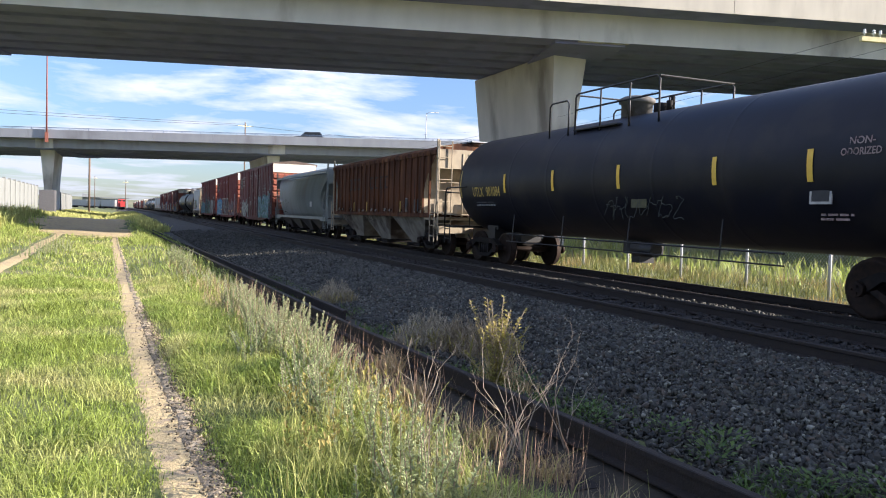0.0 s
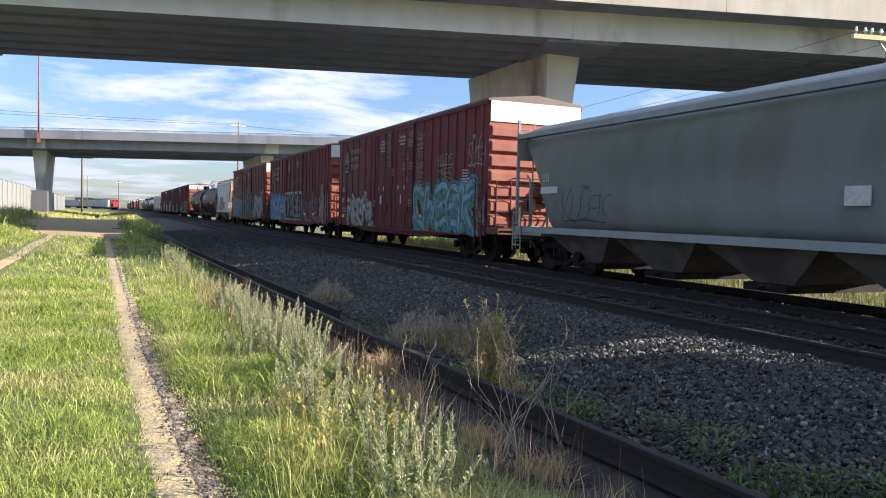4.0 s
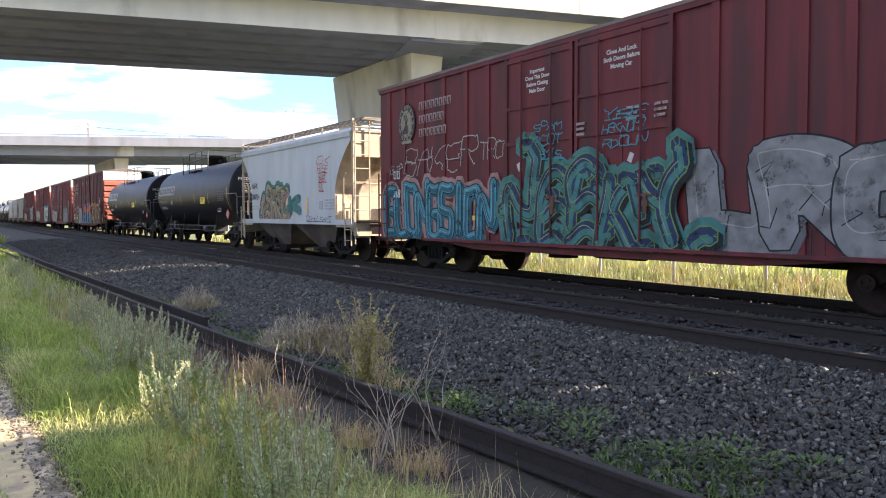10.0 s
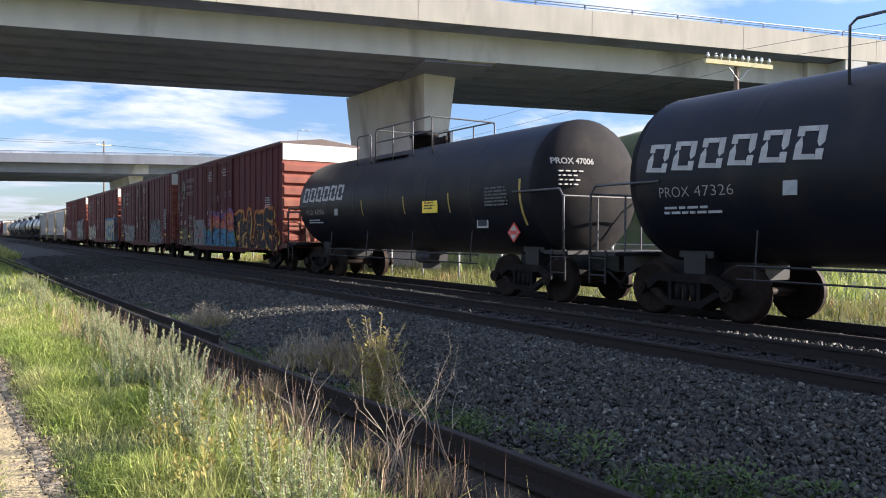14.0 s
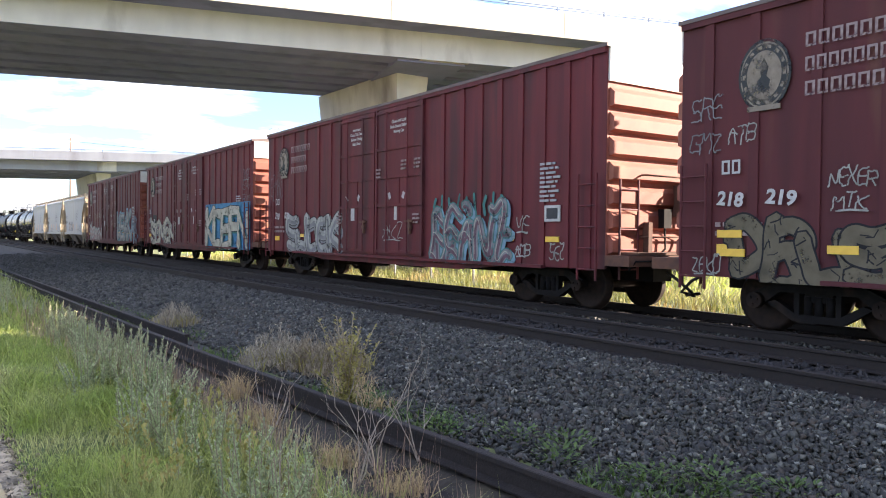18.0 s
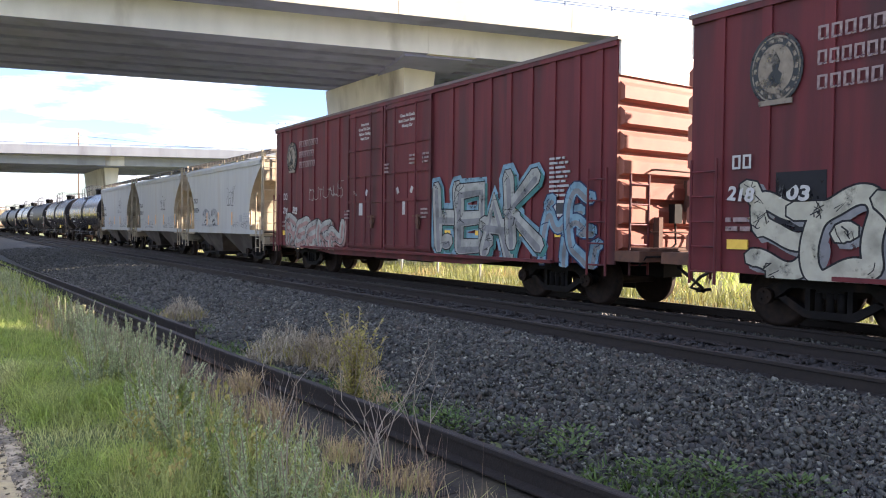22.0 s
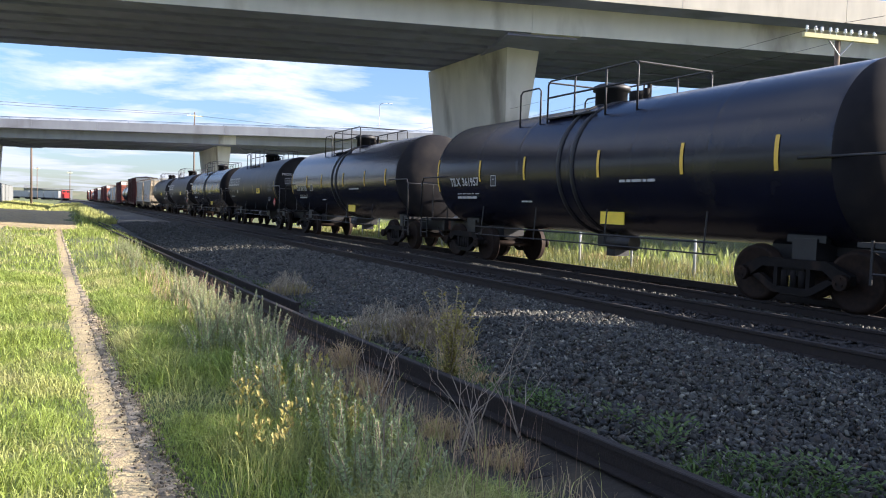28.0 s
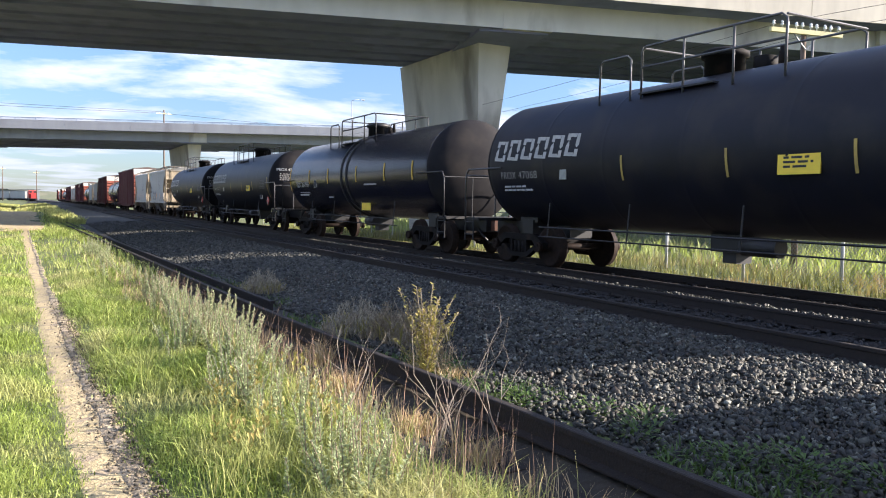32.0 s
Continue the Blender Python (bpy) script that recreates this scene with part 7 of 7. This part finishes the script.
def verge():
    px = np.vectorize(path_x)
    # close to the camera: short on the trodden side, longer towards the rails
    n = 230000
    y = scatter_y(n, 2.2, 18, 1.6)
    x = RNG.uniform(-2.6 - 0.12 * (y - 2), 2.6, n)
    c = patchy(x, y, 0.9, 3.0)
    sx = np.vectorize(siding_x)(y)
    keep = off_path(x, y) & (x < sx - 0.82 - 0.5 * RNG.uniform(0, 1, n) ** 2 + 0.25 * c) & (RNG.uniform(0, 1, n) < 0.75 + 0.9 * c)
    x, y, c = x[keep], y[keep], c[keep]
    right = np.clip((x - px(y)) / 1.2, 0, 1)
    edge = np.clip(np.abs(x - px(y)) / 0.4 - 0.15, 0.3, 1)
    h = (0.115 + 0.03 * right + 0.17 * np.clip(c + 0.05, 0, 1)) * RNG.uniform(0.45, 1.4, len(x)) * edge
    blades("verge_grass", x, y, GZ(x, y), h, RNG.uniform(0.0015, 0.0036, len(x)) * (1 + y * 0.06), RNG.uniform(0.35, 1.35, len(x)), GRASS, "long fresh green grass on the verge")
    n = 80000
    y = scatter_y(n, 11, 52, 1.4)
    x = RNG.uniform(-9, 2.4, n)
    keep = off_path(x, y) & (RNG.uniform(0, 1, n) < 0.8 + patchy(x, y, 0.5, 5.0))
    x, y = x[keep], y[keep]
    h = (0.12 + 0.10 * (x > 0.5) + 0.15 * (x < -3.4)) * RNG.uniform(0.5, 1.4, len(x)) * np.clip((y - 9) / 8, 0.5, 1)
    blades("middle_grass", x, y, GZ(x, y), h, RNG.uniform(0.0035, 0.0075, len(x)) * (0.5 + y * 0.045), RNG.uniform(0.25, 1.1, len(x)), GRASS, "green grass along the path towards the overpass")
    n = 26000
    y = scatter_y(n, 52, 190, 1.4)
    x = RNG.uniform(-12, 3.0, n)
    keep = off_path(x, y)
    x, y = x[keep], y[keep]
    blades("far_grass", x, y, GZ(x, y), RNG.uniform(0.2, 0.6, len(x)), RNG.uniform(0.03, 0.07, len(x)), RNG.uniform(0.1, 0.6, len(x)), YELLOW_GRASS, "yellow-green grass far along the path")
    n = 9000
    y = scatter_y(n, 28, 110, 1.2)
    x = RNG.uniform(-10.0, -4.6, n)
    blades("wall_grass", x, y, GZ(x, y), RNG.uniform(0.35, 0.95, n) * np.clip(1.2 - y / 160, 0.5, 1), RNG.uniform(0.012, 0.03, n) * (0.7 + y * 0.012), RNG.uniform(0.1, 0.6, n), YELLOW_GRASS, "tall yellow-green grass before the concrete wall")
    # upright thin stems, bent only at the tip, between the grass and the old rail
    n = 1700
    y = scatter_y(n, 3.2, 15, 1.2)
    x = np.vectorize(siding_x)(y) - 0.35 - 0.9 * RNG.uniform(0, 1, n) ** 0.9
    c = patchy(x, y, 1.6, 21.0)
    keep = RNG.uniform(0, 1, n) < 0.40 + 1.2 * c
    x, y = x[keep], y[keep]
    blades("reddish_stems", x, y, GZ(x, y), RNG.uniform(0.20, 0.62, len(x)), RNG.uniform(0.0013, 0.0026, len(x)) * (1 + y * 0.04), RNG.uniform(0.02, 0.35, len(x)), RED_STEM, "thin reddish-brown dry stems along the old rail")
    # taller ripe heads scattered in the verge
    n = 1000
    y = scatter_y(n, 2.6, 16, 1.4)
    x = np.vectorize(path_x)(y) + 0.45 + RNG.uniform(0, 2.0, n)
    keep = x < np.vectorize(siding_x)(y) - 0.6
    x, y = x[keep], y[keep]
    blades("ripe_stalks", x, y, GZ(x, y), RNG.uniform(0.2, 0.44, len(x)), RNG.uniform(0.0013, 0.0026, len(x)) * (1 + y * 0.04), RNG.uniform(0.2, 0.9, len(x)), YELLOW_GRASS, "thin ripe grass stalks standing above the green")
    # dry grass along the old rail
    n = 4200
    y = scatter_y(n, 2.4, 22, 1.3)
    x = np.vectorize(siding_x)(y) - 0.34 - 0.95 * RNG.uniform(0, 1, n) ** 0.8
    c = patchy(x, y, 1.1, 9.0)
    keep = RNG.uniform(0, 1, n) < 0.45 + 1.3 * c
    x, y = x[keep], y[keep]
    blades("dry_grass", x, y, GZ(x, y), RNG.uniform(0.08, 0.36, len(x)) * np.clip((np.vectorize(siding_x)(y) - x) / 0.6, 0.4, 1), RNG.uniform(0.0015, 0.003, len(x)) * (1 + y * 0.05), RNG.uniform(0.1, 0.7, len(x)), DRY, "straw-coloured dry grass along the old rail")
    n = 9000
    y = scatter_y(n, 1.8, 20, 1.7)
    x = np.vectorize(siding_x)(y) + 0.12 + RNG.uniform(0, 1, n) ** 1.5 * 0.85
    c = patchy(x, y, 0.8, 12.0)
    keep = c > 0.06
    x, y = x[keep], y[keep]
    blades("rail_side_weeds", x, y, GZ(x, y), RNG.uniform(0.04, 0.15, len(x)), RNG.uniform(0.004, 0.010, len(x)), RNG.uniform(0.4, 1.5, len(x)), BROAD, "low green weeds between rail and ballast")
    n = 9000
    y = RNG.uniform(-5, 2.2, n)
    x = RNG.uniform(-3.0, 2.6, n)
    keep = off_path(x, y)
    x, y = x[keep], y[keep]
    blades("near_grass", x, y, GZ(x, y), RNG.uniform(0.05, 0.15, len(x)), RNG.uniform(0.005, 0.010, len(x)), RNG.uniform(0.2, 1.0, len(x)), GRASS, "short green grass round the standpoint")
    # beyond the train, in front of and behind the fence
    n = 30000
    y = scatter_y(n, 3, 62, 1.2)
    x = RNG.uniform(13.6, 21.5, n)
    keep = RNG.uniform(0, 1, n) < 0.75 + patchy(x, y, 0.5, 15.0)
    x, y = x[keep], y[keep]
    h = RNG.uniform(0.15, 0.45, len(x)) * np.where(x < 17.7, 0.55, 1.2) * np.clip((x - 13.2) / 2.0, 0.5, 1.0)
    blades("fence_grass", x, y, GZ(x, y), h, RNG.uniform(0.010, 0.022, len(x)), RNG.uniform(0.1, 0.6, len(x)), FENCE_GRASS, "sunlit yellow grass along the chain-link fence")
    n = 9000
    y = scatter_y(n, 8, 75, 1.0)
    x = RNG.uniform(20, 40, n)
    blades("field_grass", x, y, GZ(x, y), RNG.uniform(0.3, 0.9, n), RNG.uniform(0.02, 0.05, n), RNG.uniform(0.1, 0.6, n), GRASS, "green scrub on the bank behind the fence")


verge()


def leafy(bm, p, d, size, up=0.3):
    """One small pointed leaf at p, towards d."""
    d = Vector(d).normalized()
    side = d.cross(Vector((0, 0, 1))).normalized() * size * 0.28
    a = bm.verts.new(p)
    b = bm.verts.new(p + d * size * 0.5 + side + Vector((0, 0, size * up * 0.6)))
    c = bm.verts.new(p + d * size + Vector((0, 0, size * up * 0.4)))
    e = bm.verts.new(p + d * size * 0.5 - side + Vector((0, 0, size * up * 0.6)))
    bm.faces.new((a, b, c)); bm.faces.new((a, c, e))


def sage_template(seed, h, stems):
    rnd = random.Random(seed)
    base = new("mugwort")
    tagged(base, "pale grey-green mugwort with leafy spires in the grass", "weed", "mugwort along the old rail")
    for s in range(stems):
        a, r = rnd.uniform(0, 6.28), rnd.uniform(0.02, 0.22)
        lean = Vector((math.cos(a), math.sin(a), 0)) * rnd.uniform(0.02, 0.16)
        hh = h * rnd.uniform(0.6, 1.05)
        foot = Vector((math.cos(a) * r, math.sin(a) * r, -0.02))
        bm = bmesh.new()
        pts = [foot + lean * u * u + Vector((0, 0, hh * u)) for u in (0, 0.35, 0.7, 1.0)]
        bent(bm, pts, 0.004, 4)
        wood = len(bm.faces)
        k = int(hh * 215)
        for i in range(k):
            u = 0.10 + 0.90 * i / k
            p = foot + lean * u * u + Vector((0, 0, hh * u))
            b = rnd.uniform(0, 6.28)
            leafy(bm, p, (math.cos(b), math.sin(b), rnd.uniform(0.1, 1.2)), rnd.uniform(0.018, 0.046) * (1.3 - 0.75 * u), 0.5)
        bm.faces.ensure_lookup_table()
        for i in range(wood, len(bm.faces)):
            bm.faces[i].material_index = 1
        part("spire", bm, STALK, base).data.materials.append(SAGE)
    return base


def weeds():
    rnd = random.Random(5)
    temps = [sage_template(1, 0.56, 6), sage_template(2, 0.46, 5), sage_template(3, 0.66, 5), sage_template(4, 0.36, 6)]
    spots = [(1.55, 3.75), (1.85, 3.95), (2.05, 4.1), (1.95, 5.4), (2.10, 6.4), (1.3, 7.9), (2.0, 8.6), (2.1, 9.9), (1.9, 11.6), (1.5, 12.6)]
    spots += [(rnd.gauss(cx, 0.17), rnd.gauss(cy, 0.28)) for cx, cy in ((1.90, 7.2), (1.55, 8.3), (2.0, 9.3), (1.75, 10.6), (1.95, 12.4)) for _ in range(9)] + [(rnd.gauss(2.15, 0.16), rnd.gauss(5.7, 0.28)) for _ in range(8)] + [(rnd.uniform(1.6, 2.3), rnd.uniform(3.6, 4.7)) for _ in range(2)] + [(rnd.uniform(1.35, 2.1), rnd.uniform(3.5, 4.6)) for _ in range(2)] + [(rnd.uniform(1.2, 2.1), rnd.uniform(13.5, 24)) for _ in range(18)] + [(rnd.uniform(-2.4, -1.2), rnd.uniform(18, 30)) for _ in range(10)]
    for i, (x, y) in enumerate(spots):
        x = min(x, siding_x(y) - (1.05 if i % 9 == 1 else 1.5 if y < 6.5 else 1.2 if y < 8 else 0.85))
        t = temps[i % 4]
        m = pose(x, y, ground_z(x, y), 0, 0, rnd.uniform(0, 360))
        if i < 4:
            t.matrix_basis = m
        else:
            copy_thing(t, m)

    # the tall yellow weed that stands before the rail
    w = new("yellow_weed")
    w.matrix_basis = pose(3.16, 6.15, ground_z(3.16, 6.15))
    tagged(w, "tall yellowing weed standing against the rusty rail", "weed")
    for s in range(17):
        a = s * 0.83 + rnd.uniform(-0.3, 0.3)
        reach, hh = rnd.uniform(0.04, 0.32), rnd.uniform(0.38, 0.92)
        st, lf = bmesh.new(), bmesh.new()
        pts = [Vector((math.cos(a) * reach * u ** 1.5, math.sin(a) * reach * u ** 1.5, hh * u)) for u in (0, 0.25, 0.5, 0.75, 1)]
        bent(st, pts, 0.004, 5)
        for i in range(85):
            u = rnd.uniform(0.12, 1.0)
            p = Vector((math.cos(a) * reach * u ** 1.5, math.sin(a) * reach * u ** 1.5, hh * u)) + Vector((rnd.gauss(0, 0.03), rnd.gauss(0, 0.03), 0)) * (1.3 - u)
            b = rnd.uniform(0, 6.28)
            leafy(lf, p, (math.cos(b), math.sin(b), rnd.uniform(-0.2, 0.9)), rnd.uniform(0.020, 0.055), 0.3)
        part("stem", st, STALK, w)
        part("leaves", lf, WEED_LEAF, w)

    def dead_bush(x, y, h, seed, n, label):
        b = new("dead_bush")
        b.matrix_basis = pose(x, y, ground_z(x, y))
        tagged(b, label, "dead bush")
        rn = random.Random(seed)
        for s in range(n):
            bm = bmesh.new()
            a, lean = rn.uniform(0, 6.28), rn.uniform(0.1, 0.5)
            hh = h * rn.uniform(0.55, 1.0)

            def grow(p, d, ln, r, depth):
                q = p
                for k in range(3):
                    d2 = (d + Vector((rn.uniform(-0.25, 0.25), rn.uniform(-0.25, 0.25), rn.uniform(-0.05, 0.2)))).normalized()
                    e = q + d2 * ln / 3
                    rod(bm, q, e, r * (1 - 0.2 * k), 5, r * (0.8 - 0.2 * k), False)
                    q, d = e, d2
                    if depth and k > 0:
                        b2 = (d + Vector((rn.uniform(-1, 1), rn.uniform(-1, 1), rn.uniform(-0.1, 0.5)))).normalized()
                        grow(q, b2, ln * rn.uniform(0.35, 0.6), r * 0.5, depth - 1)
            grow(Vector((0, 0, -0.02)), Vector((math.cos(a) * lean, math.sin(a) * lean, 1)).normalized(), hh, 0.0055, 4)
            part("branch", bm, TWIG, b)
        return b

    dead_bush(2.66, 4.72, 0.62, 11, 4, "bleached dead bush with bare forked twigs")
    dead_bush(2.95, 4.62, 0.58, 12, 3, "bleached dead stems leaning by the rail")
    dead_bush(2.35, 4.4, 0.45, 13, 4, "grey leafless stems in the dry grass")
    dead_bush(2.2, 5.6, 0.5, 14, 3, "thin grey stalks above the grass")
    dead_bush(1.75, 4.2, 0.5, 15, 2, "one pale bent stalk lying over the grass")

    # dried low bushes at the edge of the ballast
    for k, (x, y, r, h) in enumerate(((3.62, 8.9, 0.5, 0.36), (3.95, 7.9, 0.42, 0.42), (3.55, 13.3, 0.45, 0.34), (3.78, 8.35, 0.35, 0.33))):
        b = new("dry_shrub")
        b.matrix_basis = pose(x, y, ground_z(x, y))
        tagged(b, "low dried brown shrub at the edge of the ballast", "shrub")
        n = 3200
        a, rr = RNG.uniform(0, 6.28, n), r * RNG.uniform(0, 1, n) ** 0.6
        bx, by = np.cos(a) * rr, np.sin(a) * rr * 0.8
        lump = h * (1.02 - (rr / r) ** 2) * (1 + 0.3 * np.sin(3 * a + k)) * RNG.uniform(0.1, 1, n)
        ob = blades("dry_stem_tuft", bx, by, lump, RNG.uniform(0.03, 0.10, n), RNG.uniform(0.002, 0.0046, n), RNG.uniform(0.5, 2.0, n), STALK if k % 2 else FADED, "tangled dry stems", "", "")
        ob.parent = b
        n = 130
        a, rr = RNG.uniform(0, 6.28, n), r * RNG.uniform(0.3, 1, n)
        ob = blades("green_shoot_tuft", np.cos(a) * rr, np.sin(a) * rr, np.zeros(n), h * RNG.uniform(0.4, 0.9, n), RNG.uniform(0.004, 0.010, n), RNG.uniform(0.2, 0.8, n), WEED_LEAF, "green shoots through the dry stems", "", "")
        ob.parent = b

    # straw tufts that have fallen over by the old rail and under the yellow weed
    for x, y, r, h in ((2.62, 7.5, 0.14, 0.30), (3.45, 6.55, 0.25, 0.22), (3.7, 7.1, 0.25, 0.24), (3.5, 6.2, 0.18, 0.14), (2.45, 4.9, 0.15, 0.2), (2.4, 6.3, 0.16, 0.24), (2.55, 4.2, 0.2, 0.2)):
        b = new("straw_tuft")
        b.matrix_basis = pose(x, y, ground_z(x, y))
        tagged(b, "tuft of dry straw-coloured grass by the old rail", "grass tuft", "straw tufts")
        n = 240
        a, rr = RNG.uniform(0, 6.28, n), r * RNG.uniform(0, 1, n) ** 0.7
        ob = blades("straw", np.cos(a) * rr, np.sin(a) * rr, np.zeros(n), h * RNG.uniform(0.5, 1.15, n), RNG.uniform(0.002, 0.004, n), RNG.uniform(0.2, 1.0, n), STRAW, "", "", "")
        ob.parent = b

    # tall ripe stems that stand out of the shade by the path
    for x, y in ((1.05, 5.0), (1.35, 5.3), (1.6, 4.7), (1.2, 4.4), (1.75, 5.6), (0.95, 4.1), (1.5, 4.1)):
        b = new("tall_grass")
        b.matrix_basis = pose(x, y, ground_z(x, y))
        tagged(b, "tuft of tall yellow-green flowering grass on the verge", "grass tuft", "tall grass tufts")
        n = 46
        a, rr = RNG.uniform(0, 6.28, n), 0.16 * RNG.uniform(0, 1, n) ** 0.7
        h = RNG.uniform(0.30, 0.52, n)
        ob = blades("stem", np.cos(a) * rr, np.sin(a) * rr, np.zeros(n), h, RNG.uniform(0.0014, 0.0026, n), RNG.uniform(0.15, 0.8, n), YELLOW_GRASS, "", "", "")
        ob.parent = b
        hd = bmesh.new()
        for i in range(13):
            q, t = rnd.uniform(0, 6.28), rnd.uniform(0.0, 0.18)
            for k in range(5):
                leafy(hd, Vector((math.cos(q) * t, math.sin(q) * t, rnd.uniform(0.30, 0.46))), (rnd.uniform(-1, 1), rnd.uniform(-1, 1), 0.8), rnd.uniform(0.02, 0.045), 0.5)
        part("seed_head", hd, WEED_LEAF, b)

    # broad-leaved clumps
    for k, (x, y, r) in enumerate(((3.8, 4.55, 0.30), (4.0, 4.2, 0.25), (4.15, 3.1, 0.40), (3.85, 3.3, 0.35), (3.6, 5.3, 0.2), (4.3, 2.6, 0.35), (3.55, 6.3, 0.18), (3.45, 5.0, 0.25), (3.7, 4.0, 0.3), (4.05, 2.9, 0.3), (16.1, 11.3, 0.55))):
        b = new("broadleaf_weed")
        b.matrix_basis = pose(x, y, ground_z(x, y))
        tagged(b, "low clump of broad green leaves on the ballast", "weed", "broad-leaved clumps")
        bm = bmesh.new()
        for i in range(int(260 * r) + 30):
            a, q = rnd.uniform(0, 6.28), r * rnd.uniform(0.05, 0.8)
            z = rnd.uniform(0.01, 0.13) if k < 10 else rnd.uniform(0.05, 0.6)
            leafy(bm, Vector((math.cos(a) * q, math.sin(a) * q, z)), (math.cos(a + 0.4), math.sin(a + 0.4), rnd.uniform(0.0, 0.8)), rnd.uniform(0.025, 0.06), 0.25)
        part("leaves", bm, BROAD, b)


weeds()


# ---- everything that moves ----
def rolled(t):
    """How far the train has rolled after t seconds; it gains a little speed at the end."""
    return 8.482 * t + (0.045 * (t - 25) ** 2 if t > 25 else 0)


def turning(carried, y):
    """Rows for one wheelset, which turns as the car rolls: a row for every 80 degrees."""
    rows, steps = [], int(math.degrees(rolled(32) / 0.46) / 80) + 2
    for i in range(steps):
        t = 32 * i / (steps - 1)
        rows.append((t, pose(0, y, 0.46, math.degrees(rolled(t) / 0.46), 0, 0)))
    return rows


def motions():
    shared = {}
    for car, _ in TRAIN:
        for axle in car.children_recursive:
            if axle.name.startswith("wheelset"):
                y = round(axle.location.y, 2)
                if y not in shared:
                    walk(axle, turning(axle, y))
                    shared[y] = axle.animation_data
                else:
                    axle.rotation_mode = "QUATERNION"
                    keys = axle.animation_data_create()
                    keys.action = shared[y].action
                    keys.action_slot = shared[y].action_slot
    for car, y in TRAIN:
        rows = [(t, pose(TRAIN_X, y - rolled(t), RAIL_TOP_Z)) for t in (0, 8, 16, 25, 27, 29, 30.5, 32)]
        walk(car, rows)
    rows = []
    for t in (0, 2, 6, 32):
        s = -9.6 - 16.9 * min(t, 6)
        p = far_bridge.matrix_basis @ Vector((s, 0.0, 11.80))
        rows.append((t, pose(p.x, p.y, p.z, 0, 0, 162.5)))
    walk(CAR, rows)


motions()
